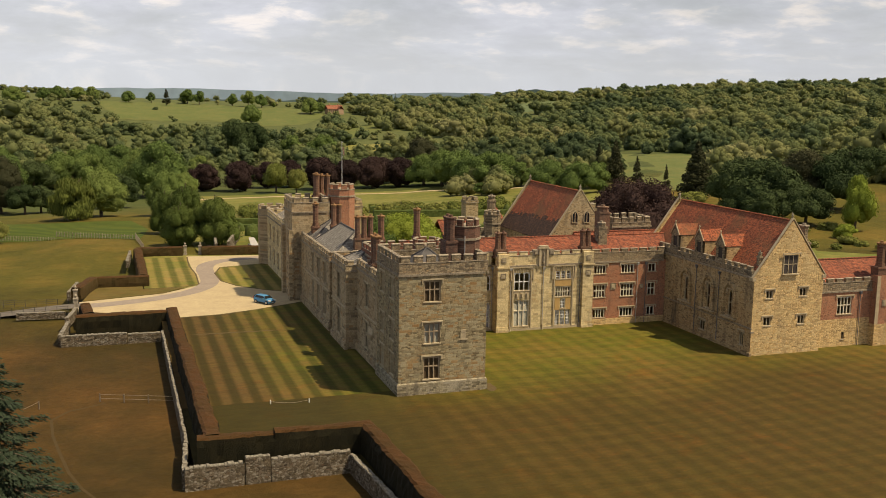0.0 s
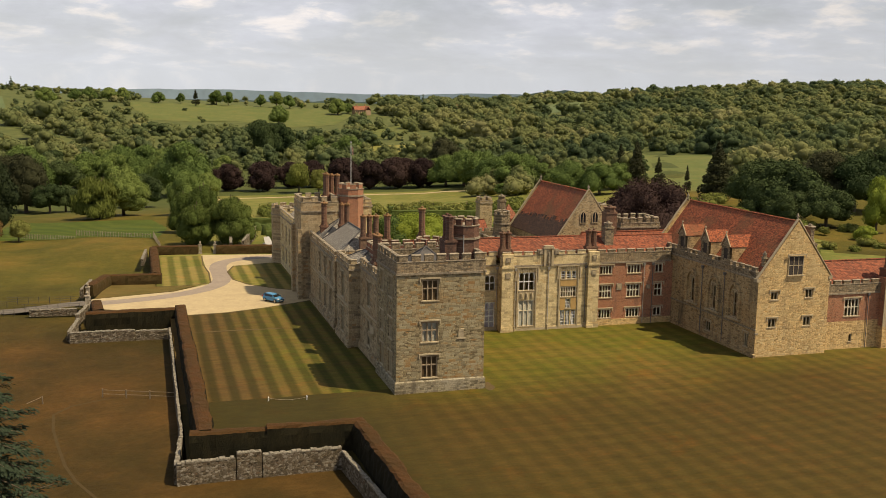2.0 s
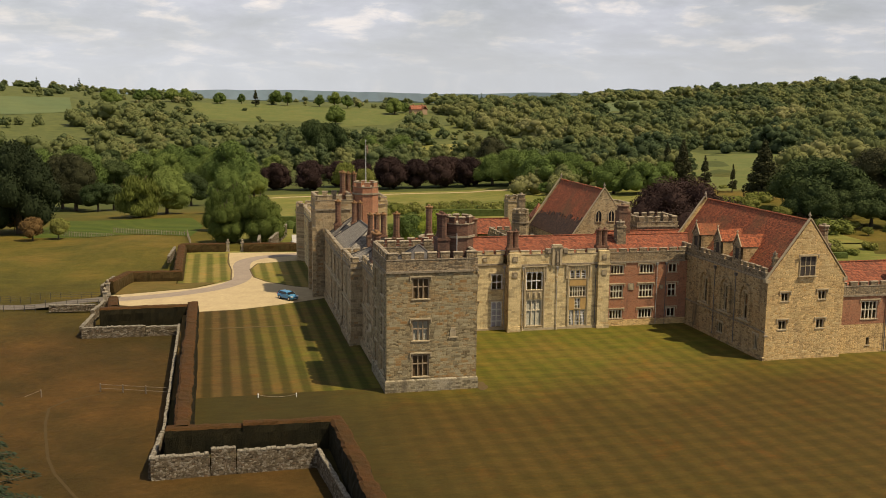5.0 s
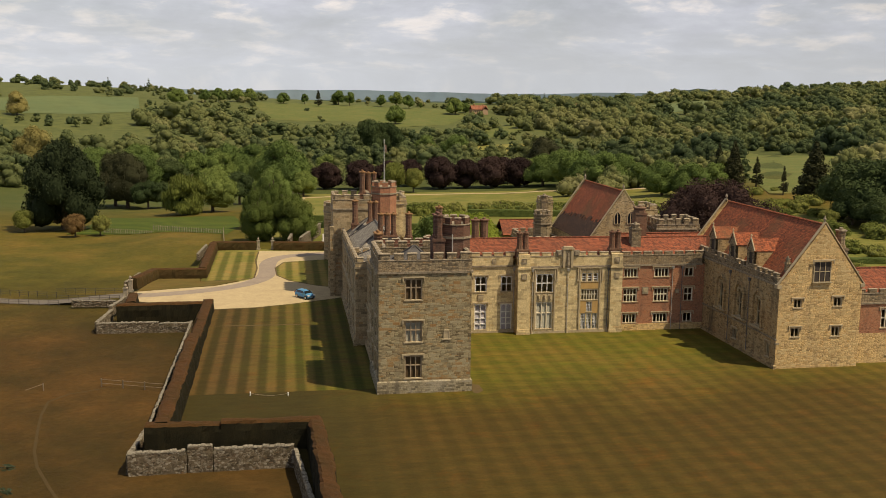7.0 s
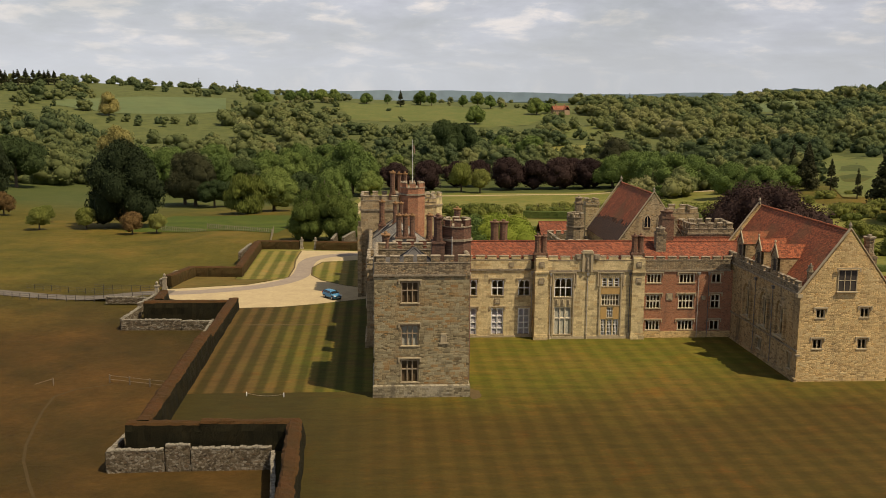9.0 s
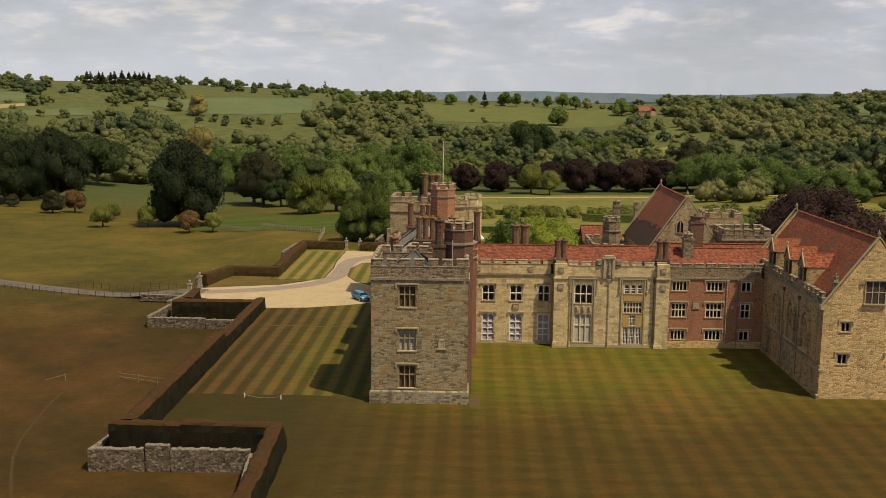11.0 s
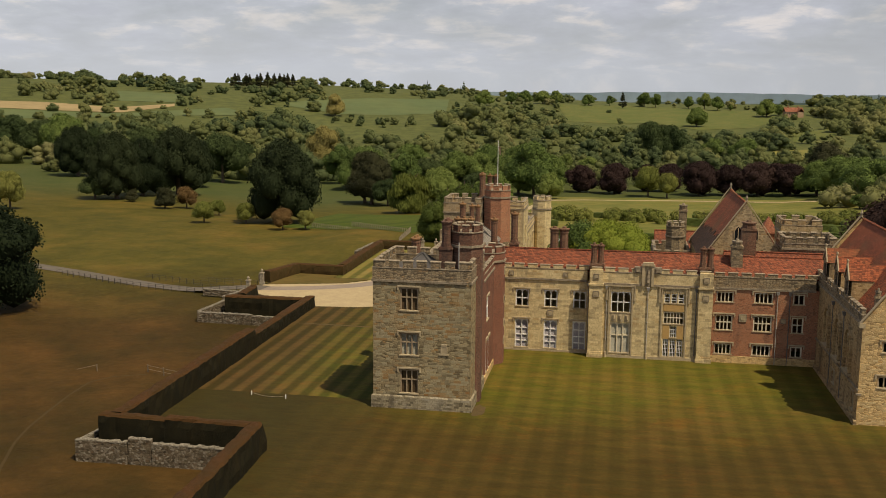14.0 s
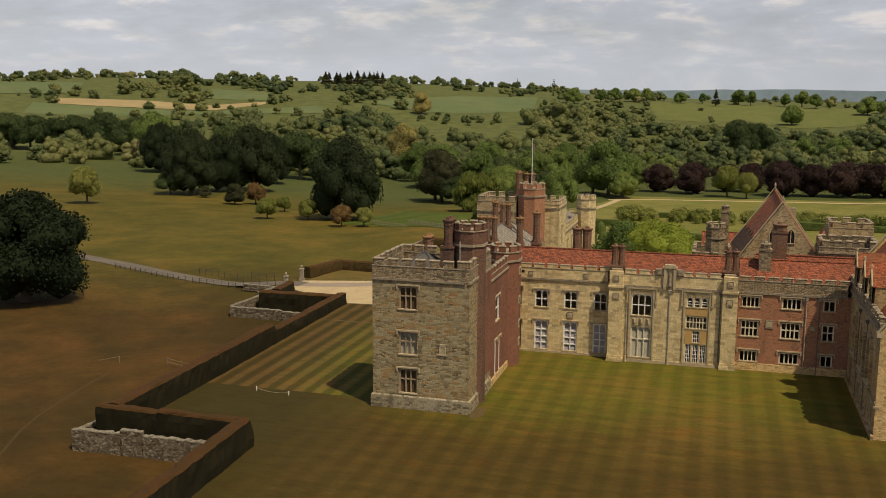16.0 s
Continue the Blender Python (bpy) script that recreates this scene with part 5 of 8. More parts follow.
walls(west, wf, 0, 10.6, M_MAIN, {1: glazed(west, wf, 1, [(u, z0, u + 1.5, z0 + 2.6) for u in (7, 12, 17, 22) for z0 in (1.6, 6.4)], lights=2, rows=(0.5,), bar=0.13, label="mullioned window in sunlit wall"), 3: glazed(west, wf, 3, [(u, z0, u + 1.5, z0 + 2.8) for u in (3, 8, 13, 18, 23) for z0 in (1.6, 6.2)], lights=2, rows=(0.5,), bar=0.13, label="mullioned window in shade")}, "pale stone wall of the north end")
parapet(west, wf, 10.6, 11.3, 12.0, M_MAIN, M_COPING, 1.6, 0.6)
gable_roof(west, 0.4, 9.2, 67, 95.5, 10.6, 13.0, "y", M_SLATE, label="grey slate roof")
wg = [(4.6, 61.8), (10.9, 61.8), (10.9, 70.0), (4.6, 70.0)]
walls(west, wg, 0, 16.0, M_MAIN, {1: glazed(west, wg, 1, [(3.0, 9.4, 4.6, 12.6), (3.0, 4.0, 4.6, 7.4)], lights=2, rows=(0.5,), bar=0.13, label="tall mullioned window")}, "tall pale stone block behind the flag turret")
parapet(west, wg, 16.0, 16.6, 17.3, M_MAIN, M_COPING, 1.5, 0.6)
octagon_tower(west, 12.0, 88.5, 1.9, 0, 13.2, 14.9, 15.7, M_MAIN, M_MAIN, "pale stone octagonal turret")
octagon_tower(west, 0.2, 99.0, 3.0, 0, 10.4, 11.7, 12.5, M_WEST, M_WEST, "low octagonal corner turret")
chimney(west, -0.2, 75.5, 10.6, 15.4, 1, "x", 0.62, (1.5, 1.5), 12.4, mat=M_WEST, cap=M_COPING, label="round stone chimney")
flag = octagon_tower(west, 6.6, 59.7, 2.3, 0, 18.3, 19.5, 20.4, M_BRICK, M_BRICK, "tall octagonal red brick flag turret")
chimney(west, 3.2, 65.4, 15.5, 21.7, 2, "y", 0.46, (1.3, 2.2), 17.8, step=1.05, label="clustered spiral brick chimneys")
chimney(west, 4.9, 66.4, 15.5, 21.4, 2, "x", 0.46, (2.2, 1.3), 17.8, step=1.05, label="clustered brick chimneys")
pole = part("flagpole", Shape().tube((6.6, 59.5, 19.3), (6.6, 59.5, 27.6), 0.07, 0.045, 8).ngon(6.6, 59.5, 27.6, 27.8, 0.09), M_WOODPOLE, west, "white flagpole")
cloth = Shape()
for k in range(4):
    a = 0.06 + 0.04 * k
    cloth.quad((6.64 + a, 59.5 + 0.08 * (k % 2), 26.9 - 0.35 * k), (6.98 + a * 0.4, 59.5 - 0.06, 26.75 - 0.35 * k), (6.98 + a * 0.4, 59.46, 26.4 - 0.35 * k), (6.66 + a, 59.5 + 0.08 * ((k + 1) % 2), 26.55 - 0.35 * k))
part("flag", cloth, M_FLAG, pole, "limp faded flag")

# state rooms: pale ashlar front
state = thing("state_range", "pale ashlar range with tall traceried windows and red tile roof", "house wing")
sp = [(9.2, 28.5), (23.5, 28.5), (23.5, 36.0), (9.2, 36.0)]
cols = [(13.2, 15.05), (17.2, 19.05), (21.2, 23.0)]
h0 = glazed(state, sp, 0, [(a - 9.2, 6.4, b - 9.2, 8.75) for a, b in cols], lights=2, rows=(0.46,), style="arched", mat=M_WHITE, bar=0.13, label="white-framed arched two-light window")
h0 += glazed(state, sp, 0, [(a - 9.2, 0.5, b - 9.2, 4.5) for a, b in cols], lights=2, rows=(0.22, 0.44, 0.68), style="arched", mat=M_WHITE, bar=0.13, back=M_LILAC, deep=0.24, label="tall white arched window with lilac curtains")
h0 += glazed(state, sp, 0, [(1.35, 6.5, 2.15, 9.0)], lights=1, rows=(0.45,), style="arched", mat=M_DRESS, bar=0.1, label="narrow gothic window")
h0 += glazed(state, sp, 0, [(1.35, 0.5, 2.15, 4.4)], lights=1, rows=(0.4,), style="arched", mat=M_DRESS, bar=0.1, back=M_BLIND, label="narrow gothic window with pale tracery")
walls(state, sp, 0, 10.3, M_MAIN, {0: h0}, "pale grey-yellow ashlar wall")
parapet(state, sp, 10.3, 11.75, 12.35, M_MAIN, M_COPING, 1.8, 0.74, skip=(1, 2, 3))
mp = [(23.4, 27.15), (39.6, 27.15), (39.6, 36.2), (23.4, 36.2)]
hm = []
a, b = 26.35 - 23.4, 29.0 - 23.4
hm += glazed(state, mp, 0, [(a, 6.4, b, 9.2)], lights=3, rows=(0.48,), style="arched", mat=M_WHITE, bar=0.11, hood=False, label="three-light arched window, dark inside")
hm += glazed(state, mp, 0, [(a, 0.75, b, 4.9)], lights=3, rows=(0.58,), style="tudor", mat=M_PALEMULLION, bar=0.15, back=M_BLIND, deep=0.24, hood=False, label="three-light window with pale blinds")
c, d = 33.35 - 23.4, 36.1 - 23.4
third = (d - c) / 3
for k in range(3):
    x0, x1 = c + third * k + 0.09, c + third * (k + 1) - 0.09
    hm += glazed(state, mp, 0, [(x0, 7.95, x1, 9.2)], lights=1, rows=(0.27, 0.54), style="arched", mat=M_WHITE, bar=0.08, hood=False, label="small arched window with white glazing bars")
    hm += glazed(state, mp, 0, [(x0, 0.55, x1, 2.95)], lights=3, rows=(0.22, 0.44, 0.66, 0.86), style="arched", mat=M_WHITE, bar=0.06, hood=False, label="white-barred arched window")
hm += glazed(state, mp, 0, [(c, 5.1, d, 6.7)], lights=6, rows=(0.5,), mat=M_PALEMULLION, bar=0.12, hood=False, label="six-light window band")
hm += glazed(state, mp, 0, [((c + d) / 2 - 0.42, 3.25, (c + d) / 2 + 0.42, 4.75)], lights=3, rows=(0.33, 0.66), mat=M_WHITE, bar=0.06, hood=False, label="small white-barred window")
walls(state, mp, 0, 10.3, M_MAIN, {0: hm}, "pale yellow ashlar wall")
parapet(state, mp, 10.3, 11.85, 12.45, M_MAIN, M_COPING, 1.8, 0.74, skip=(1, 2, 3))
fm = edge_frame(mp[0], mp[1])
tr = Shape()
for u0, u1 in ((a, b), (c, d)):
    for e in (u0 - 0.32, u1 + 0.14):
        tr.box(e, -0.16, 0.4, e + 0.18, 0.03, 10.05)
    tr.box(u0 - 0.5, -0.2, 9.95, u1 + 0.5, 0.03, 10.12)
    for e in (u0 - 0.62, u1 + 0.44):
        tr.box(e, -0.2, 8.3, e + 0.18, 0.03, 10.12).box(e - 0.06, -0.24, 8.0, e + 0.24, 0.03, 8.3)
    n = 9
    for k in range(n + 1):
        x = u0 + (u1 - u0) * k / n
        tr.box(x - 0.045, -0.08, 9.28, x + 0.045, 0.03, 9.93)
part("window_surround", Shape().add(tr, fm), M_DRESS, state, "moulded stone surrounds with blind tracery")
for k in range(3):
    x = a + (b - a) * (k + 0.5) / 3
    pan = Shape().box(x - 0.36, -0.04, 5.05, x + 0.36, 0.02, 6.3).ngon(x, -0.05, 5.4, 5.95, 0.2, 6)
    part("carved_panel", Shape().add(pan, fm), M_DRESS, state, "carved shield panel")
for u0, u1, z0, z1 in ((c, d, 6.8, 7.85), (c, (c + d) / 2 - 0.5, 3.0, 4.95), ((c + d) / 2 + 0.5, d, 3.0, 4.95)):
    part("ochre_panel", Shape().add(Shape().box(u0, -0.035, z0, u1, 0.02, z1), fm), M_OCHRE, state, "ochre plaster panel")
for x0 in (23.4, 37.85):
    bt = Shape().box(x0, 26.62, -0.1, x0 + 1.85, 27.2, 10.15).box(x0 - 0.12, 26.45, -0.1, x0 + 1.97, 27.2, 0.55).box(x0 - 0.05, 26.53, 0.55, x0 + 1.9, 27.2, 0.85)
    bt.box(x0 + 0.05, 26.55, 10.15, x0 + 1.8, 27.25, 12.2).box(x0 - 0.1, 26.45, 10.05, x0 + 1.95, 27.2, 10.3)
    part("buttress", bt, M_MAIN, state, "broad ashlar pilaster with moulded base")
    plaque(state, edge_frame((x0, 26.62), (x0 + 1.8, 26.62)) @ Matrix.Translation((0.92, 0, 8.55)), 0.62, 0.66)
    plaque(state, edge_frame((x0, 26.55), (x0 + 1.8, 26.55)) @ Matrix.Translation((0.92, 0, 11.0)), 0.6, 0.6)
    chimney(state, x0 + 0.95, 28.1, 11.5, 15.4, 2, "x", 0.42, (1.9, 1.1), 12.9, step=0.92, mat=M_CHIMNEY, cap=M_CHIMNEY, label="paired brick chimney over the pilaster")
ct = Shape().box(30.35, 26.85, 10.1, 30.7, 27.2, 12.9).box(31.6, 26.85, 10.1, 31.95, 27.2, 12.9).box(30.7, 27.02, 10.1, 31.6, 27.2, 12.9).box(30.25, 26.78, 12.9, 32.05, 27.55, 13.1).box(30.45, 26.82, 13.1, 31.85, 27.5, 13.35)
armorial = part("armorial_panel", ct, M_DRESS, state, "raised carved armorial panel on the parapet")
part("niche_figure", Shape().ngon(31.15, 27.0, 10.6, 11.9, 0.26, 8, grow=-0.25).ngon(31.15, 27.0, 11.9, 12.3, 0.17, 8), M_COPING, armorial, "worn carved shield block in the niche")
for x0 in (29.35, 31.97):
    sd = Shape().box(x0, 26.98, 11.95, x0 + 0.95, 27.5, 12.75).prism([(x0 + 0.2, 26.86), (x0 + 0.75, 26.86), (x0 + 0.75, 26.99), (x0 + 0.2, 26.99)], 12.05, 12.65)
    part("shield_block", sd, M_COPING, armorial, "weathered shield block beside the panel")
for x, y, mt in ((23.2, 28.4, M_PALEPIPE), (25.75, 27.05, M_PALEPIPE), (31.25, 27.03, M_PALEPIPE), (37.6, 27.05, M_LEADPIPE)):
    downpipe(state, x, y, 0.1, 10.0, mt)
    part("pipe_base", Shape().ngon(x, y - 0.02, -0.05, 0.8, 0.2, grow=-0.3), M_DRESS, state)
part("base_course", Shape().box(9.2, 28.38, -0.1, 23.3, 28.52, 0.3).box(25.4, 27.02, -0.1, 37.75, 27.17, 0.42), M_DRESS, state, "stone base course")
for x, z, w in ((16.1, 5.15, 0.7), (12.6, 10.75, 0.5), (20.1, 10.75, 0.5)):
    plaque(state, edge_frame((9.2, 28.5), (20, 28.5)) @ Matrix.Translation((x - 9.2 + (2.0 if x == 16.1 else 0), -0.03, z)), w, w)
gable_roof(state, 9.3, 39.7, 28.6, 35.8, 11.7, 13.95, "x", M_TILE, 0.0, "red tile roof spotted with lichen")
chimney(state, 18.8, 33.3, 12.6, 16.8, 2, "x", 0.62, (2.6, 1.5), 13.6, step=1.35, mat=M_CHIMNEY, cap=M_CHIMNEY, label="paired ribbed brick chimney")
part("drip_box", Shape().box(11.3, 28.47, 11.0, 11.7, 28.5, 11.4), M_DRESS, state)

# brick range
brick = thing("brick_range", "three-storey red brick range with stone windows", "house wing")
kp = [(39.7, 27.5), (53.25, 27.5), (53.25, 36.0), (39.7, 36.0)]
hk = []
for x0, x1, n in ((40.2, 42.45, 4), (45.1, 47.5, 4), (50.0, 51.5, 2)):
    for z0, z1 in ((8.4, 9.75), (4.55, 6.6), (1.25, 2.65)):
        hk += glazed(brick, kp, 0, [(x0 - 39.7, z0, x1 - 39.7, z1)], lights=n, rows=(0.5,) if z1 - z0 > 1.6 else (), mat=M_PALEMULLION, bar=0.14, label="pale stone-mullioned window in brick")
walls(brick, kp, 0, 10.25, M_BRICK, {0: hk}, "red brick wall with stone dressings")
part("stone_base", Shape().box(39.62, 27.4, -0.1, 53.2, 27.53, 1.0), M_YELLOW, brick, "yellow stone base course")
parapet(brick, kp, 10.25, 11.75, 12.3, M_GREYPAR, M_COPING, 1.75, 0.72, skip=(1, 2, 3))
gable_roof(brick, 39.8, 57.5, 28.2, 36.0, 11.75, 13.85, "x", M_TILE, 0.0, "red tile roof streaked darker")
for x in (48.05, 49.6):
    downpipe(brick, x, 27.38, 0.05, 10.0, M_PALEPIPE if x < 49 else M_LEADPIPE)
plaque(brick, edge_frame(kp[0], kp[1]) @ Matrix.Translation((4.05, 0, 5.8)), 0.8, 0.9)
plaque(brick, edge_frame(kp[0], kp[1]) @ Matrix.Translation((9.2, 0, 5.8)), 0.5, 0.5)
chimney(brick, 42.9, 30.6, 12.0, 16.2, 1, "x", 0.55, (1.5, 1.3), 15.6, mat=M_GREYPAR, cap=M_COPING, label="square stone chimney stack")

# gabled wing
gw = thing("gabled_wing", "yellow sandstone gabled wing with steep red tile roof", "house wing")
gp = [(53.25, 4.3), (65.1, 4.3), (65.1, 34.0), (53.25, 34.0)]
hs = glazed(gw, gp, 0, [(x0 - 53.25, z0, x1 - 53.25, z1) for x0, z0, x1, z1 in ((55.4, 8.3, 56.6, 9.45), (61.1, 8.4, 62.35, 9.6), (55.2, 4.35, 56.5, 5.6), (61.05, 4.3, 62.3, 5.6))], lights=2, rows=(), bar=0.13, label="two-light stone window")
hw = glazed(gw, gp, 3, [(34 - y - 0.45, 4.9, 34 - y + 0.45, 8.6) for y in (21.3, 15.2, 9.7)], lights=1, rows=(0.5,), style="arched", bar=0.14, label="tall lancet window in a blind arch")
hw += glazed(gw, gp, 3, [(34 - 17.1, 1.2, 34 - 15.7, 2.7), (34 - 7.0, 1.2, 34 - 6.0, 3.2)], lights=2, rows=(), bar=0.12, label="low two-light window")
wing_wall = walls(gw, gp, 0, 11.45, M_YELLOW, {0: hs}, "coursed yellow sandstone wall", closed=False, thick=0.7)
walls(gw, [gp[3], gp[0]], 0, 11.45, M_WINGSIDE, {0: hw}, "stained sandstone side wall with blind arches, toned darker for shade", name="side_wall", closed=False, thick=0.7)
g1 = gable_wall(gw, edge_frame(gp[0], gp[1]), 11.85, 11.45, 19.35, M_YELLOW, label="steep stone gable with coping")
aw = Matrix.Translation((59.15, 4.26, 11.75))
window(gw, aw @ Matrix.Translation((0, -0.18, 0)), 2.5, 2.75, 3, (0.5,), bar=0.10, back=M_DARKIN, deep=0.165, label="three-light louvred attic window")
gable_wall(gw, edge_frame((65.1, 34.0), (53.25, 34.0)), 11.85, 11.45, 19.35, M_YELLOW, label="rear stone gable")
gable_roof(gw, 54.0, 64.9, 4.9, 33.4, 12.0, 19.3, "y", M_TILE_LIT, 0.1, "steep red clay tile roof, darker in patches")
parapet(gw, [(53.25, 30.0), (53.25, 4.9)], 11.3, 12.2, 12.85, M_GREYPAR, M_COPING, 1.6, 0.6, closed=False)
parapet(gw, [(65.1, 4.9), (65.1, 34.0)], 11.3, 12.2, 12.85, M_GREYPAR, M_COPING, 1.6, 0.6, closed=False)
for y in (21.3, 15.2, 9.7):
    arch = Shape()
    for k in range(12):
        t0, t1 = math.pi * k / 12, math.pi * (k + 1) / 12
        pts = [(y - r * math.cos(t), 8.0 + 1.45 * (r / 1.2) * math.sin(t)) for r, t in ((1.2, t0), (1.62, t0), (1.62, t1), (1.2, t1))]
        arch.quad(*[(52.95, u, v) for u, v in pts])
        arch.quad(*[(52.95, u, v) for u, v in (pts[3], pts[0])], *[(53.3, u, v) for u, v in (pts[0], pts[3])])
        arch.quad(*[(52.95, u, v) for u, v in (pts[1], pts[2])], *[(53.3, u, v) for u, v in (pts[2], pts[1])])
    arch.box(52.95, y - 1.62, 4.7, 53.3, y - 1.2, 8.0).box(52.95, y + 1.2, 4.7, 53.3, y + 1.62, 8.0)
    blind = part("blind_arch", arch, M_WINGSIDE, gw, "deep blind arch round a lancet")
    part("arch_sill", Shape().prism([(52.86, y - 1.7), (53.3, y - 1.7), (53.3, y + 1.7), (52.86, y + 1.7)], 4.45, 4.7), M_DRESS, blind)
part("string_course", Shape().box(53.1, 4.2, 3.9, 53.3, 30, 4.12).box(53.05, 4.1, 3.4, 53.6, 4.35, 3.62), M_COPING, gw)
part("plinth", Shape().box(52.98, 4.05, -0.1, 53.3, 30, 0.55), M_WINGSIDE, gw, "low stained stone plinth, toned darker for shade")
for y in (12.4, 18.4):
    downpipe(gw, 53.1, y, 0.1, 10.9)
for y in (25.0, 18.3, 12.7):
    dm = Matrix.Translation((53.2, y + 1.1, 0)) @ Matrix.Rotation(radians(-90), 4, "Z")
    dw = Shape()
    wall_sheet(dw, dm, 2.2, 11.9, 14.9, [(0.55, 12.9, 1.65, 14.5)], 0.3)
    dw.add(Shape().quad((0, 0, 14.9), (2.2, 0, 14.9), (1.1, 0, 16.35)), dm)
    d1 = part("dormer", dw, M_GREYPAR, gw, "gabled stone dormer with red tiles")
    for xc in (0.0, 2.2):
        ck = Shape().prism([(xc - 0.06, 0.3), (xc + 0.06, 0.3), (xc + 0.06, 3.2), (xc - 0.06, 3.2)], 12.2, 14.85)
        part("cheek", Shape().add(ck, dm), M_WINGSIDE, d1, "pale stone cheek")
    rf = Shape()
    slab(rf, (-0.15, 3.6, 14.75), (-0.15, -0.1, 14.75), (1.1, -0.1, 16.45), (1.1, 4.2, 16.45), 0.12)
    slab(rf, (2.35, -0.1, 14.75), (2.35, 3.6, 14.75), (1.1, 4.2, 16.45), (1.1, -0.1, 16.45), 0.12)
    part("dormer_roof", Shape().add(rf, dm), M_TILE_LIT, d1)
    cp = Shape().tube((-0.1, -0.05, 14.8), (1.1, -0.05, 16.5), 0.11, 0.11, 5).tube((2.3, -0.05, 14.8), (1.1, -0.05, 16.5), 0.11, 0.11, 5)
    cp.ngon(1.1, -0.05, 16.45, 16.8, 0.1, 6, grow=-0.2).ngon(1.1, -0.05, 16.8, 17.0, 0.17, 6, grow=-0.3)
    part("coping", Shape().add(cp, dm), M_DRESS, d1)
    part("louvre", Shape().add(Shape().box(0.55, 0.12, 12.9, 1.65, 0.2, 14.5), dm), M_DARKIN, d1)
chimney(gw, 62.6, 6.2, 13.0, 18.4, 1, "x", 0.6, (1.6, 1.4), 16.0, mat=M_GREYPAR, cap=M_COPING, label="stone chimney on the far slope")
chimney(gw, 54.9, 5.6, 12.5, 14.8, 1, "x", 0.24, (0.55, 0.6), 14.3, mat=M_GREYPAR, cap=M_COPING, label="small stone stack on the gable shoulder")

# eastern wing
ew = thing("east_wing", "low brick and stone wing with battlements", "house wing")
ep = [(65.1, 5.6), (112, 5.6), (112, 15.5), (65.1, 15.5)]
he = glazed(ew, ep, 0, [(69.05 - 65.1, 4.95, 71.7 - 65.1, 7.55), (82.0 - 65.1, 4.95, 84.6 - 65.1, 7.55), (92.0 - 65.1, 4.95, 94.6 - 65.1, 7.55)], lights=4, rows=(0.5,), mat=M_PALEMULLION, bar=0.14, label="four-light pale stone window in brick")
he += glazed(ew, ep, 0, [(70.2 - 65.1, 1.1, 70.75 - 65.1, 2.2)], lights=1, rows=(), bar=0.08, hood=False, label="slit window")
walls(ew, ep, 4.2, 8.4, M_BRICK, {0: [h for h in he if h[1] > 4]}, "red brick upper wall")
walls(ew, ep, -0.05, 4.19, M_YELLOW, {0: [h for h in he if h[1] < 4]}, "yellow rubble lower wall", name="lower_wall")
parapet(ew, ep, 8.4, 9.7, 10.3, M_GREYPAR, M_COPING, 1.7, 0.7, skip=(2, 3))
gable_roof(ew, 65.2, 111.8, 6.3, 15.2, 9.6, 12.3, "x", M_TILE, 0.0, "low red tile roof")
downpipe(ew, 73.1, 5.48, 0.05, 8.3, M_LEADPIPE)
ewt = [(75.2, 4.5), (80.0, 4.5), (80.0, 6.0), (75.2, 6.0)]
walls(ew, ewt, 3.3, 10.6, M_BRICK, {0: []}, "projecting brick chimney breast", name="chimney_breast")
part("breast_base", Shape().box(75.1, 4.4, -0.1, 80.1, 6.0, 3.3), M_YELLOW, ew)
part("quoins", Shape().box(75.1, 4.44, 3.3, 75.7, 4.52, 10.6), M_DRESS, ew)
plaque(ew, edge_frame(ewt[0], ewt[1]) @ Matrix.Translation((1.5, 0, 6.1)), 0.7, 0.8)
chimney(ew, 77.4, 6.0, 10.4, 15.4, 2, "x", 0.6, (3.2, 1.5), 11.8, step=1.35, label="paired brick chimneys")

# great hall and what stands round the inner courts
hall = thing("great_hall", "tall medieval hall with steep red tile roof", "hall")
hp = [(39.3, 43.4), (51.6, 43.4), (51.6, 65.5), (39.3, 65.5)]
walls(hall, hp, 0, 11.2, M_HALL, {}, "rubble sandstone wall")
gable_wall(hall, edge_frame(hp[0], hp[1]), 12.3, 11.2, 20.0, M_HALL, label="stone gable with two traceried windows")
gable_wall(hall, edge_frame((51.6, 65.5), (39.3, 65.5)), 12.3, 11.2, 20.0, M_HALL, label="rear gable")
gable_roof(hall, 39.6, 51.3, 44.0, 65.0, 11.3, 19.95, "y", M_TILE_LIT, 0.3, "steep red clay tile roof")
low, step_rng, y = Shape(), random.Random(17), 44.1
while y < 64.6:
    w, top = step_rng.uniform(0.45, 0.8), 13.2 + 1.0 * step_rng.random() + 0.05 * (64.6 - y)
    f1 = (top - 11.2) / 8.75
    slab(low, (39.10, min(y + w, 64.9), 11.32), (39.10, y, 11.32), (39.14 + 6.2 * f1, y, top + 0.14), (39.14 + 6.2 * f1, min(y + w, 64.9), top + 0.14), 0.1)
    y += w
part("stone_tiles", low, M_TILE_DARK, hall, "mossy stone tiles on the lower slope")


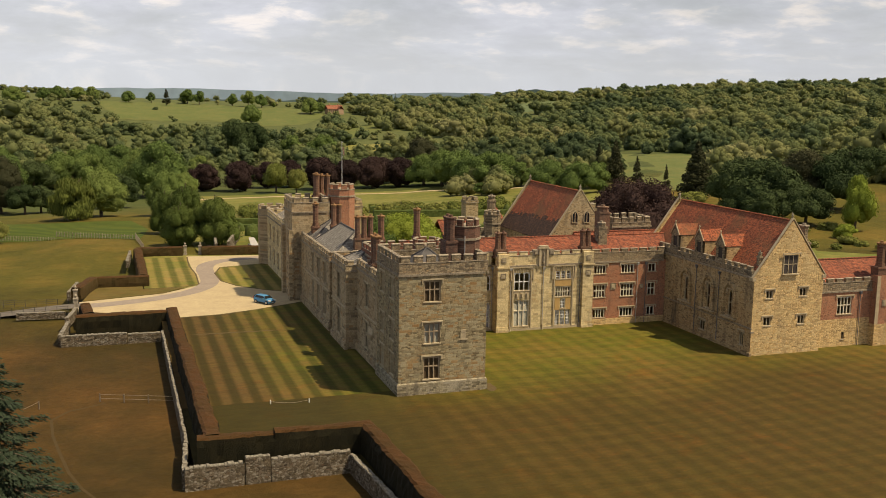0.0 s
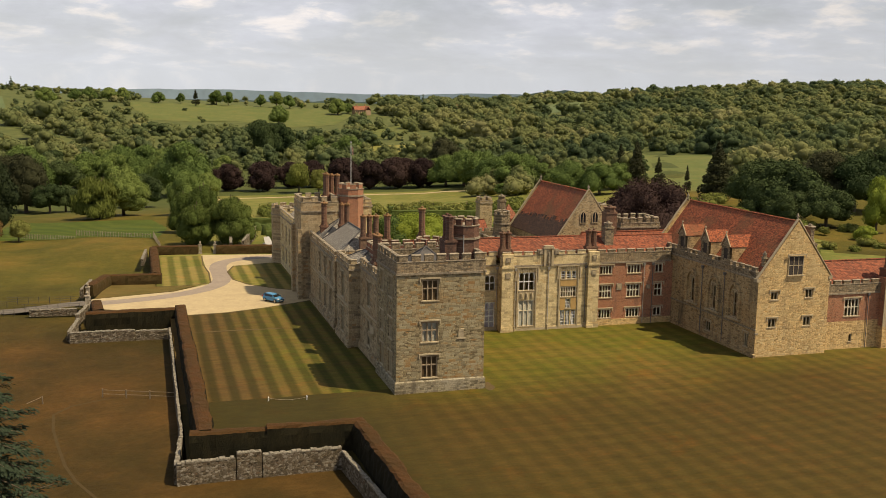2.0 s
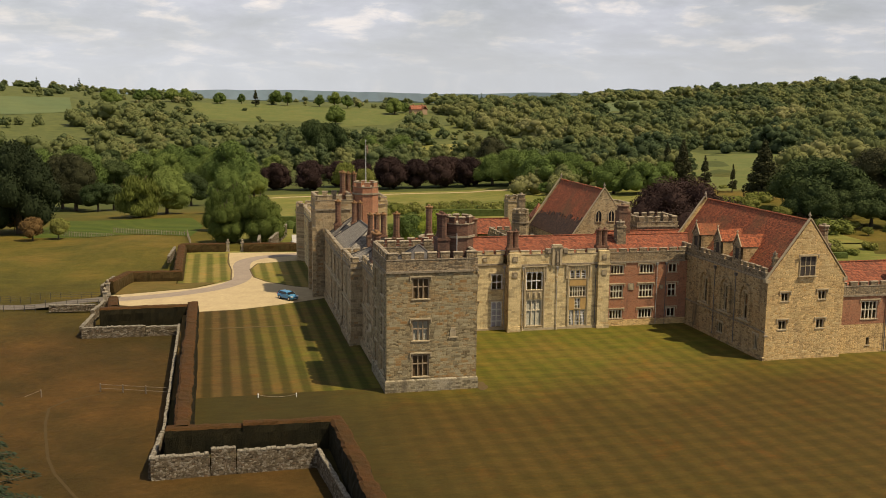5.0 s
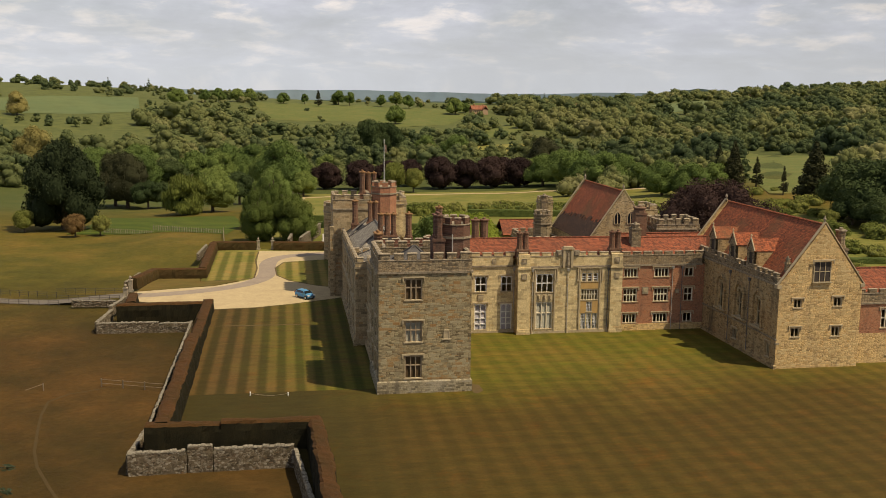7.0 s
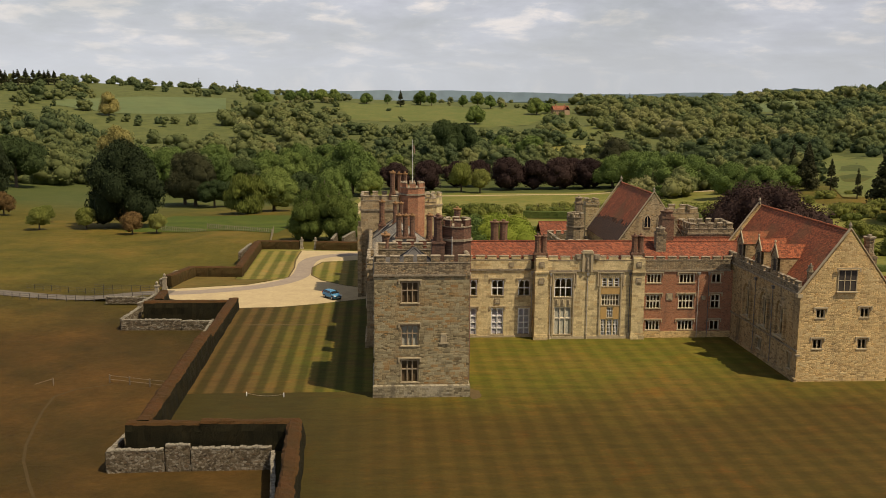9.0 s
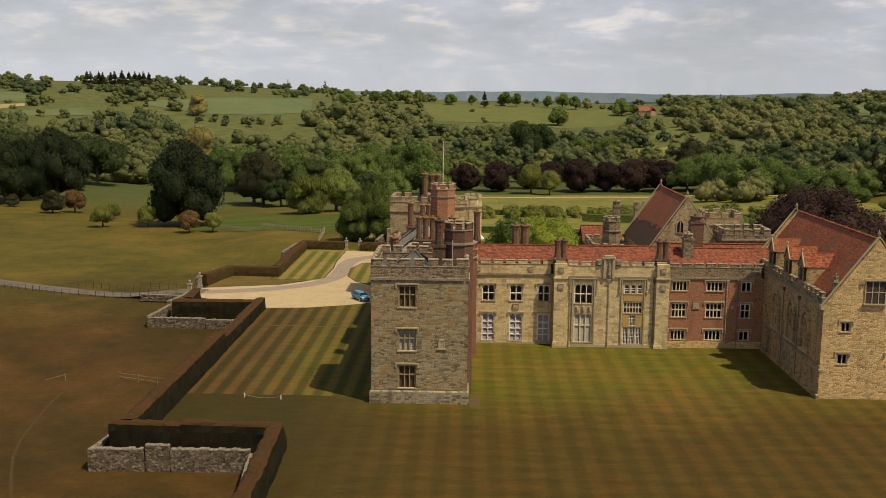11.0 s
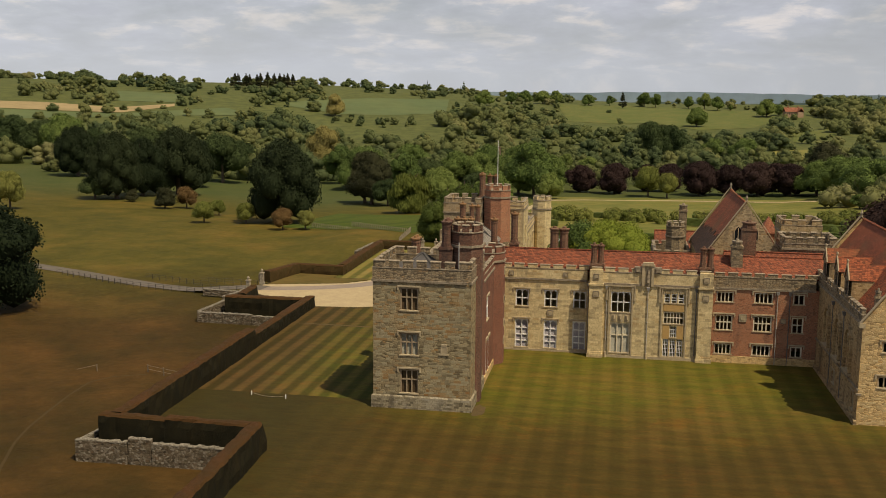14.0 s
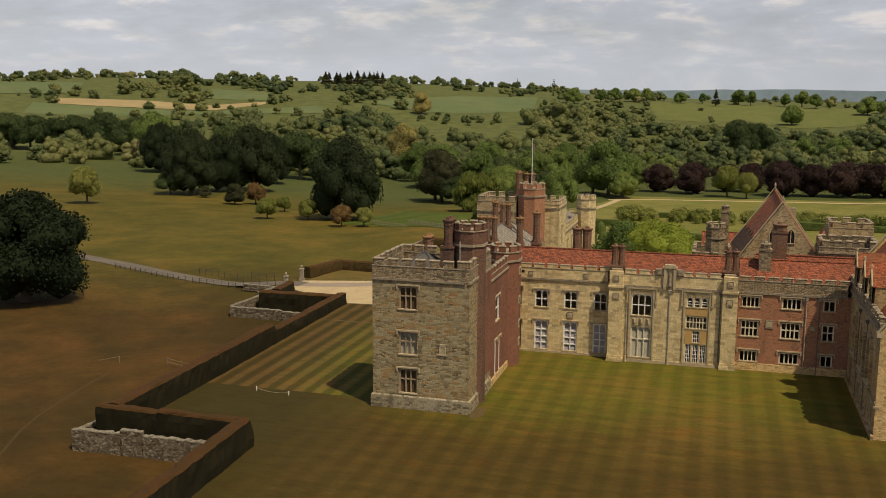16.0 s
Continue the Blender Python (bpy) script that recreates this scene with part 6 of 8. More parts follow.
def lancet_pair(parent, x, y, z, w, h, label):
    """A two-light window with pointed heads, set in a moulded arch on a wall that faces south."""
    def arch(half, top, cx, base, spring):
        pts = [(cx - half, base), (cx + half, base), (cx + half, spring)]
        for k in range(1, 6):
            a = math.pi / 3 * k / 6
            pts.append((cx - half + 2 * half * math.cos(a), spring + (top - spring) * math.sin(a) / math.sin(math.pi / 3)))
        pts.append((cx, top))
        for k in range(5, 0, -1):
            a = math.pi / 3 * k / 6
            pts.append((cx + half - 2 * half * math.cos(a), spring + (top - spring) * math.sin(a) / math.sin(math.pi / 3)))
        return pts + [(cx - half, spring)]

    outer, inner = arch(w / 2 + 0.11, z + h + 0.16, x, z - 0.08, z + h * 0.55), arch(w / 2, z + h, x, z, z + h * 0.55)
    ring_shape = Shape()
    for k in range(len(outer)):
        j = (k + 1) % len(outer)
        o0, o1, i0, i1 = outer[k], outer[j], inner[k], inner[j]
        ring_shape.quad((*o0[:1], y - 0.14, o0[1]), (o1[0], y - 0.14, o1[1]), (i1[0], y - 0.14, i1[1]), (i0[0], y - 0.14, i0[1]))
        ring_shape.quad((i0[0], y - 0.14, i0[1]), (i1[0], y - 0.14, i1[1]), (i1[0], y - 0.02, i1[1]), (i0[0], y - 0.02, i0[1]))
        ring_shape.quad((o0[0], y - 0.14, o0[1]), (o0[0], y, o0[1]), (o1[0], y, o1[1]), (o1[0], y - 0.14, o1[1]))
    ob = part("window", ring_shape, M_DRESS, parent, label)
    part("pane", Shape().quad(*[(u, y - 0.02, v) for u, v in inner]), M_CARGLASS, ob)
    part("mullion", Shape().box(x - 0.055, y - 0.11, z, x + 0.055, y - 0.025, z + h * 0.92), M_DRESS, ob)
    return ob


for x in (44.45, 46.75):
    lancet_pair(hall, x, 43.4, 14.5, 1.0, 1.95, "pointed two-light gable window")
chimney(hall, 44.7, 33.8, 11.0, 18.4, 1, "x", 0.8, (1.9, 1.7), 17.6, mat=M_CHIMNEY, cap=M_CHIMNEY, label="large square brick chimney before the gable")

court = thing("court_buildings", "jumble of stone turrets and roofs round the inner courts", "house wing")
octagon_tower(court, 36.5, 62.4, 1.6, 0, 12.2, 13.9, 14.6, M_GREYPAR, M_GREYPAR, "small battlemented stone stair turret")
chimney(court, 37.9, 66.5, 8.0, 17.0, 1, "x", 0.6, (1.3, 1.3), 16.2, mat=M_GREYPAR, cap=M_COPING, label="tall slim stone stack")
cp1 = [(50.4, 40.6), (57.9, 40.6), (57.9, 46.5), (50.4, 46.5)]
walls(court, cp1, 0, 13.9, M_GREYPAR, {}, "grey rubble block")
parapet(court, cp1, 13.9, 14.6, 15.6, M_GREYPAR, M_COPING, 1.5, 0.58)
cp2 = [(54.2, 66.5), (60.8, 66.5), (60.8, 73.0), (54.2, 73.0)]
walls(court, cp2, 0, 12.8, M_HALL, {}, "square stone tower wall")
parapet(court, cp2, 12.8, 14.0, 15.0, M_HALL, M_COPING, 2.0, 0.55)
cp3 = [(49.0, 111.2), (52.2, 111.2), (52.2, 114.4), (49.0, 114.4)]
walls(court, cp3, 0, 10.6, M_HALL, {}, "far square stone tower wall")
parapet(court, cp3, 10.6, 11.1, 11.9, M_HALL, M_COPING, 1.6, 0.5)
walls(court, [(33, 60), (39, 60), (39, 72), (33, 72)], 0, 8.6, M_GREYPAR, {}, "low stone range wall")
parapet(court, [(33, 60), (39, 60), (39, 72), (33, 72)], 8.6, 9.3, 10.0, M_GREYPAR, M_COPING, 1.7, 0.6)
gable_roof(court, 34.0, 42.0, 84.0, 92.0, 7.0, 9.6, "x", M_TILE, 0.2, "red tile roof of a court range")
walls(court, [(34.3, 84.4), (41.7, 84.4), (41.7, 91.6), (34.3, 91.6)], 0, 7.1, M_HALL, {}, "court range wall")
gable_roof(court, 42.0, 58.0, 36.4, 41.0, 11.6, 13.5, "x", M_TILE, 0.0, "red tile roof behind the brick range")
walls(court, [(42.2, 36.7), (57.8, 36.7), (57.8, 40.7), (42.2, 40.7)], 0, 11.6, M_HALL, {}, "back range wall")
part("pyramid_roof", Shape().ngon(60.1, 121.0, 3.0, 5.5, 2.6, 4, 0.5).ngon(60.1, 121.0, 5.5, 9.0, 3.0, 4, 0.5, grow=-0.96), M_ORANGETILE, court, "orange tiled pyramid roof")
part("pavilion_wall", Shape().ngon(60.1, 121.0, -0.1, 3.0, 2.5, 4, 0.5), M_HALL, court)


# ---- hedges, garden walls and fences ----
def hedge(x0, y0, x1, y1, width, h, mat=None, top=None, label="long clipped yew hedge with rusty-brown top", seed=1, z0=0.0):
    """A clipped hedge along a line: uneven sides and top in small facets, ends closed."""
    mat, top = mat or M_HEDGE_SHADED, top or M_HEDGETOP
    length = math.hypot(x1 - x0, y1 - y0)
    m = edge_frame((x0, y0), (x1, y1), z0)
    n, r = max(2, int(length / 0.6)), random.Random(seed)
    rows = [(0.0, 0.0), (0.02, h * 0.35), (0.05, h * 0.7), (0.10, h * 0.93), (0.24, h), (0.5, h + 0.03), (0.76, h), (0.90, h * 0.93), (0.95, h * 0.7), (0.98, h * 0.35), (1.0, 0.0)]
    sides, tops = Shape(), Shape()
    grid = []
    for i in range(n + 1):
        u = length * i / n
        col = []
        for j, (a, z) in enumerate(rows):
            wob = 0.09 if 0 < j < len(rows) - 1 else 0.03
            jj = noise.noise((u * 0.35 + seed, a * 2.0, z * 0.6)) * 0.16
            col.append((u + r.uniform(-0.05, 0.05), (a - 0.5) * width + r.uniform(-wob, wob) + jj * (1 if a > 0.5 else -1), z + (r.uniform(-0.05, 0.05) + jj * 0.5 if z else -0.1)))
        grid.append(col)
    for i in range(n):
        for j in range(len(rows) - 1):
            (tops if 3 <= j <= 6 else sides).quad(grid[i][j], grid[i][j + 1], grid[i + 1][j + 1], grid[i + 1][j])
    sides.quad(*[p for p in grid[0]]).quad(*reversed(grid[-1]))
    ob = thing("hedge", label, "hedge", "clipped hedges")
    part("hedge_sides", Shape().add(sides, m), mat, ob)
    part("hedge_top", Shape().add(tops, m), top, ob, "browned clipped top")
    return ob


def rubble_wall(x0, y0, x1, y1, h, thick=0.55, label="old rubble stone garden wall with pale coping", z0=0.0, seed=3):
    """A rough stone wall with uneven courses and a coping of separate stones."""
    length, r = math.hypot(x1 - x0, y1 - y0), random.Random(seed)
    m = edge_frame((x0, y0), (x1, y1), z0)
    n = max(1, int(length / 0.45))
    body, ob = Shape(), thing("garden_wall", label, "wall", "garden walls")
    rows = 6
    grid = [[[(length * i / n + (r.uniform(-0.08, 0.08) if 0 < i < n else 0), side * thick / 2 * (1.12 - 0.12 * j / rows) + r.uniform(-0.05, 0.05), -0.15 + (h + 0.15) * j / rows + (r.uniform(-0.03, 0.03) if 0 < j < rows else 0)) for j in range(rows + 1)] for i in range(n + 1)] for side in (-1, 1)]
    for g, flip in zip(grid, (False, True)):
        for i in range(n):
            for j in range(rows):
                q = (g[i][j], g[i + 1][j], g[i + 1][j + 1], g[i][j + 1])
                body.quad(*(reversed(q) if flip else q))
    for i in (0, n):
        body.quad(*grid[0][i], *reversed(grid[1][i]))
    w = part("wall_body", Shape().add(body, m), M_RUBBLE, ob)
    stone = coping_stone()
    u, k = 0.0, 0
    while u < length - 0.2:
        w1 = min(r.uniform(0.25, 0.7), length - u)
        piece("coping_stone", stone, ob, m @ Matrix.Translation((u + w1 / 2, r.uniform(-0.05, 0.05), h - 0.06)) @ Matrix.Rotation(r.uniform(-0.12, 0.12), 4, "Z") @ Matrix.Rotation(r.uniform(-0.06, 0.06), 4, "Y") @ Matrix.Diagonal((w1 * 0.96, thick * r.uniform(0.9, 1.12), r.uniform(0.10, 0.24), 1)))
        u += w1
    return ob


COPE = {}


def coping_stone():
    if not COPE:
        s = Shape().prism([(-0.5, -0.5), (0.5, -0.5), (0.5, 0.5), (-0.5, 0.5)], 0, 0.6).prism([(-0.5, -0.5), (0.5, -0.5), (0.5, 0.5), (-0.5, 0.5)], 0.6, 1.0, -0.16)
        COPE["stone"] = s.mesh("coping_stone", M_WALLCOPE)
    return COPE["stone"]


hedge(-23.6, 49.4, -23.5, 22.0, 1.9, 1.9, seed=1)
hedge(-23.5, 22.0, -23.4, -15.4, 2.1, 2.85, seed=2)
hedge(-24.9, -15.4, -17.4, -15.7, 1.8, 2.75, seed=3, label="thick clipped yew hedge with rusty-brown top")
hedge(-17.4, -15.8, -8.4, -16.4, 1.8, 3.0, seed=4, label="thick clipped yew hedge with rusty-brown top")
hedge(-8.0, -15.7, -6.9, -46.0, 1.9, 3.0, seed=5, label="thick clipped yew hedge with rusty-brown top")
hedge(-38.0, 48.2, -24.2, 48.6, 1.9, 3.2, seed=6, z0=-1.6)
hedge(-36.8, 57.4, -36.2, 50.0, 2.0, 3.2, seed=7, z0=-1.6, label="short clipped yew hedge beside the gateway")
hedge(-38.6, 69.0, -36.0, 79.0, 2.0, 2.0, M_HEDGE_RUST, seed=8, label="clipped hedge with rusty-brown sides beside the drive")
hedge(-36.2, 79.4, -26.0, 78.6, 1.9, 1.9, M_HEDGE_RUST, seed=9, label="clipped hedge with rusty-brown sides beside the drive")
hedge(-27.0, 80.0, -27.2, 113.0, 2.0, 1.9, M_HEDGE_RUST, seed=10, label="clipped hedge with rusty-brown sides beside the drive")
hedge(-27.4, 113.6, -17.6, 112.6, 1.9, 1.9, M_HEDGE_RUST, seed=11, label="clipped hedge with rusty-brown sides beside the drive")
hedge(-13.6, 112.0, -1.0, 110.6, 1.9, 1.9, M_HEDGE_RUST, seed=12, label="clipped hedge with rusty-brown sides beside the drive")
rubble_wall(-26.3, -18.25, -20.7, -18.1, 2.35, z0=-1.6, seed=1)
rubble_wall(-20.6, -18.1, -18.2, -18.05, 2.8, z0=-1.6, seed=2)
rubble_wall(-18.1, -18.05, -10.2, -18.0, 2.4, z0=-1.6, seed=3)
rubble_wall(-10.1, -18.0, -8.2, -36.0, 2.0, 0.45, z0=-1.6, seed=4)
rubble_wall(-26.3, -18.0, -25.6, -9.8, 2.0, 0.45, z0=-1.6, seed=5)
rubble_wall(-25.5, -9.6, -25.5, 39.9, 1.95, 0.32, z0=-1.6, seed=6, label="long low flint garden wall beside the hedge")
rubble_wall(-39.9, 41.0, -30.6, 40.8, 1.75, z0=-1.6, seed=7)
rubble_wall(-30.5, 40.8, -25.7, 40.6, 1.55, z0=-1.6, seed=8)
rubble_wall(-40.0, 41.4, -39.2, 50.0, 1.4, z0=-1.2, seed=9)
rubble_wall(-39.4, 50.2, -38.2, 58.0, 1.4, z0=-0.6, seed=10)
rubble_wall(-39.8, 68.6, -38.6, 78.0, 1.3, seed=11)
rubble_wall(-29.6, 100.0, -28.8, 113.0, 1.3, seed=12)
rubble_wall(-47.5, 60.2, -40.0, 59.6, 0.95, 0.5, z0=-1.1, seed=13, label="low stone edging wall beside the drive")


def gate_pier(x, y):
    ob = thing("gate_pier", "pale stone gate pier with ball finial", "gate pier", "gate piers")
    s = Shape().box(x - 0.32, y - 0.32, -0.1, x + 0.32, y + 0.32, 2.0).box(x - 0.42, y - 0.42, -0.1, x + 0.42, y + 0.42, 0.35)
    part("pier", s, M_PALECOPE, ob)
    part("cap", Shape().box(x - 0.42, y - 0.42, 2.0, x + 0.42, y + 0.42, 2.18).ngon(x, y, 2.18, 2.4, 0.16).ngon(x, y, 2.4, 2.6, 0.2, grow=0.3).ngon(x, y, 2.6, 2.85, 0.26, grow=-0.55), M_PALECOPE, ob)


for x, y in ((-38.3, 59.0), (-38.6, 66.6), (-17.1, 112.6), (-13.9, 112.2)):
    gate_pier(x, y)


def post_fence(pts, h, gap_m, rails, mat, label, thin=0.05, group="fences"):
    """Posts with rails along a line; each post and each rail is a part."""
    ob = thing("fence", label, "fence", group)
    post = Shape().box(-thin, -thin, -0.1, thin, thin, h).mesh("post", mat)
    for (xa, ya), (xb, yb) in zip(pts, pts[1:]):
        length = math.hypot(xb - xa, yb - ya)
        n = max(1, round(length / gap_m))
        m = edge_frame((xa, ya), (xb, yb), land((xa + xb) / 2, (ya + yb) / 2))
        for k in range(n):
            piece("post", post, ob, m @ Matrix.Translation((length * k / n, 0, 0)) @ Matrix.Rotation(rnd.uniform(-0.05, 0.05), 4, "X"))
        for z in rails:
            part("rail", Shape().add(Shape().tube((0, 0, z), (length, 0, z), thin * 0.55, thin * 0.55, 5), m), mat, ob)
    return ob


post_fence([(-60.0, 163.0), (-46, 155.8), (-27, 145.3), (-25.6, 125)], 1.3, 0.75, (0.35, 1.05), M_PALECOPE, "grey weathered chestnut paling fence", 0.07)
post_fence([(-39.6, 60.6), (-50, 61.8), (-64, 65.0), (-86, 74.6)], 1.15, 1.8, (0.4, 0.75, 1.1), M_IRON, "thin black iron estate fence beside the drive", 0.035)
post_fence([(-39.8, 67.4), (-52, 69.0), (-66, 74.0)], 1.15, 1.8, (0.4, 0.75, 1.1), M_IRON, "thin black iron estate fence beside the drive", 0.035)
post_fence([(-34.2, 12.4), (-25.8, 9.2)], 1.1, 2.6, (0.45, 0.95), M_OAK, "old grey wooden post and rail fence", 0.06)
post_fence([(-41.0, 11.4), (-42.5, 9.0)], 1.0, 2.5, (0.9,), M_OAK, "short wooden post and rail", 0.05)


def lawn_barrier(x0, y0, x1, y1):
    ob = thing("rope_barrier", "low white posts with a slack rope on the grass", "barrier", "lawn barriers")
    for x, y in ((x0, y0), (x1, y1)):
        part("post", Shape().ngon(x, y, 0, 0.42, 0.06, 8).ngon(x, y, 0.42, 0.55, 0.085, 8, grow=-0.5), M_WHITE, ob)
    r = Shape()
    last = None
    for k in range(9):
        a = k / 8
        p = (x0 + (x1 - x0) * a, y0 + (y1 - y0) * a, 0.36 - 0.26 * math.sin(math.pi * a))
        if last:
            r.tube(last, p, 0.02, 0.02, 5)
        last = p
    part("rope", r, M_PALECOPE, ob)


lawn_barrier(-15.2, 1.2, -10.75, 0.6)


# ---- trees ----
bmi = bmesh.new()
bmesh.ops.create_icosphere(bmi, subdivisions=2, radius=1.0)
ICO_V = np.array([v.co[:] for v in bmi.verts])
ICO_F = np.array([[v.index for v in f.verts] for f in bmi.faces])
bmi.free()


bmi = bmesh.new()
bmesh.ops.create_icosphere(bmi, subdivisions=1, radius=1.0)
ICO1_V = np.array([v.co[:] for v in bmi.verts])
ICO1_F = np.array([[v.index for v in f.verts] for f in bmi.faces])
bmi.free()


def leaf_cloud(rng, centres, radii, count, size, flat=0.0, low_cut=-0.55, hang=0.0, jitter=0.6):
    """Leaf sprays scattered over lumps: corners of four-sided leaves, mostly facing outwards."""
    want, count = count, count * 3
    pick = rng.choice(len(centres), count, p=radii ** 2 / (radii ** 2).sum())
    d = rng.normal(size=(count, 3))
    d /= np.linalg.norm(d, axis=1)[:, None]
    d[:, 2] = np.where(d[:, 2] < low_cut, -d[:, 2], d[:, 2])
    p = centres[pick] + d * (radii[pick] * rng.uniform(0.74, 1.14, count))[:, None]
    inside = (np.linalg.norm(p[:, None] - centres[None], axis=2) < radii[None] * 0.72).any(1)
    p, d = p[~inside][:want], d[~inside][:want]
    count = len(p)
    nrm = d + rng.normal(scale=jitter, size=(count, 3))
    nrm[:, 2] += flat
    nrm /= np.linalg.norm(nrm, axis=1)[:, None]
    t = np.cross(nrm, rng.normal(size=(count, 3)))
    t[:, 2] -= hang
    t /= np.linalg.norm(t, axis=1)[:, None]
    b = np.cross(nrm, t)
    s = size * rng.uniform(0.6, 1.35, count)[:, None]
    w = s * rng.uniform(0.45, 0.8, count)[:, None]
    if hang:
        s, w = s * 2.2, w * 0.6
    return np.stack([p - t * s, p - b * w + nrm * s * 0.15, p + t * s, p + b * w - nrm * s * 0.1], 1)


def crown_arrays(seed, lumps, spread, tall, count, size, lift=0.0, shape="round", core=0.76, fine=True, swell=1.2, jitter=0.6):
    """Crown of a tree one unit tall overall: lumps of leaf over a leafy core."""
    rng = np.random.default_rng(seed)
    if shape == "round":
        a = rng.uniform(0, 2 * np.pi, lumps)
        h = rng.uniform(0, 1, lumps)
        reach = spread * np.sqrt(np.clip(1 - (2 * h - 0.8) ** 2 * 0.75, 0.05, 1)) * rng.uniform(0.25, 0.78, lumps)
        c = np.stack([np.cos(a) * reach, np.sin(a) * reach, lift + tall * (0.18 + 0.62 * h)], 1)
        r = spread * rng.uniform(0.32, 0.52, lumps) * (1.05 - 0.35 * h) * swell
    elif shape == "cone":
        h = np.sort(rng.uniform(0, 1, lumps) ** 0.8)
        a = np.arange(lumps) * 2.4
        reach = spread * (1 - h) * rng.uniform(0.3, 0.8, lumps)
        c = np.stack([np.cos(a) * reach, np.sin(a) * reach, lift + tall * (0.05 + 0.85 * h)], 1)
        r = spread * (0.10 + 0.28 * (1 - h)) * rng.uniform(0.7, 1.3, lumps)
    else:
        a = rng.uniform(0, 2 * np.pi, lumps)
        h = rng.uniform(0, 1, lumps)
        reach = spread * rng.uniform(0.2, 0.85, lumps)
        c = np.stack([np.cos(a) * reach, np.sin(a) * reach, lift + tall * (0.1 + 0.65 * h)], 1)
        r = spread * rng.uniform(0.22, 0.36, lumps)
    leaves = leaf_cloud(rng, c, r, count, size, hang=4.0 if shape == "wide" else 0.0, jitter=jitter)
    v = leaves.reshape(-1, 3)
    f4 = np.arange(len(v)).reshape(-1, 4)
    cores = []
    iv, jf = (ICO_V, ICO_F) if fine else (ICO1_V, ICO1_F)
    for k in range(len(c)):
        wob = 1 + rng.uniform(-0.16, 0.16, (len(iv), 1))
        cores.append(iv * wob * r[k] * core + c[k])
    cv = np.concatenate(cores)
    cf = np.concatenate([jf + len(v) + k * len(iv) for k in range(len(c))])
    return np.concatenate([v, cv]), f4, cf


def mesh_from(name, v, quads, tris, mat, tint=None):
    me = bpy.data.meshes.new(name)
    loops = np.concatenate([quads.ravel(), tris.ravel()]).astype(np.int32)
    start = np.concatenate([np.arange(len(quads)) * 4, len(quads) * 4 + np.arange(len(tris)) * 3]).astype(np.int32)
    me.vertices.add(len(v))
    me.vertices.foreach_set("co", np.ascontiguousarray(v, dtype=np.float32).ravel())
    me.loops.add(len(loops))
    me.loops.foreach_set("vertex_index", loops)
    me.polygons.add(len(start))
    me.polygons.foreach_set("loop_start", start)
    me.update(calc_edges=True)
    me.validate()
    if tint is not None:
        at = me.attributes.new("tint", "FLOAT", "POINT")
        at.data.foreach_set("value", np.ascontiguousarray(tint, dtype=np.float32))
    me.materials.append(mat)
    me.polygons.foreach_set("use_smooth", np.concatenate([np.zeros(len(quads)), np.ones(len(tris))]).astype(bool))
    return me


def trunk_shape(seed, h, r, fork=0.45, limbs=6, reach=0.5):
    """A tapered trunk with limbs that rise into the crown."""
    g = random.Random(seed)
    s = Shape()
    s.tube((0, 0, -0.15), (0, 0, h * 0.06), r * 1.5, r, 8)
    s.tube((0, 0, h * 0.05), (0.1 * r, 0, h * fork), r, r * 0.75, 8)
    s.tube((0.1 * r, 0, h * fork), (0, 0.2 * r, h * 0.82), r * 0.7, r * 0.2, 6)
    for k in range(limbs):
        a = 2 * math.pi * k / limbs + g.uniform(-0.4, 0.4)
        z = h * g.uniform(fork * 0.75, fork * 1.3)
        d = h * reach * g.uniform(0.3, 0.5)
        s.tube((0, 0, z), (d * math.cos(a), d * math.sin(a), z + h * g.uniform(0.12, 0.28)), r * 0.42, r * 0.12, 5)
    return s


PROTO = {}


def tree_kind(kind):
    """One tree of a kind, one metre tall in its meshes, built once."""
    if kind in PROTO:
        return PROTO[kind]
    name, label, mat, args, tr = KINDS[kind]
    v, q, t = crown_arrays(*args[0], **args[1])
    PROTO[kind] = (name, label, mesh_from("crown", v, q, t, mat), trunk_shape(*tr).mesh("trunk", M_BARK))
    return PROTO[kind]


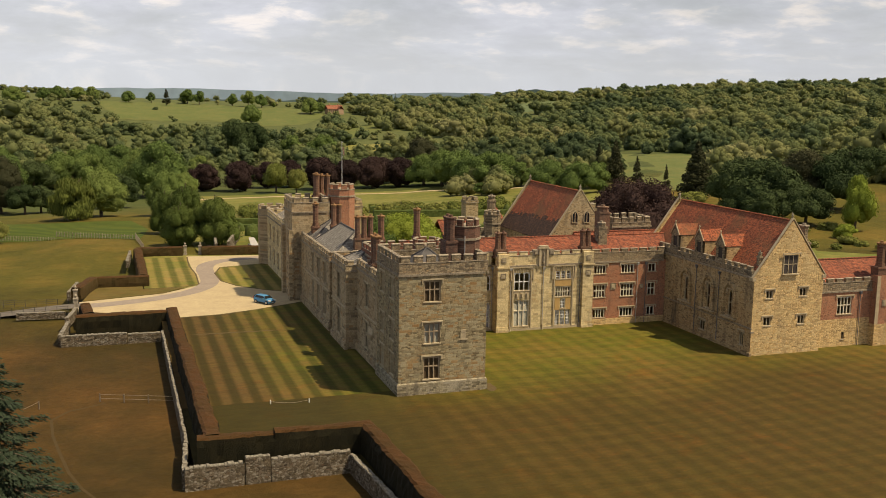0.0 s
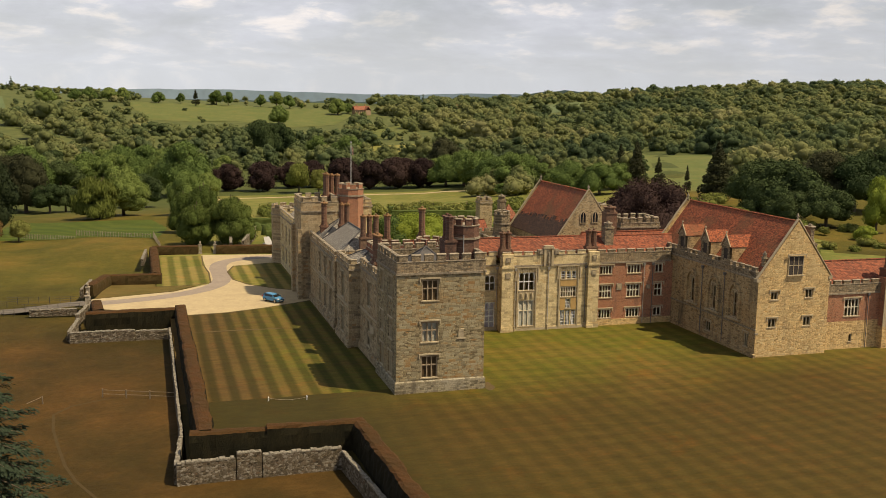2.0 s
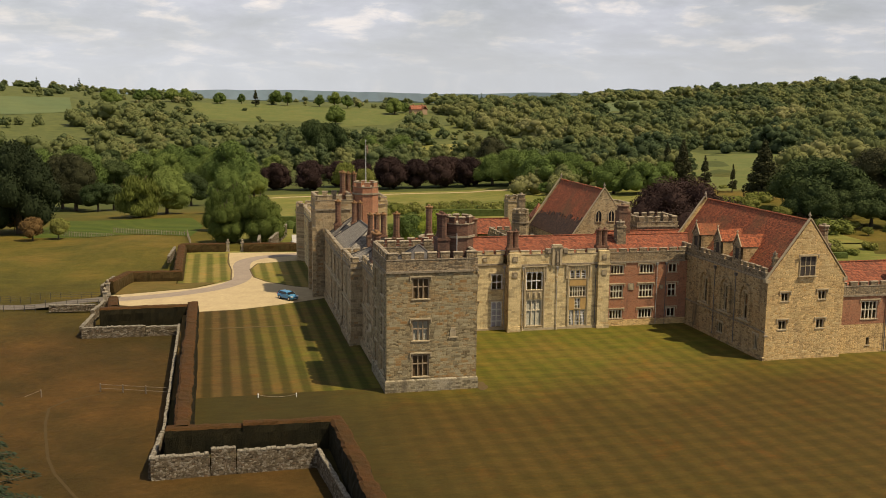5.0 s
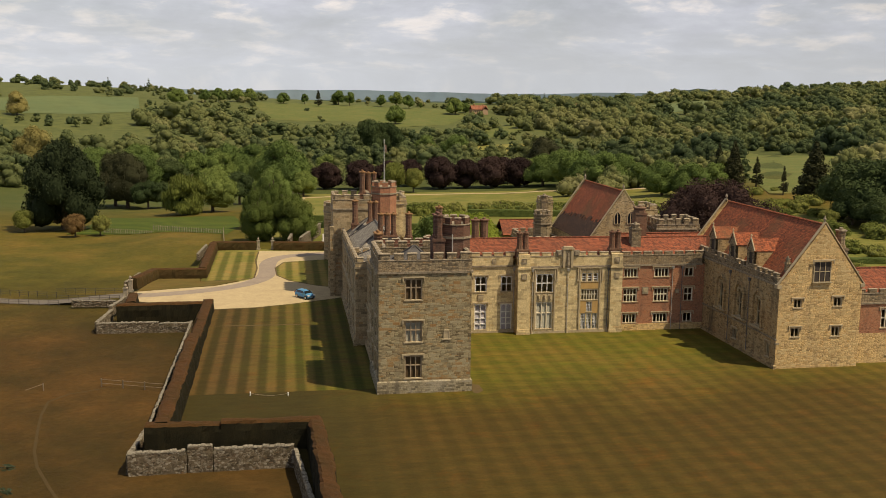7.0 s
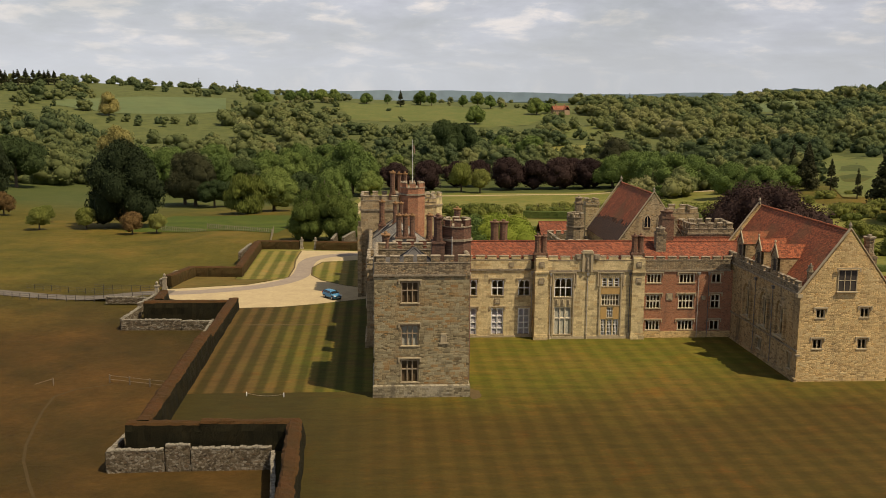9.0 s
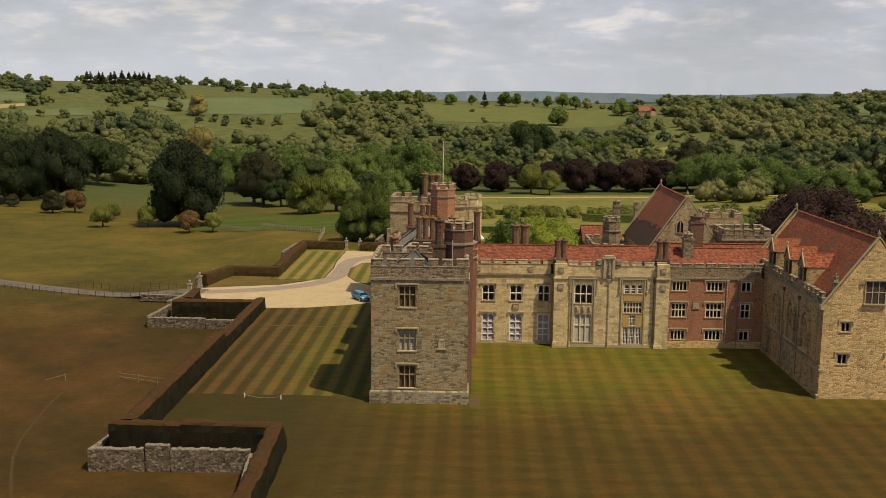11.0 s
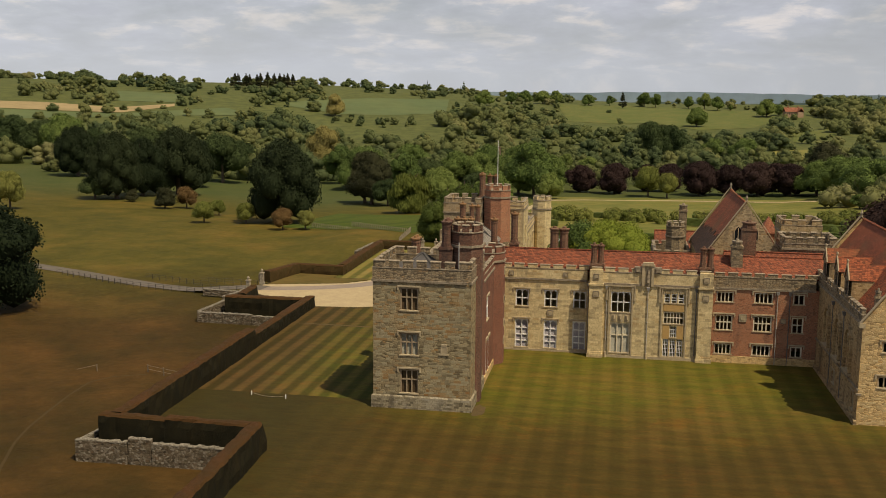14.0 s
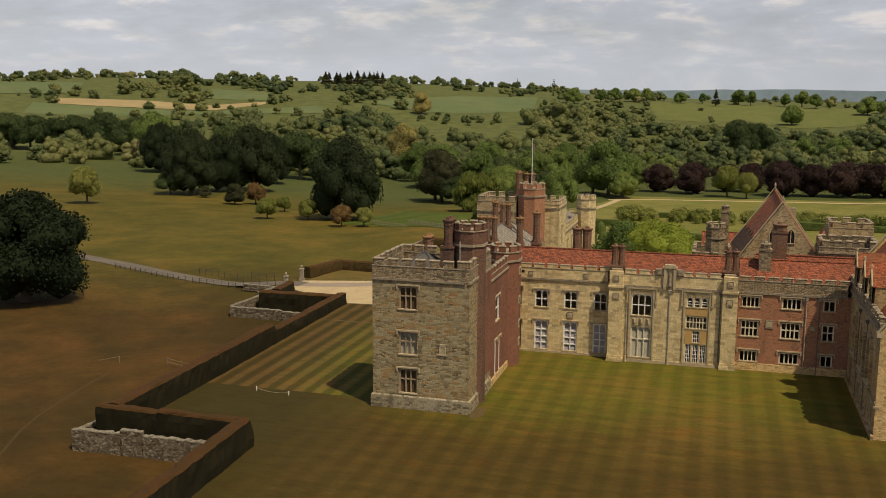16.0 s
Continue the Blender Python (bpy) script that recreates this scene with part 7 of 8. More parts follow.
KINDS = {
    "oak1": ("tree", "broad leafy green tree", M_LEAF, ((11, 26, 0.46, 0.80, 6500, 0.017), dict(lift=0.14, swell=0.95)), (1, 1.0, 0.030)),
    "oak2": ("tree", "broad leafy green tree", M_LEAF, ((12, 22, 0.40, 0.82, 6000, 0.018), dict(lift=0.14, swell=0.95)), (2, 1.0, 0.030)),
    "oak3": ("tree", "rounded leafy green tree", M_LEAF, ((13, 34, 0.52, 0.84, 8500, 0.0155), dict(lift=0.08, swell=0.9)), (3, 1.0, 0.035)),
    "bright": ("tree", "bright yellow-green leafy tree", M_LEAF_BRIGHT, ((14, 46, 0.62, 0.86, 18000, 0.0105), dict(lift=0.02, core=0.80, swell=0.85)), (4, 1.0, 0.035)),
    "dark": ("tree", "huge dark green yew-like tree", M_LEAF_DARK, ((15, 44, 0.52, 0.90, 17000, 0.0125), dict(lift=0.02, swell=0.82, core=0.78, jitter=0.95)), (5, 1.0, 0.04)),
    "copper": ("copper_beech", "dark purple copper beech", M_LEAF_COPPER, ((16, 30, 0.56, 0.86, 5200, 0.020), dict(lift=0.06, swell=0.95)), (6, 1.0, 0.03)),
    "bigcopper": ("copper_beech", "very large dark purple copper beech", M_LEAF_COPPER, ((17, 56, 0.62, 0.92, 17000, 0.0112), dict(lift=0.04, swell=0.9)), (7, 1.0, 0.04)),
    "willow": ("willow", "pale yellow-green weeping willow", M_LEAF_WILLOW, ((18, 30, 0.48, 0.84, 8000, 0.018), dict(lift=0.04, shape="wide")), (8, 1.0, 0.04)),
    "chestnut": ("tree", "dense green chestnut tree in leaf", M_LEAF_CHESTNUT, ((24, 48, 0.42, 0.93, 15000, 0.0115), dict(lift=-0.06, core=0.8, swell=0.92)), (14, 1.0, 0.035)),
    "brown": ("tree", "tall brown-green feathery tree", M_LEAF_BROWN, ((25, 36, 0.36, 0.92, 8000, 0.0125), dict(lift=0.03, core=0.78)), (15, 1.0, 0.03)),
    "park": ("tree", "tall dark green park tree", M_LEAF_PARK, ((26, 26, 0.46, 0.84, 6500, 0.017), dict(lift=0.14, swell=0.95)), (16, 1.0, 0.032)),
    "gold": ("tree", "tall golden-leaved tree in the park", M_LEAF_GOLD, ((27, 26, 0.40, 0.88, 5500, 0.016), dict(lift=0.08)), (17, 1.0, 0.032)),
    "golden": ("tree", "slim golden-green garden tree", M_LEAF_BRIGHT, ((28, 26, 0.42, 0.90, 5000, 0.018), dict(lift=0.05)), (18, 1.0, 0.03)),
    "rust": ("tree", "small round tree with rusty-pink leaves", M_LEAF_RUST, ((19, 20, 0.50, 0.78, 3200, 0.026), dict(lift=0.20)), (9, 1.0, 0.035)),
    "olive": ("tree", "small round olive-green tree", M_LEAF_OLIVE, ((20, 20, 0.50, 0.78, 3600, 0.025), dict(lift=0.20)), (10, 1.0, 0.035)),
    "fir": ("conifer", "tall dark ragged conifer", M_CONIFER, ((21, 70, 0.27, 0.96, 4200, 0.017), dict(lift=0.03, shape="cone", core=0.5)), (11, 0.9, 0.022, 0.45, 0)),
    "fir2": ("conifer", "thin dark ragged conifer", M_CONIFER, ((22, 44, 0.17, 0.97, 1800, 0.018), dict(lift=0.04, shape="cone", core=0.5)), (12, 0.9, 0.018, 0.45, 0)),
    "bush": ("shrub", "dense green garden shrub", M_LEAF_OLIVE, ((23, 12, 0.72, 0.86, 900, 0.05), dict(lift=-0.1)), (13, 1.0, 0.03)),
}
tree_rng = random.Random(21)


def tree(kind, x, y, h, wide=1.0, label="", group="park trees"):
    name, text, crown, trunk = tree_kind(kind)
    m = Matrix.Translation((x, y, land(x, y) - 0.05)) @ Matrix.Rotation(tree_rng.uniform(0, 6.28), 4, "Z") @ Matrix.Diagonal((h * wide, h * wide, h, 1))
    ob = thing(name, label or text, "tree" if kind != "bush" else "shrub", group, m)
    piece("crown", crown, ob)
    piece("trunk", trunk, ob)
    return ob


# park trees west of the house
tree("dark", -73.0, 176, 29, 0.78, "very large dark spreading tree in the park")
tree("dark", -79.5, 40.5, 22.5, 0.98, "massive dark tree close to the drive")
for x, y, h, k, w in ((-94, 165, 6.8, "olive", 1.0), (-100, 190, 5.3, "olive", 1.0), (-82, 168, 6.6, "olive", 1.0), (-66, 155, 6.3, "rust", 1.0), (-60, 157, 5.9, "olive", 0.95), (-76, 185, 5.1, "rust", 0.9)):
    tree(k, x, y, h, w, "", "young park trees")
for x, y, h, k, w in ((-146, 220, 5.1, "brown", 1.2), (-125, 203, 8.3, "brown", 1.2), (-120, 209, 7.7, "rust", 1.0), (-163, 224, 10.1, "park", 1.1)):
    tree(k, x, y, h, w, "small dark bushy park tree", "young park trees")
tree("olive", -167, 179, 13.2, 0.78, "tall yellow-green young park tree")
for x, y, h, k, w in ((-157, 229, 28.5, "dark", 0.72), (-157, 249, 25.9, "dark", 0.72), (-152, 270, 31.4, "dark", 0.8), (-166, 316, 27.2, "dark", 0.7), (-232, 329, 28.0, "dark", 0.75), (-236, 350, 25.8, "park", 0.8), (-166, 349, 27.6, "park", 0.9), (-170, 383, 22.6, "park", 0.9), (-213, 369, 26.9, "park", 1.0)):
    tree(k, x, y, h, w, "", "dark park clump")
for x, y, h, k, w in ((-71, 275, 24.6, "brown", 0.95), (-101, 363, 23.0, "oak3", 0.9), (-150, 467, 30.3, "gold", 0.9), (-44, 223, 17.0, "willow", 1.05), (-36, 233, 17.5, "oak3", 0.95), (-57, 270, 11.3, "park", 1.1), (-81, 499, 15.0, "park", 1.15), (-11, 336, 27.7, "oak1", 0.95), (-3, 323, 13.0, "oak3", 1.0), (-19, 345, 21.8, "oak3", 0.9), (19, 573, 12.5, "fir", 1.6), (49, 562, 32.2, "park", 0.8), (60, 562, 29.5, "park", 0.8), (109, 566, 18.9, "oak3", 1.2), (89, 586, 17.6, "oak1", 1.1)):
    tree(k, x, y, h, w)
for x, y, h, k, w in ((-42, 385, 19.5, "oak1", 1.0), (-119, 393, 23.0, "oak2", 0.9), (-32, 416, 15.8, "oak3", 1.0), (-11, 407, 18.0, "oak1", 0.9), (-5, 335, 11.7, "park", 0.9), (115, 378, 13.6, "oak3", 1.2), (125, 390, 24.9, "brown", 1.1), (-6, 508, 11.3, "oak2", 1.0)):
    tree(k, x, y, h, w)
for x, y, h, k, w in ((-17, 128, 12.9, "chestnut", 0.88), (-9, 127, 15.0, "chestnut", 0.92), (-14, 153, 16.6, "chestnut", 0.72), (-19, 156, 14.0, "chestnut", 0.7), (-15, 225, 16.7, "oak3", 0.8)):
    tree(k, x, y, h, w, "dense chestnut tree beside the hedge", "trees by the gate")
for x, y, h, k, w in ((-410, 436, 26.3, "park", 1.0), (-392, 432, 25.3, "park", 1.0), (-372, 431, 24.3, "park", 0.95), (-372, 451, 25.8, "park", 1.0), (-348, 451, 28.4, "park", 1.0), (-314, 430, 26.8, "park", 1.0), (-298, 423, 30.7, "oak1", 1.0)):
    tree(k, x, y, h, w, "tall park tree in a row", "far park row")
for x, y, h, k, w in ((9, 363, 14.5, "copper", 1.0), (25, 358, 16.0, "copper", 1.05), (40, 370, 14.4, "copper", 1.0), (51, 372, 14.9, "copper", 1.0), (63, 353, 17.5, "copper", 1.0), (76, 354, 15.9, "copper", 1.0), (89, 355, 17.2, "copper", 1.05), (103, 353, 16.2, "copper", 1.05), (100, 376, 15.1, "copper", 1.0)):
    tree(k, x, y, h, w, "", "row of copper beeches")
for x, y, h, k, w in ((40, 344, 14.7, "olive", 0.8), (48, 336, 12.0, "olive", 0.8)):
    tree(k, x, y, h, w, "young lime tree before the copper beeches", "row of copper beeches")
for x, y, h, k, w in ((120, 340, 19.5, "oak3", 1.05), (127, 329, 18.9, "oak1", 1.1), (132, 314, 15.8, "oak3", 1.1), (139, 306, 16.6, "oak3", 1.1), (113, 347, 17.4, "oak3", 1.1), (117, 322, 19.3, "oak1", 1.05), (121, 301, 17.4, "oak3", 1.1), (124, 285, 19.2, "oak1", 1.1), (141, 291, 12.3, "oak2", 1.2), (132, 242, 15.1, "oak3", 1.15), (139, 230, 13.6, "oak3", 1.15), (153, 243, 11.8, "oak1", 1.2)):
    tree(k, x, y, h, w, "rounded chestnut tree in full leaf", "avenue behind the gardens")
for x, y, h, k, w in ((-78, 290, 24.0, "brown", 0.95), (-76, 358, 20.7, "oak2", 1.0), (-66, 367, 18.1, "park", 1.1), (-57, 391, 20.0, "oak1", 1.0), (-40, 402, 23.1, "oak3", 0.9), (-17, 402, 20.9, "oak1", 1.1), (-6, 378, 18.4, "oak3", 1.0), (-62, 265, 12.3, "park", 1.1), (-29, 281, 14.9, "park", 1.0), (-51, 445, 18.2, "oak2", 1.2), (12, 414, 15.5, "oak1", 1.0), (-100, 376, 23.2, "oak1", 1.1), (-27, 438, 20.7, "oak1", 1.1), (-88, 430, 21.7, "oak3", 1.1)):
    tree(k, x, y, h, w, "", "trees behind the striped lawn")
tree("bright", 26.5, 84, 13.6, 1.15, "bright yellow-green rounded tree in the court")
tree("oak3", 20.0, 85, 12.6, 1.05, "dense mid-green rounded tree in the court")
tree("bigcopper", 81, 83, 19.8, 1.08)
for x, y, h, k, w in ((164, 262, 18.4, "fir", 0.85), (162, 244, 20.0, "fir", 0.95), (167, 235, 12.7, "fir2", 1.4), (162, 205, 11.1, "fir2", 1.0), (162, 185, 22.0, "fir", 1.2), (175, 196, 9.5, "fir", 1.1)):
    tree(k, x, y, h, w, "", "ragged conifers behind the gardens")
for x, y, h, k, w in ((152, 147, 20.2, "park", 0.95), (156, 139, 20.1, "park", 1.25), (180, 152, 21.7, "brown", 1.2), (187, 146, 20.2, "park", 1.1), (146, 136, 10.4, "park", 1.1), (148, 125, 11.7, "park", 1.2), (157, 121, 13.2, "park", 1.2), (225, 178, 19.2, "park", 1.3), (164, 109, 16.6, "golden", 0.62), (152, 99, 4.5, "bright", 1.2)):
    tree(k, x, y, h, w, "", "garden trees east of the house")
for x, y, h, k, w in ((136, 165, 5.8, "bush", 0.9), (141, 195, 3.7, "olive", 1.2), (145, 163, 5.0, "bush", 1.0), (165, 217, 2.0, "bush", 1.3), (154, 212, 3.9, "bush", 1.2), (103, 179, 6.1, "bush", 1.2), (106, 208, 3.8, "bush", 1.3), (146, 227, 5.7, "oak3", 1.2), (113, 267, 6.1, "oak1", 1.2)):
    tree(k, x, y, h, w, "", "garden bushes behind the courts")
for row in range(3):
    for k in range(13):
        x = 10 + 7.2 * k + tree_rng.uniform(-1.2, 1.2)
        y = 196 + 9 * row - 0.06 * x + tree_rng.uniform(-1, 1)
        if tree_rng.random() < 0.85:
            tree("bush", x, y, tree_rng.uniform(3.6, 5.6), 0.9, "small orchard tree in leaf", "orchard rows")
for k in range(26):
    x, y = 92 + tree_rng.uniform(0, 60), 46 + tree_rng.uniform(0, 60)
    tree("bush", x, y, tree_rng.uniform(1.6, 3.2), 1.2, "small rounded green garden shrub", "garden shrubs")

shrub_rng = random.Random(31)
for k in range(34):
    x, y = 112 + shrub_rng.uniform(0, 46), 96 + shrub_rng.uniform(0, 84)
    tree(shrub_rng.choice(("bush", "bush", "olive")), x, y, shrub_rng.uniform(2.4, 5.2), 1.25, "rounded yellow-green garden shrub", "garden shrubs")

# clipped garden hedges, walls and small garden buildings
for x0, y0, x1, y1, h in ((-4, 176, 10, 174, 2.0), (-4, 160, 8, 158, 1.6), (0, 132, 9, 131, 2.6), (12, 150, 46, 144, 1.8), (46, 188, 110, 178, 2.0), (8, 214, 40, 211, 1.8), (50, 208, 110, 198, 1.8), (62, 140, 100, 134, 1.6), (88, 64, 140, 58, 1.8), (90, 84, 120, 80, 1.4), (30, 124, 60, 120, 1.8)):
    hedge(x0, y0, x1, y1, 1.8, h, M_BOX, M_BOX, "clipped green garden hedge", seed=int(x0 + 50), z0=land((x0 + x1) / 2, (y0 + y1) / 2) - 0.1)
rubble_wall(-7.6, 113, -2.2, 138, 2.6, 0.6, "tall weathered garden wall behind the hedge", seed=21)
rubble_wall(-10.2, 113.5, -7.5, 150, 2.2, 0.6, "tall weathered garden wall behind the hedge", seed=22)
for k in range(5):
    hedge(78 + 4.0 * k, 164 + 3.0 * k, 84 + 4.0 * k, 158 + 3.0 * k, 1.0, 1.0, M_BOX, M_BOX, "low clipped hedge in a row of garden beds", seed=70 + k, z0=land(80 + 4 * k, 161 + 3 * k))


def topiary(x, y, h):
    ob = thing("topiary", "clipped yew dome in the garden", "topiary", "clipped domes")
    s, base = Shape(), land(x, y)
    for k in range(5):
        z0, z1 = base + h * k / 5, base + h * (k + 1) / 5
        r0, r1 = 1.5 * math.sqrt(max(0.02, 1 - (k / 5) ** 2)), 1.5 * math.sqrt(max(0.02, 1 - ((k + 1) / 5) ** 2))
        s.ngon(x, y, z0, z1, r0, 12, 0.5, r1 / r0 - 1, k == 4)
    part("foliage", s, M_BOX, ob)


for x, y, h in ((1.5, 144, 3.0), (5.2, 141, 2.4), (3.0, 150, 2.6), (7.5, 152, 3.2), (0.2, 156, 2.4), (10, 138, 2.2), (84, 168, 2.6), (88, 172, 2.6), (92, 176, 2.6), (88, 163, 2.6), (92, 167, 2.6), (96, 171, 2.6), (96, 182, 3.2), (90, 184, 3.0)):
    topiary(x, y, h)
tent = thing("garden_shelter", "small white pointed garden shelter", "shelter")
part("cover", Shape().ngon(13.6, 120.4, 0.0, 1.9, 1.5, 4, 0.5).ngon(13.6, 120.4, 1.9, 3.2, 1.7, 4, 0.5, grow=-0.95), M_WHITE, tent)
gh = thing("glass_frames", "low pale glasshouse roofs beside the garden wall", "glasshouse")
part("glass_roof", Shape().quad((-2.4, 112.6, 1.2), (-0.4, 112.6, 1.2), (-0.9, 119, 2.6), (-2.2, 119, 2.6)).box(-2.4, 112.6, 0, -0.4, 119, 1.15), M_PALEPIPE, gh)


# ---- far country ----
def far_house(x, y, size, turn):
    """A distant farmhouse with cream walls and orange tile roofs."""
    z = land(x, y)
    ob = thing("farmhouse", "distant farmhouse with orange tile roofs", "house", "farmhouses", Matrix.Translation((x, y, z)) @ Matrix.Rotation(radians(turn), 4, "Z") @ Matrix.Scale(size, 4))
    part("wall", Shape().box(-9, -4, -2, 9, 4, 5.5).box(2, -8, -2, 8, 4, 5.2), M_CREAM, ob)
    rf = Shape()
    slab(rf, (-9.6, -4.6, 5.2), (9.6, -4.6, 5.2), (9.6, 0, 9.6), (-9.6, 0, 9.6), 0.3)
    slab(rf, (9.6, 4.6, 5.2), (-9.6, 4.6, 5.2), (-9.6, 0, 9.6), (9.6, 0, 9.6), 0.3)
    slab(rf, (1.6, 0, 5.1), (1.6, -8.5, 5.1), (5, -8.5, 9.0), (5, 0, 9.0), 0.3)
    slab(rf, (8.4, -8.5, 5.1), (8.4, 0, 5.1), (5, 0, 9.0), (5, -8.5, 9.0), 0.3)
    part("roof", rf, M_ORANGETILE, ob)
    part("chimney", Shape().box(-6, -0.7, 8, -4.8, 0.7, 11.2).box(4.4, -0.6, 8, 5.6, 0.6, 11), M_BRICK, ob)
    for k in range(4):
        part("window", Shape().box(-8 + 2.4 * k, -4.1, 2.5, -6.9 + 2.4 * k, -3.95, 3.9), M_CARGLASS, ob)


far_house(200, 950, 1.0, 12)
far_house(316, 968, 1.0, -20)
far_house(600, 1100, 1.0, 10)
far_house(-70, 398, 0.5, 30)
far_house(-36, 420, 0.5, -15)

def in_ring(pts, x, y):
    odd = False
    for (xa, ya), (xb, yb) in zip(pts, pts[1:] + pts[:1]):
        if (ya > y) != (yb > y) and x < xa + (xb - xa) * (y - ya) / (yb - ya):
            odd = not odd
    return odd


def in_field(x, y, r):
    return r > 280 and any(in_ring(pts, x, y) for pts, _, _ in FIELDS.values())


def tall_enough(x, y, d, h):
    """Height h cut until the sight-line from (0, -110, 35.5) clears the field behind."""
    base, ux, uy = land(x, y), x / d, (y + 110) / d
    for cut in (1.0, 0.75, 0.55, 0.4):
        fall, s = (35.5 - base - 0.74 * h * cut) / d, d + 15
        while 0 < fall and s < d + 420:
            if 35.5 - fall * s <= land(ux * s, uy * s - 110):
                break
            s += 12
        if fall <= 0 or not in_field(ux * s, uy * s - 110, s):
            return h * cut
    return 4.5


def woods():
    """Far woodland: a few thousand trees of several shapes in one mesh."""
    rng = np.random.default_rng(5)
    near = [crown_arrays(40 + k, 20, 0.42 + 0.02 * (k % 3), 0.96, 620, 0.026, core=0.86, fine=False, swell=1.0, jitter=0.75) for k in range(6)]
    near += [crown_arrays(50, 14, 0.22, 0.95, 200, 0.036, lift=0.02, shape="cone", core=0.8, fine=False)]
    distant = [crown_arrays(60 + k, 12, 0.46, 0.95, 190, 0.042, core=0.86, fine=False, swell=1.2, jitter=0.75) for k in range(6)] + near[6:]
    vs, qs, ts, tints, n = [], [], [], [], 0
    r = 395.0
    while r < 2050:
        step = 10.0 + r / 85
        for az in np.arange(-50, 52, math.degrees(step / r)):
            a = radians(az + rng.uniform(-0.42, 0.42) * math.degrees(step / r))
            d = r + rng.uniform(-0.5, 0.5) * step
            x, y = d * math.sin(a), -110 + d * math.cos(a)
            deg = math.degrees(a)
            keep = 0.97 if noise.noise((x * 0.011, y * 0.011, 7.0)) > (-0.22 if deg < 19 or d < 900 else -0.45) else 0.12
            if d < 520 and -22 < deg < 15:
                keep = 0.0 if d < 505 else 0.4
            elif d < 520 and deg < -22:
                keep = 0.0
            elif d < 640 and deg < -26:
                keep *= 0.5
            if deg < -9 and d > 720:
                keep = 0.99 if noise.noise((x * 0.010, y * 0.013, 3.0)) > -0.06 else 0.02
            if in_field(x, y, d):
                keep = 0.02
            crest = float(np.interp(deg, CREST_AT, CREST_R))
            if d > crest + 60:
                continue
            if -3 < deg < 12 and d > 1190:
                keep = 0.12
            if rng.random() > keep:
                continue
            k = int(rng.integers(0, 6)) if rng.random() < 0.975 else 6
            v, q, t = near[k] if d < 800 else distant[k]
            tall = 0.5 + 0.5 * noise.noise((x * 0.009, y * 0.009, 5.0))
            h = (8.0 + rng.beta(1.6, 1.8) * (7.0 + 12.0 * tall)) * (1.35 if rng.random() < 0.12 else 1.0) * (1.3 if k == 6 else 1.0)
            if -9 < deg < 11 and d > 1000:
                h *= 0.6
            elif deg < -9 and d > 850:
                h *= 0.72
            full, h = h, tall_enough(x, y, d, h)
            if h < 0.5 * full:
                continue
            w = rng.uniform(0.75, 1.15) * (0.8 * h + 0.2 * full) * (1.0 + d / 3200)
            c = math.cos(rng.uniform(0, 6.28))
            s = math.sqrt(1 - c * c)
            xy = v[:, :2] @ np.array([[c, s], [-s, c]]) * w
            vs.append(np.concatenate([xy + (x, y), v[:, 2:] * h + land(x, y) - 0.12 * h], 1))
            qs.append(q + n)
            ts.append(t + n)
            patch = 0.5 + 0.9 * noise.noise((x * 0.006, y * 0.006, 1.0))
            tone = np.clip(0.60 * patch + 0.66 * rng.beta(1.2, 1.6) - 0.10, 0, 1) * (0.3 if k == 6 else 1.0)
            tints.append(np.full(len(v), tone))
            n += len(v)
        r += step * 0.92
    me = mesh_from("woodland", np.concatenate(vs), np.concatenate(qs), np.concatenate(ts), M_WOODS, np.concatenate(tints))
    return tagged(new("woodland", me), "dense mixed summer woodland over far hills", "woodland", kind="stuff")


woods()
for x, y, h, k, w in ((-128, 1014, 18.6, "oak3", 1.3), (-102, 1059, 16.0, "oak1", 1.2), (-88, 1086, 17.6, "oak3", 1.0), (-67, 1087, 17.6, "oak3", 1.2), (-51, 1095, 17.7, "oak1", 1.1), (-12, 1078, 14.7, "oak3", 1.2), (13, 1078, 14.0, "oak2", 0.8), (28, 1044, 20.7, "fir2", 1.6), (53, 1073, 19.8, "oak2", 1.0), (66, 1066, 18.4, "oak2", 0.9), (102, 1049, 16.1, "oak1", 0.9), (119, 1041, 20.4, "oak2", 1.0), (132, 1023, 17.6, "oak1", 0.9), (98, 860, 21.1, "oak3", 1.0), (174, 949, 19.9, "oak3", 1.1), (188, 962, 13.0, "oak1", 1.2), (146, 1024, 7.5, "oak1", 0.8)):
    tree(k, x, y, h, w, "tree standing on the far ridge", "ridge trees")
for k in range(12):
    f = k / 11
    tree("fir2", -428 + 58 * f + tree_rng.uniform(-2, 2), 1010 + 46 * f + tree_rng.uniform(-8, 8), tree_rng.uniform(17, 20), 2.0, "tall dark conifer on the far ridge", "ridge conifers")
tree("gold", -251, 830, 24, 0.95, "pale golden tree at a field's edge", "ridge trees")


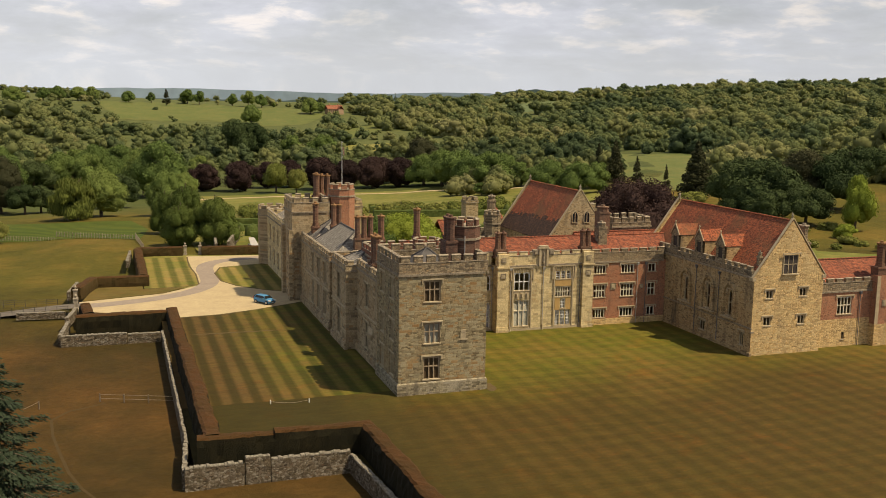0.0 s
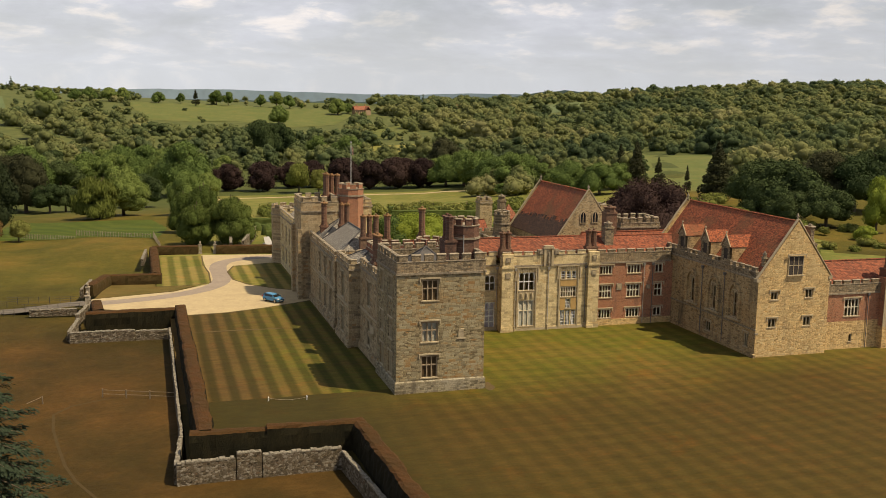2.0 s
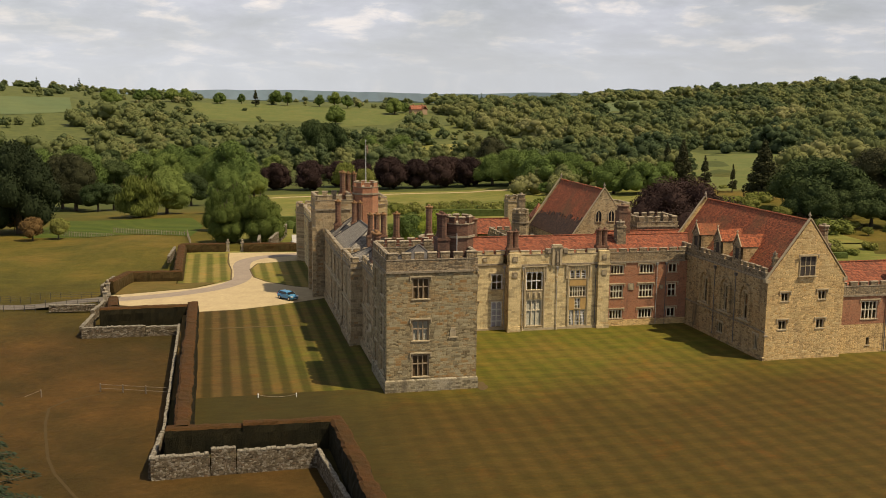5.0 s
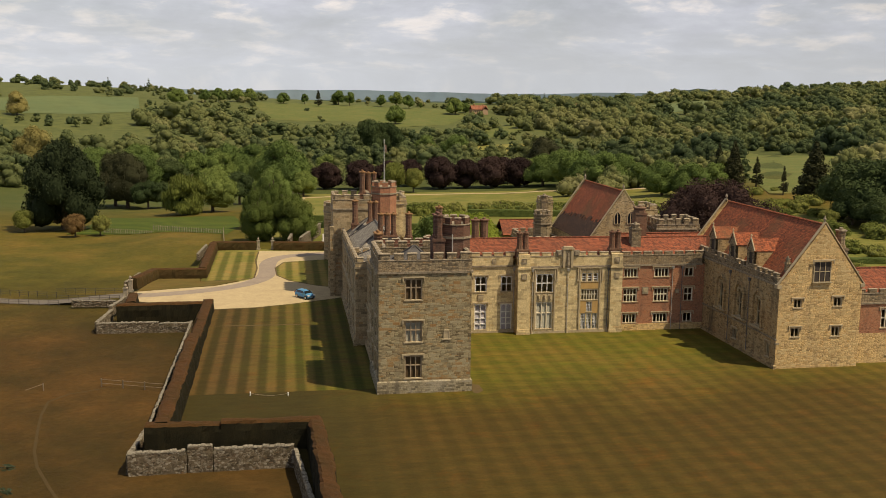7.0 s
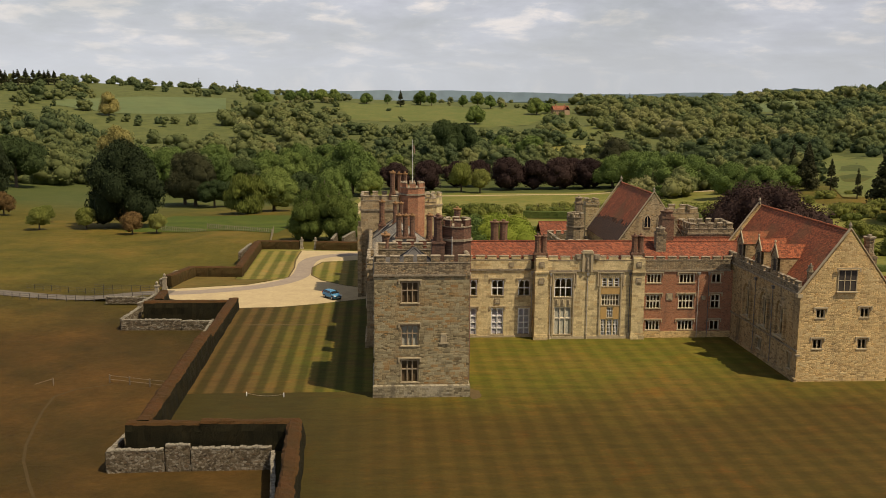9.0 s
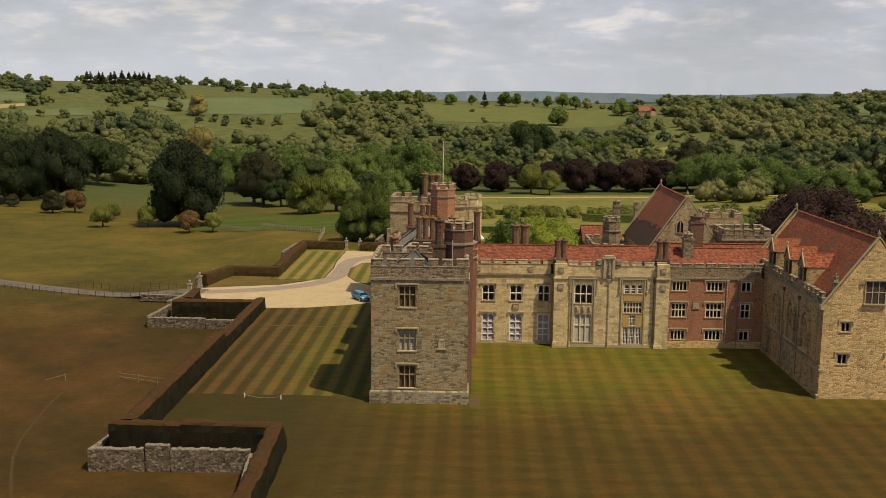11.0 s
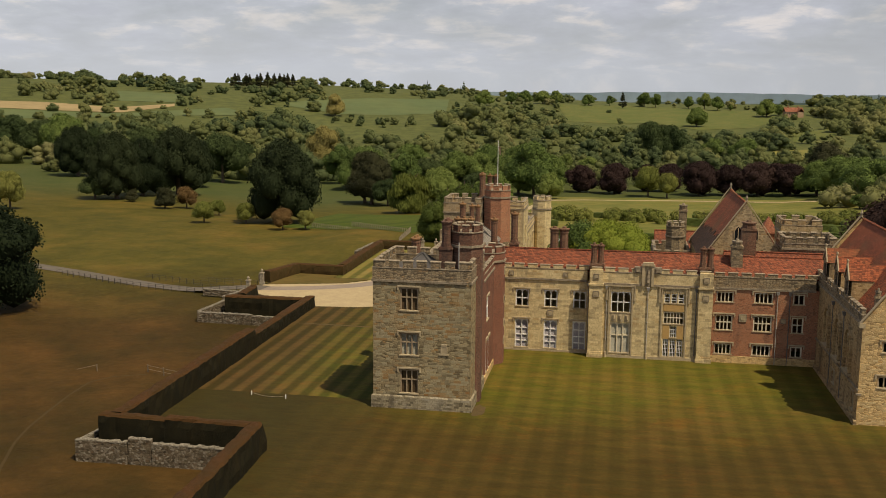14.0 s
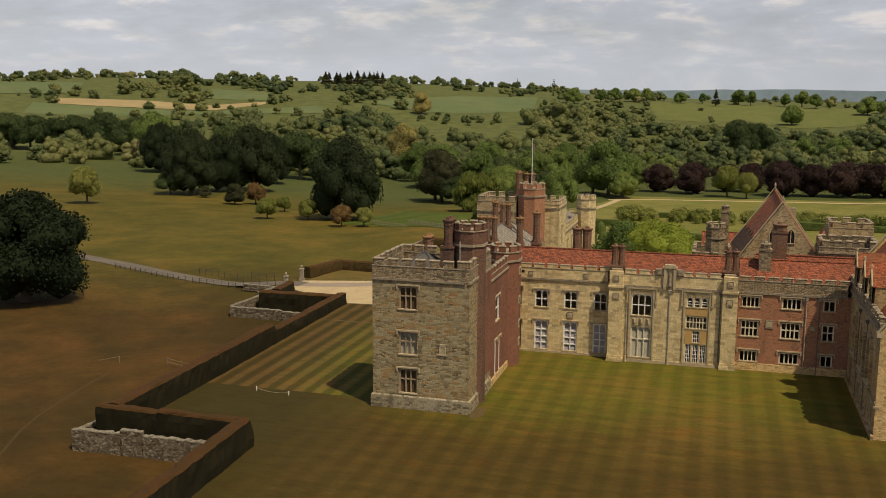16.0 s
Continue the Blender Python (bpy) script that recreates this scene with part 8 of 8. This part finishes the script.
# cedar in the foreground: layered drooping boughs
def cedar(x, y, h, seed):
    g = random.Random(seed)
    rng = np.random.default_rng(seed)
    ob = thing("cedar", "large dark cedar with layered drooping boughs", "tree", "", Matrix.Translation((x, y, -1.5)))
    part("trunk", Shape().tube((0, 0, -0.2), (0, 0, h * 0.5), 0.7, 0.45, 10).tube((0, 0, h * 0.5), (0, 0, h), 0.45, 0.05, 8), M_BARK, ob)
    twigs, sprays = Shape(), []
    n = 120
    for k in range(n):
        f = k / n
        z = h * (0.10 + 0.88 * f)
        reach = (h * 0.42) * (1 - f) ** 0.75 * g.uniform(0.7, 1.1) + 0.5
        a = k * 2.399
        tip = Vector((reach * math.cos(a), reach * math.sin(a), z - reach * g.uniform(0.05, 0.28)))
        root = Vector((0, 0, z))
        twigs.tube(root, tip, 0.09 * (1 - f) + 0.03, 0.015, 5)
        m = int(40 + reach * 40)
        side = Vector((-math.sin(a), math.cos(a), 0))
        for _ in range(m):
            t = g.uniform(0.2, 1.04)
            p = root.lerp(tip, t) + side * g.gauss(0, 0.11 * reach * (1.15 - t) + 0.18) + Vector((0, 0, g.gauss(-0.05, 0.12)))
            ln = g.uniform(0.28, 0.6)
            d = ((tip - root).normalized() + side * g.uniform(-0.9, 0.9) + Vector((0, 0, -0.35))).normalized() * ln
            w = side * g.uniform(0.05, 0.13) + Vector((0, 0, g.uniform(-0.03, 0.05)))
            sprays.append([p, p + d * 0.5 + w, p + d, p + d * 0.5 - w])
    part("bough", twigs, M_BARK, ob)
    v = np.array([[c[:] for c in q] for q in sprays]).reshape(-1, 3)
    q = np.arange(len(v)).reshape(-1, 4)
    piece("crown", mesh_from("crown", v, q, np.zeros((0, 3), int), M_CEDAR), ob)


cedar(-42.0, -28.0, 18.0, 3)


# ---- car ----
def car(x, y, turn):
    ob = thing("car", "small blue hatchback parked on the gravel", "car", "", Matrix.Translation((x, y, 0.02)) @ Matrix.Rotation(radians(turn), 4, "Z"))
    prof = [(-2.02, 0.32), (-2.05, 0.75), (-1.98, 0.98), (-1.72, 1.40), (-1.3, 1.5), (-0.1, 1.5), (0.55, 1.34), (1.15, 0.99), (1.75, 0.86), (2.02, 0.70), (2.08, 0.45), (2.0, 0.28)]
    half = [0.80, 0.86, 0.86, 0.64, 0.60, 0.60, 0.64, 0.80, 0.82, 0.78, 0.76, 0.74]
    s = Shape()
    k, across = len(prof), (-1.0, -0.88, -0.55, 0.0, 0.55, 0.88, 1.0)
    for f in across:
        s.v += [(px * (1 - 0.07 * f * f), f * hw, pz - 0.09 * f ** 4 * (pz > 0.6)) for (px, pz), hw in zip(prof, half)]
    for j in range(len(across) - 1):
        s.f += [(j * k + i, j * k + (i + 1) % k, (j + 1) * k + (i + 1) % k, (j + 1) * k + i) for i in range(k)]
    s.f += [tuple(range(k)), tuple(reversed(range((len(across) - 1) * k, len(across) * k)))]
    part("body", s, M_CARBLUE, ob, "metallic blue body")
    for sgn in (-1, 1):
        g1 = Shape().quad((-1.55, sgn * 0.815, 1.0), (0.95, sgn * 0.815, 1.0), (0.45, sgn * 0.68, 1.36), (-1.35, sgn * 0.66, 1.42))
        part("side_window", g1, M_CARGLASS, ob)
        part("headlight", Shape().box(1.72, sgn * 0.62 - 0.16, 0.66, 2.04, sgn * 0.62 + 0.16, 0.82), M_LAMPGLASS, ob)
        part("tail_light", Shape().box(-2.06, sgn * 0.7 - 0.12, 0.8, -1.9, sgn * 0.7 + 0.12, 1.05), M_TAIL, ob)
        part("mirror", Shape().box(0.62, sgn * 0.92 - 0.09, 0.98, 0.78, sgn * 0.92 + 0.09, 1.12), M_CARBLUE, ob)
        for wx in (-1.28, 1.28):
            w = part("wheel", Shape().tube((wx, sgn * 0.66, 0.32), (wx, sgn * 0.88, 0.32), 0.33, 0.33, 16), M_TYRE, ob)
            part("rim", Shape().tube((wx, sgn * 0.87, 0.32), (wx, sgn * 0.895, 0.32), 0.22, 0.2, 12), M_RIM, w)
    part("windscreen", Shape().quad((0.6, -0.6, 1.345), (1.1, -0.74, 1.035), (1.1, 0.74, 1.035), (0.6, 0.6, 1.345)), M_CARGLASS, ob)
    part("rear_window", Shape().quad((-1.74, 0.6, 1.385), (-1.97, 0.74, 1.03), (-1.97, -0.74, 1.03), (-1.74, -0.6, 1.385)), M_CARGLASS, ob)
    part("number_plate", Shape().box(2.05, -0.26, 0.40, 2.085, 0.26, 0.51), M_PLATE, ob)
    part("grille", Shape().box(2.0, -0.5, 0.52, 2.075, 0.5, 0.62), M_TYRE, ob)


car(-7.6, 57.3, -56)


# ---- single stones that stand out of the walls ----
def stone_material(name, *stops):
    m = Nodes(name, 0.92, 0.2)
    pick = m.n.new("ShaderNodeObjectInfo").outputs["Random"]
    zone = m.range(m.noise(0.3, detail=4, rough=0.6), 0.32, 0.68)
    tone = m.ramp(m.math("ADD", m.math("MULTIPLY", pick, 0.6), m.math("MULTIPLY", zone, 0.4)), *stops)
    grain = m.noise(7.0, detail=6, rough=0.7)
    m.bump(grain, 0.6, 0.03)
    return m.colour(m.mix(m.range(grain, 0.35, 0.7, 0.0, 0.6), tone, m.mix(1.0, tone, (0.55, 0.52, 0.46), "MULTIPLY")))


def stone_face(parent, m, width, z0, z1, mat, holes, count, seed, proud=0.02, course=(0.24, 0.34), size=(0.34, 0.85), outline=None):
    """Proud stones laid in courses over a wall face, each an object on one shared block."""
    g = random.Random(seed)
    block = Shape().box(-0.5, -1, 0, 0.5, 0.4, 1)
    for k, (x, y, z) in enumerate(block.v):
        if y < 0:
            block.v[k] = (x * 0.94, y, 0.5 + (z - 0.5) * 0.92)
    me = block.mesh("stone", mat)
    spots, z = [], z0
    while z < z1 - 0.2:
        h = g.uniform(*course)
        u = g.uniform(0, 0.4)
        while u < width - 0.3:
            w = g.uniform(*size)
            if u + w > width:
                break
            free = not any(u + w > a - 0.36 and u < c + 0.36 and z + h > b - 0.2 and z < d + 0.32 for a, b, c, d in holes)
            if free and (outline is None or (outline(z + h, u) and outline(z + h, u + w))):
                spots.append((u + w / 2, z, w - 0.03, h - 0.03))
            u += w
        z += h
    for u, zz, w, h in g.sample(spots, min(count, len(spots))):
        piece("stone", me, parent, m @ Matrix.Translation((u, 0, zz)) @ Matrix.Rotation(g.uniform(-0.012, 0.012), 4, "Y") @ Matrix.Diagonal((w, g.uniform(0.4, 1.0) * proud, h, 1)))


M_STONE_T = stone_material("tower_block", (0.08, (0.17, 0.142, 0.086)), (0.22, (0.25, 0.212, 0.130)), (0.42, (0.325, 0.282, 0.175)), (0.58, (0.37, 0.325, 0.205)), (0.72, (0.34, 0.235, 0.115)), (0.9, (0.29, 0.16, 0.066)))
M_STONE_Y = stone_material("yellow_block", (0.0, (0.34, 0.24, 0.12)), (0.25, (0.48, 0.35, 0.17)), (0.55, (0.59, 0.435, 0.215)), (0.8, (0.63, 0.49, 0.27)), (1.0, (0.50, 0.31, 0.13)))
stone_face(tower_wall, edge_frame(tp[0], tp[1]), 11.2, 1.65, 14.6, M_STONE_T, holes[0] + [(7.5, 6.3, 8.9, 7.9)], 300, 4, 0.012, course=(0.22, 0.36), size=(0.38, 0.95))
stone_face(wing_wall, edge_frame(gp[0], gp[1]), 11.85, 0.2, 11.3, M_STONE_Y, hs, 300, 5, course=(0.20, 0.30), size=(0.3, 0.75))
stone_face(g1, edge_frame(gp[0], gp[1]), 11.85, 11.6, 18.4, M_STONE_Y, [(4.5, 11.5, 7.3, 15.0)], 120, 6, course=(0.20, 0.30), size=(0.3, 0.75), outline=lambda z, u: abs(u - 5.92) < 5.92 * (19.2 - z) / 7.9 - 0.3)
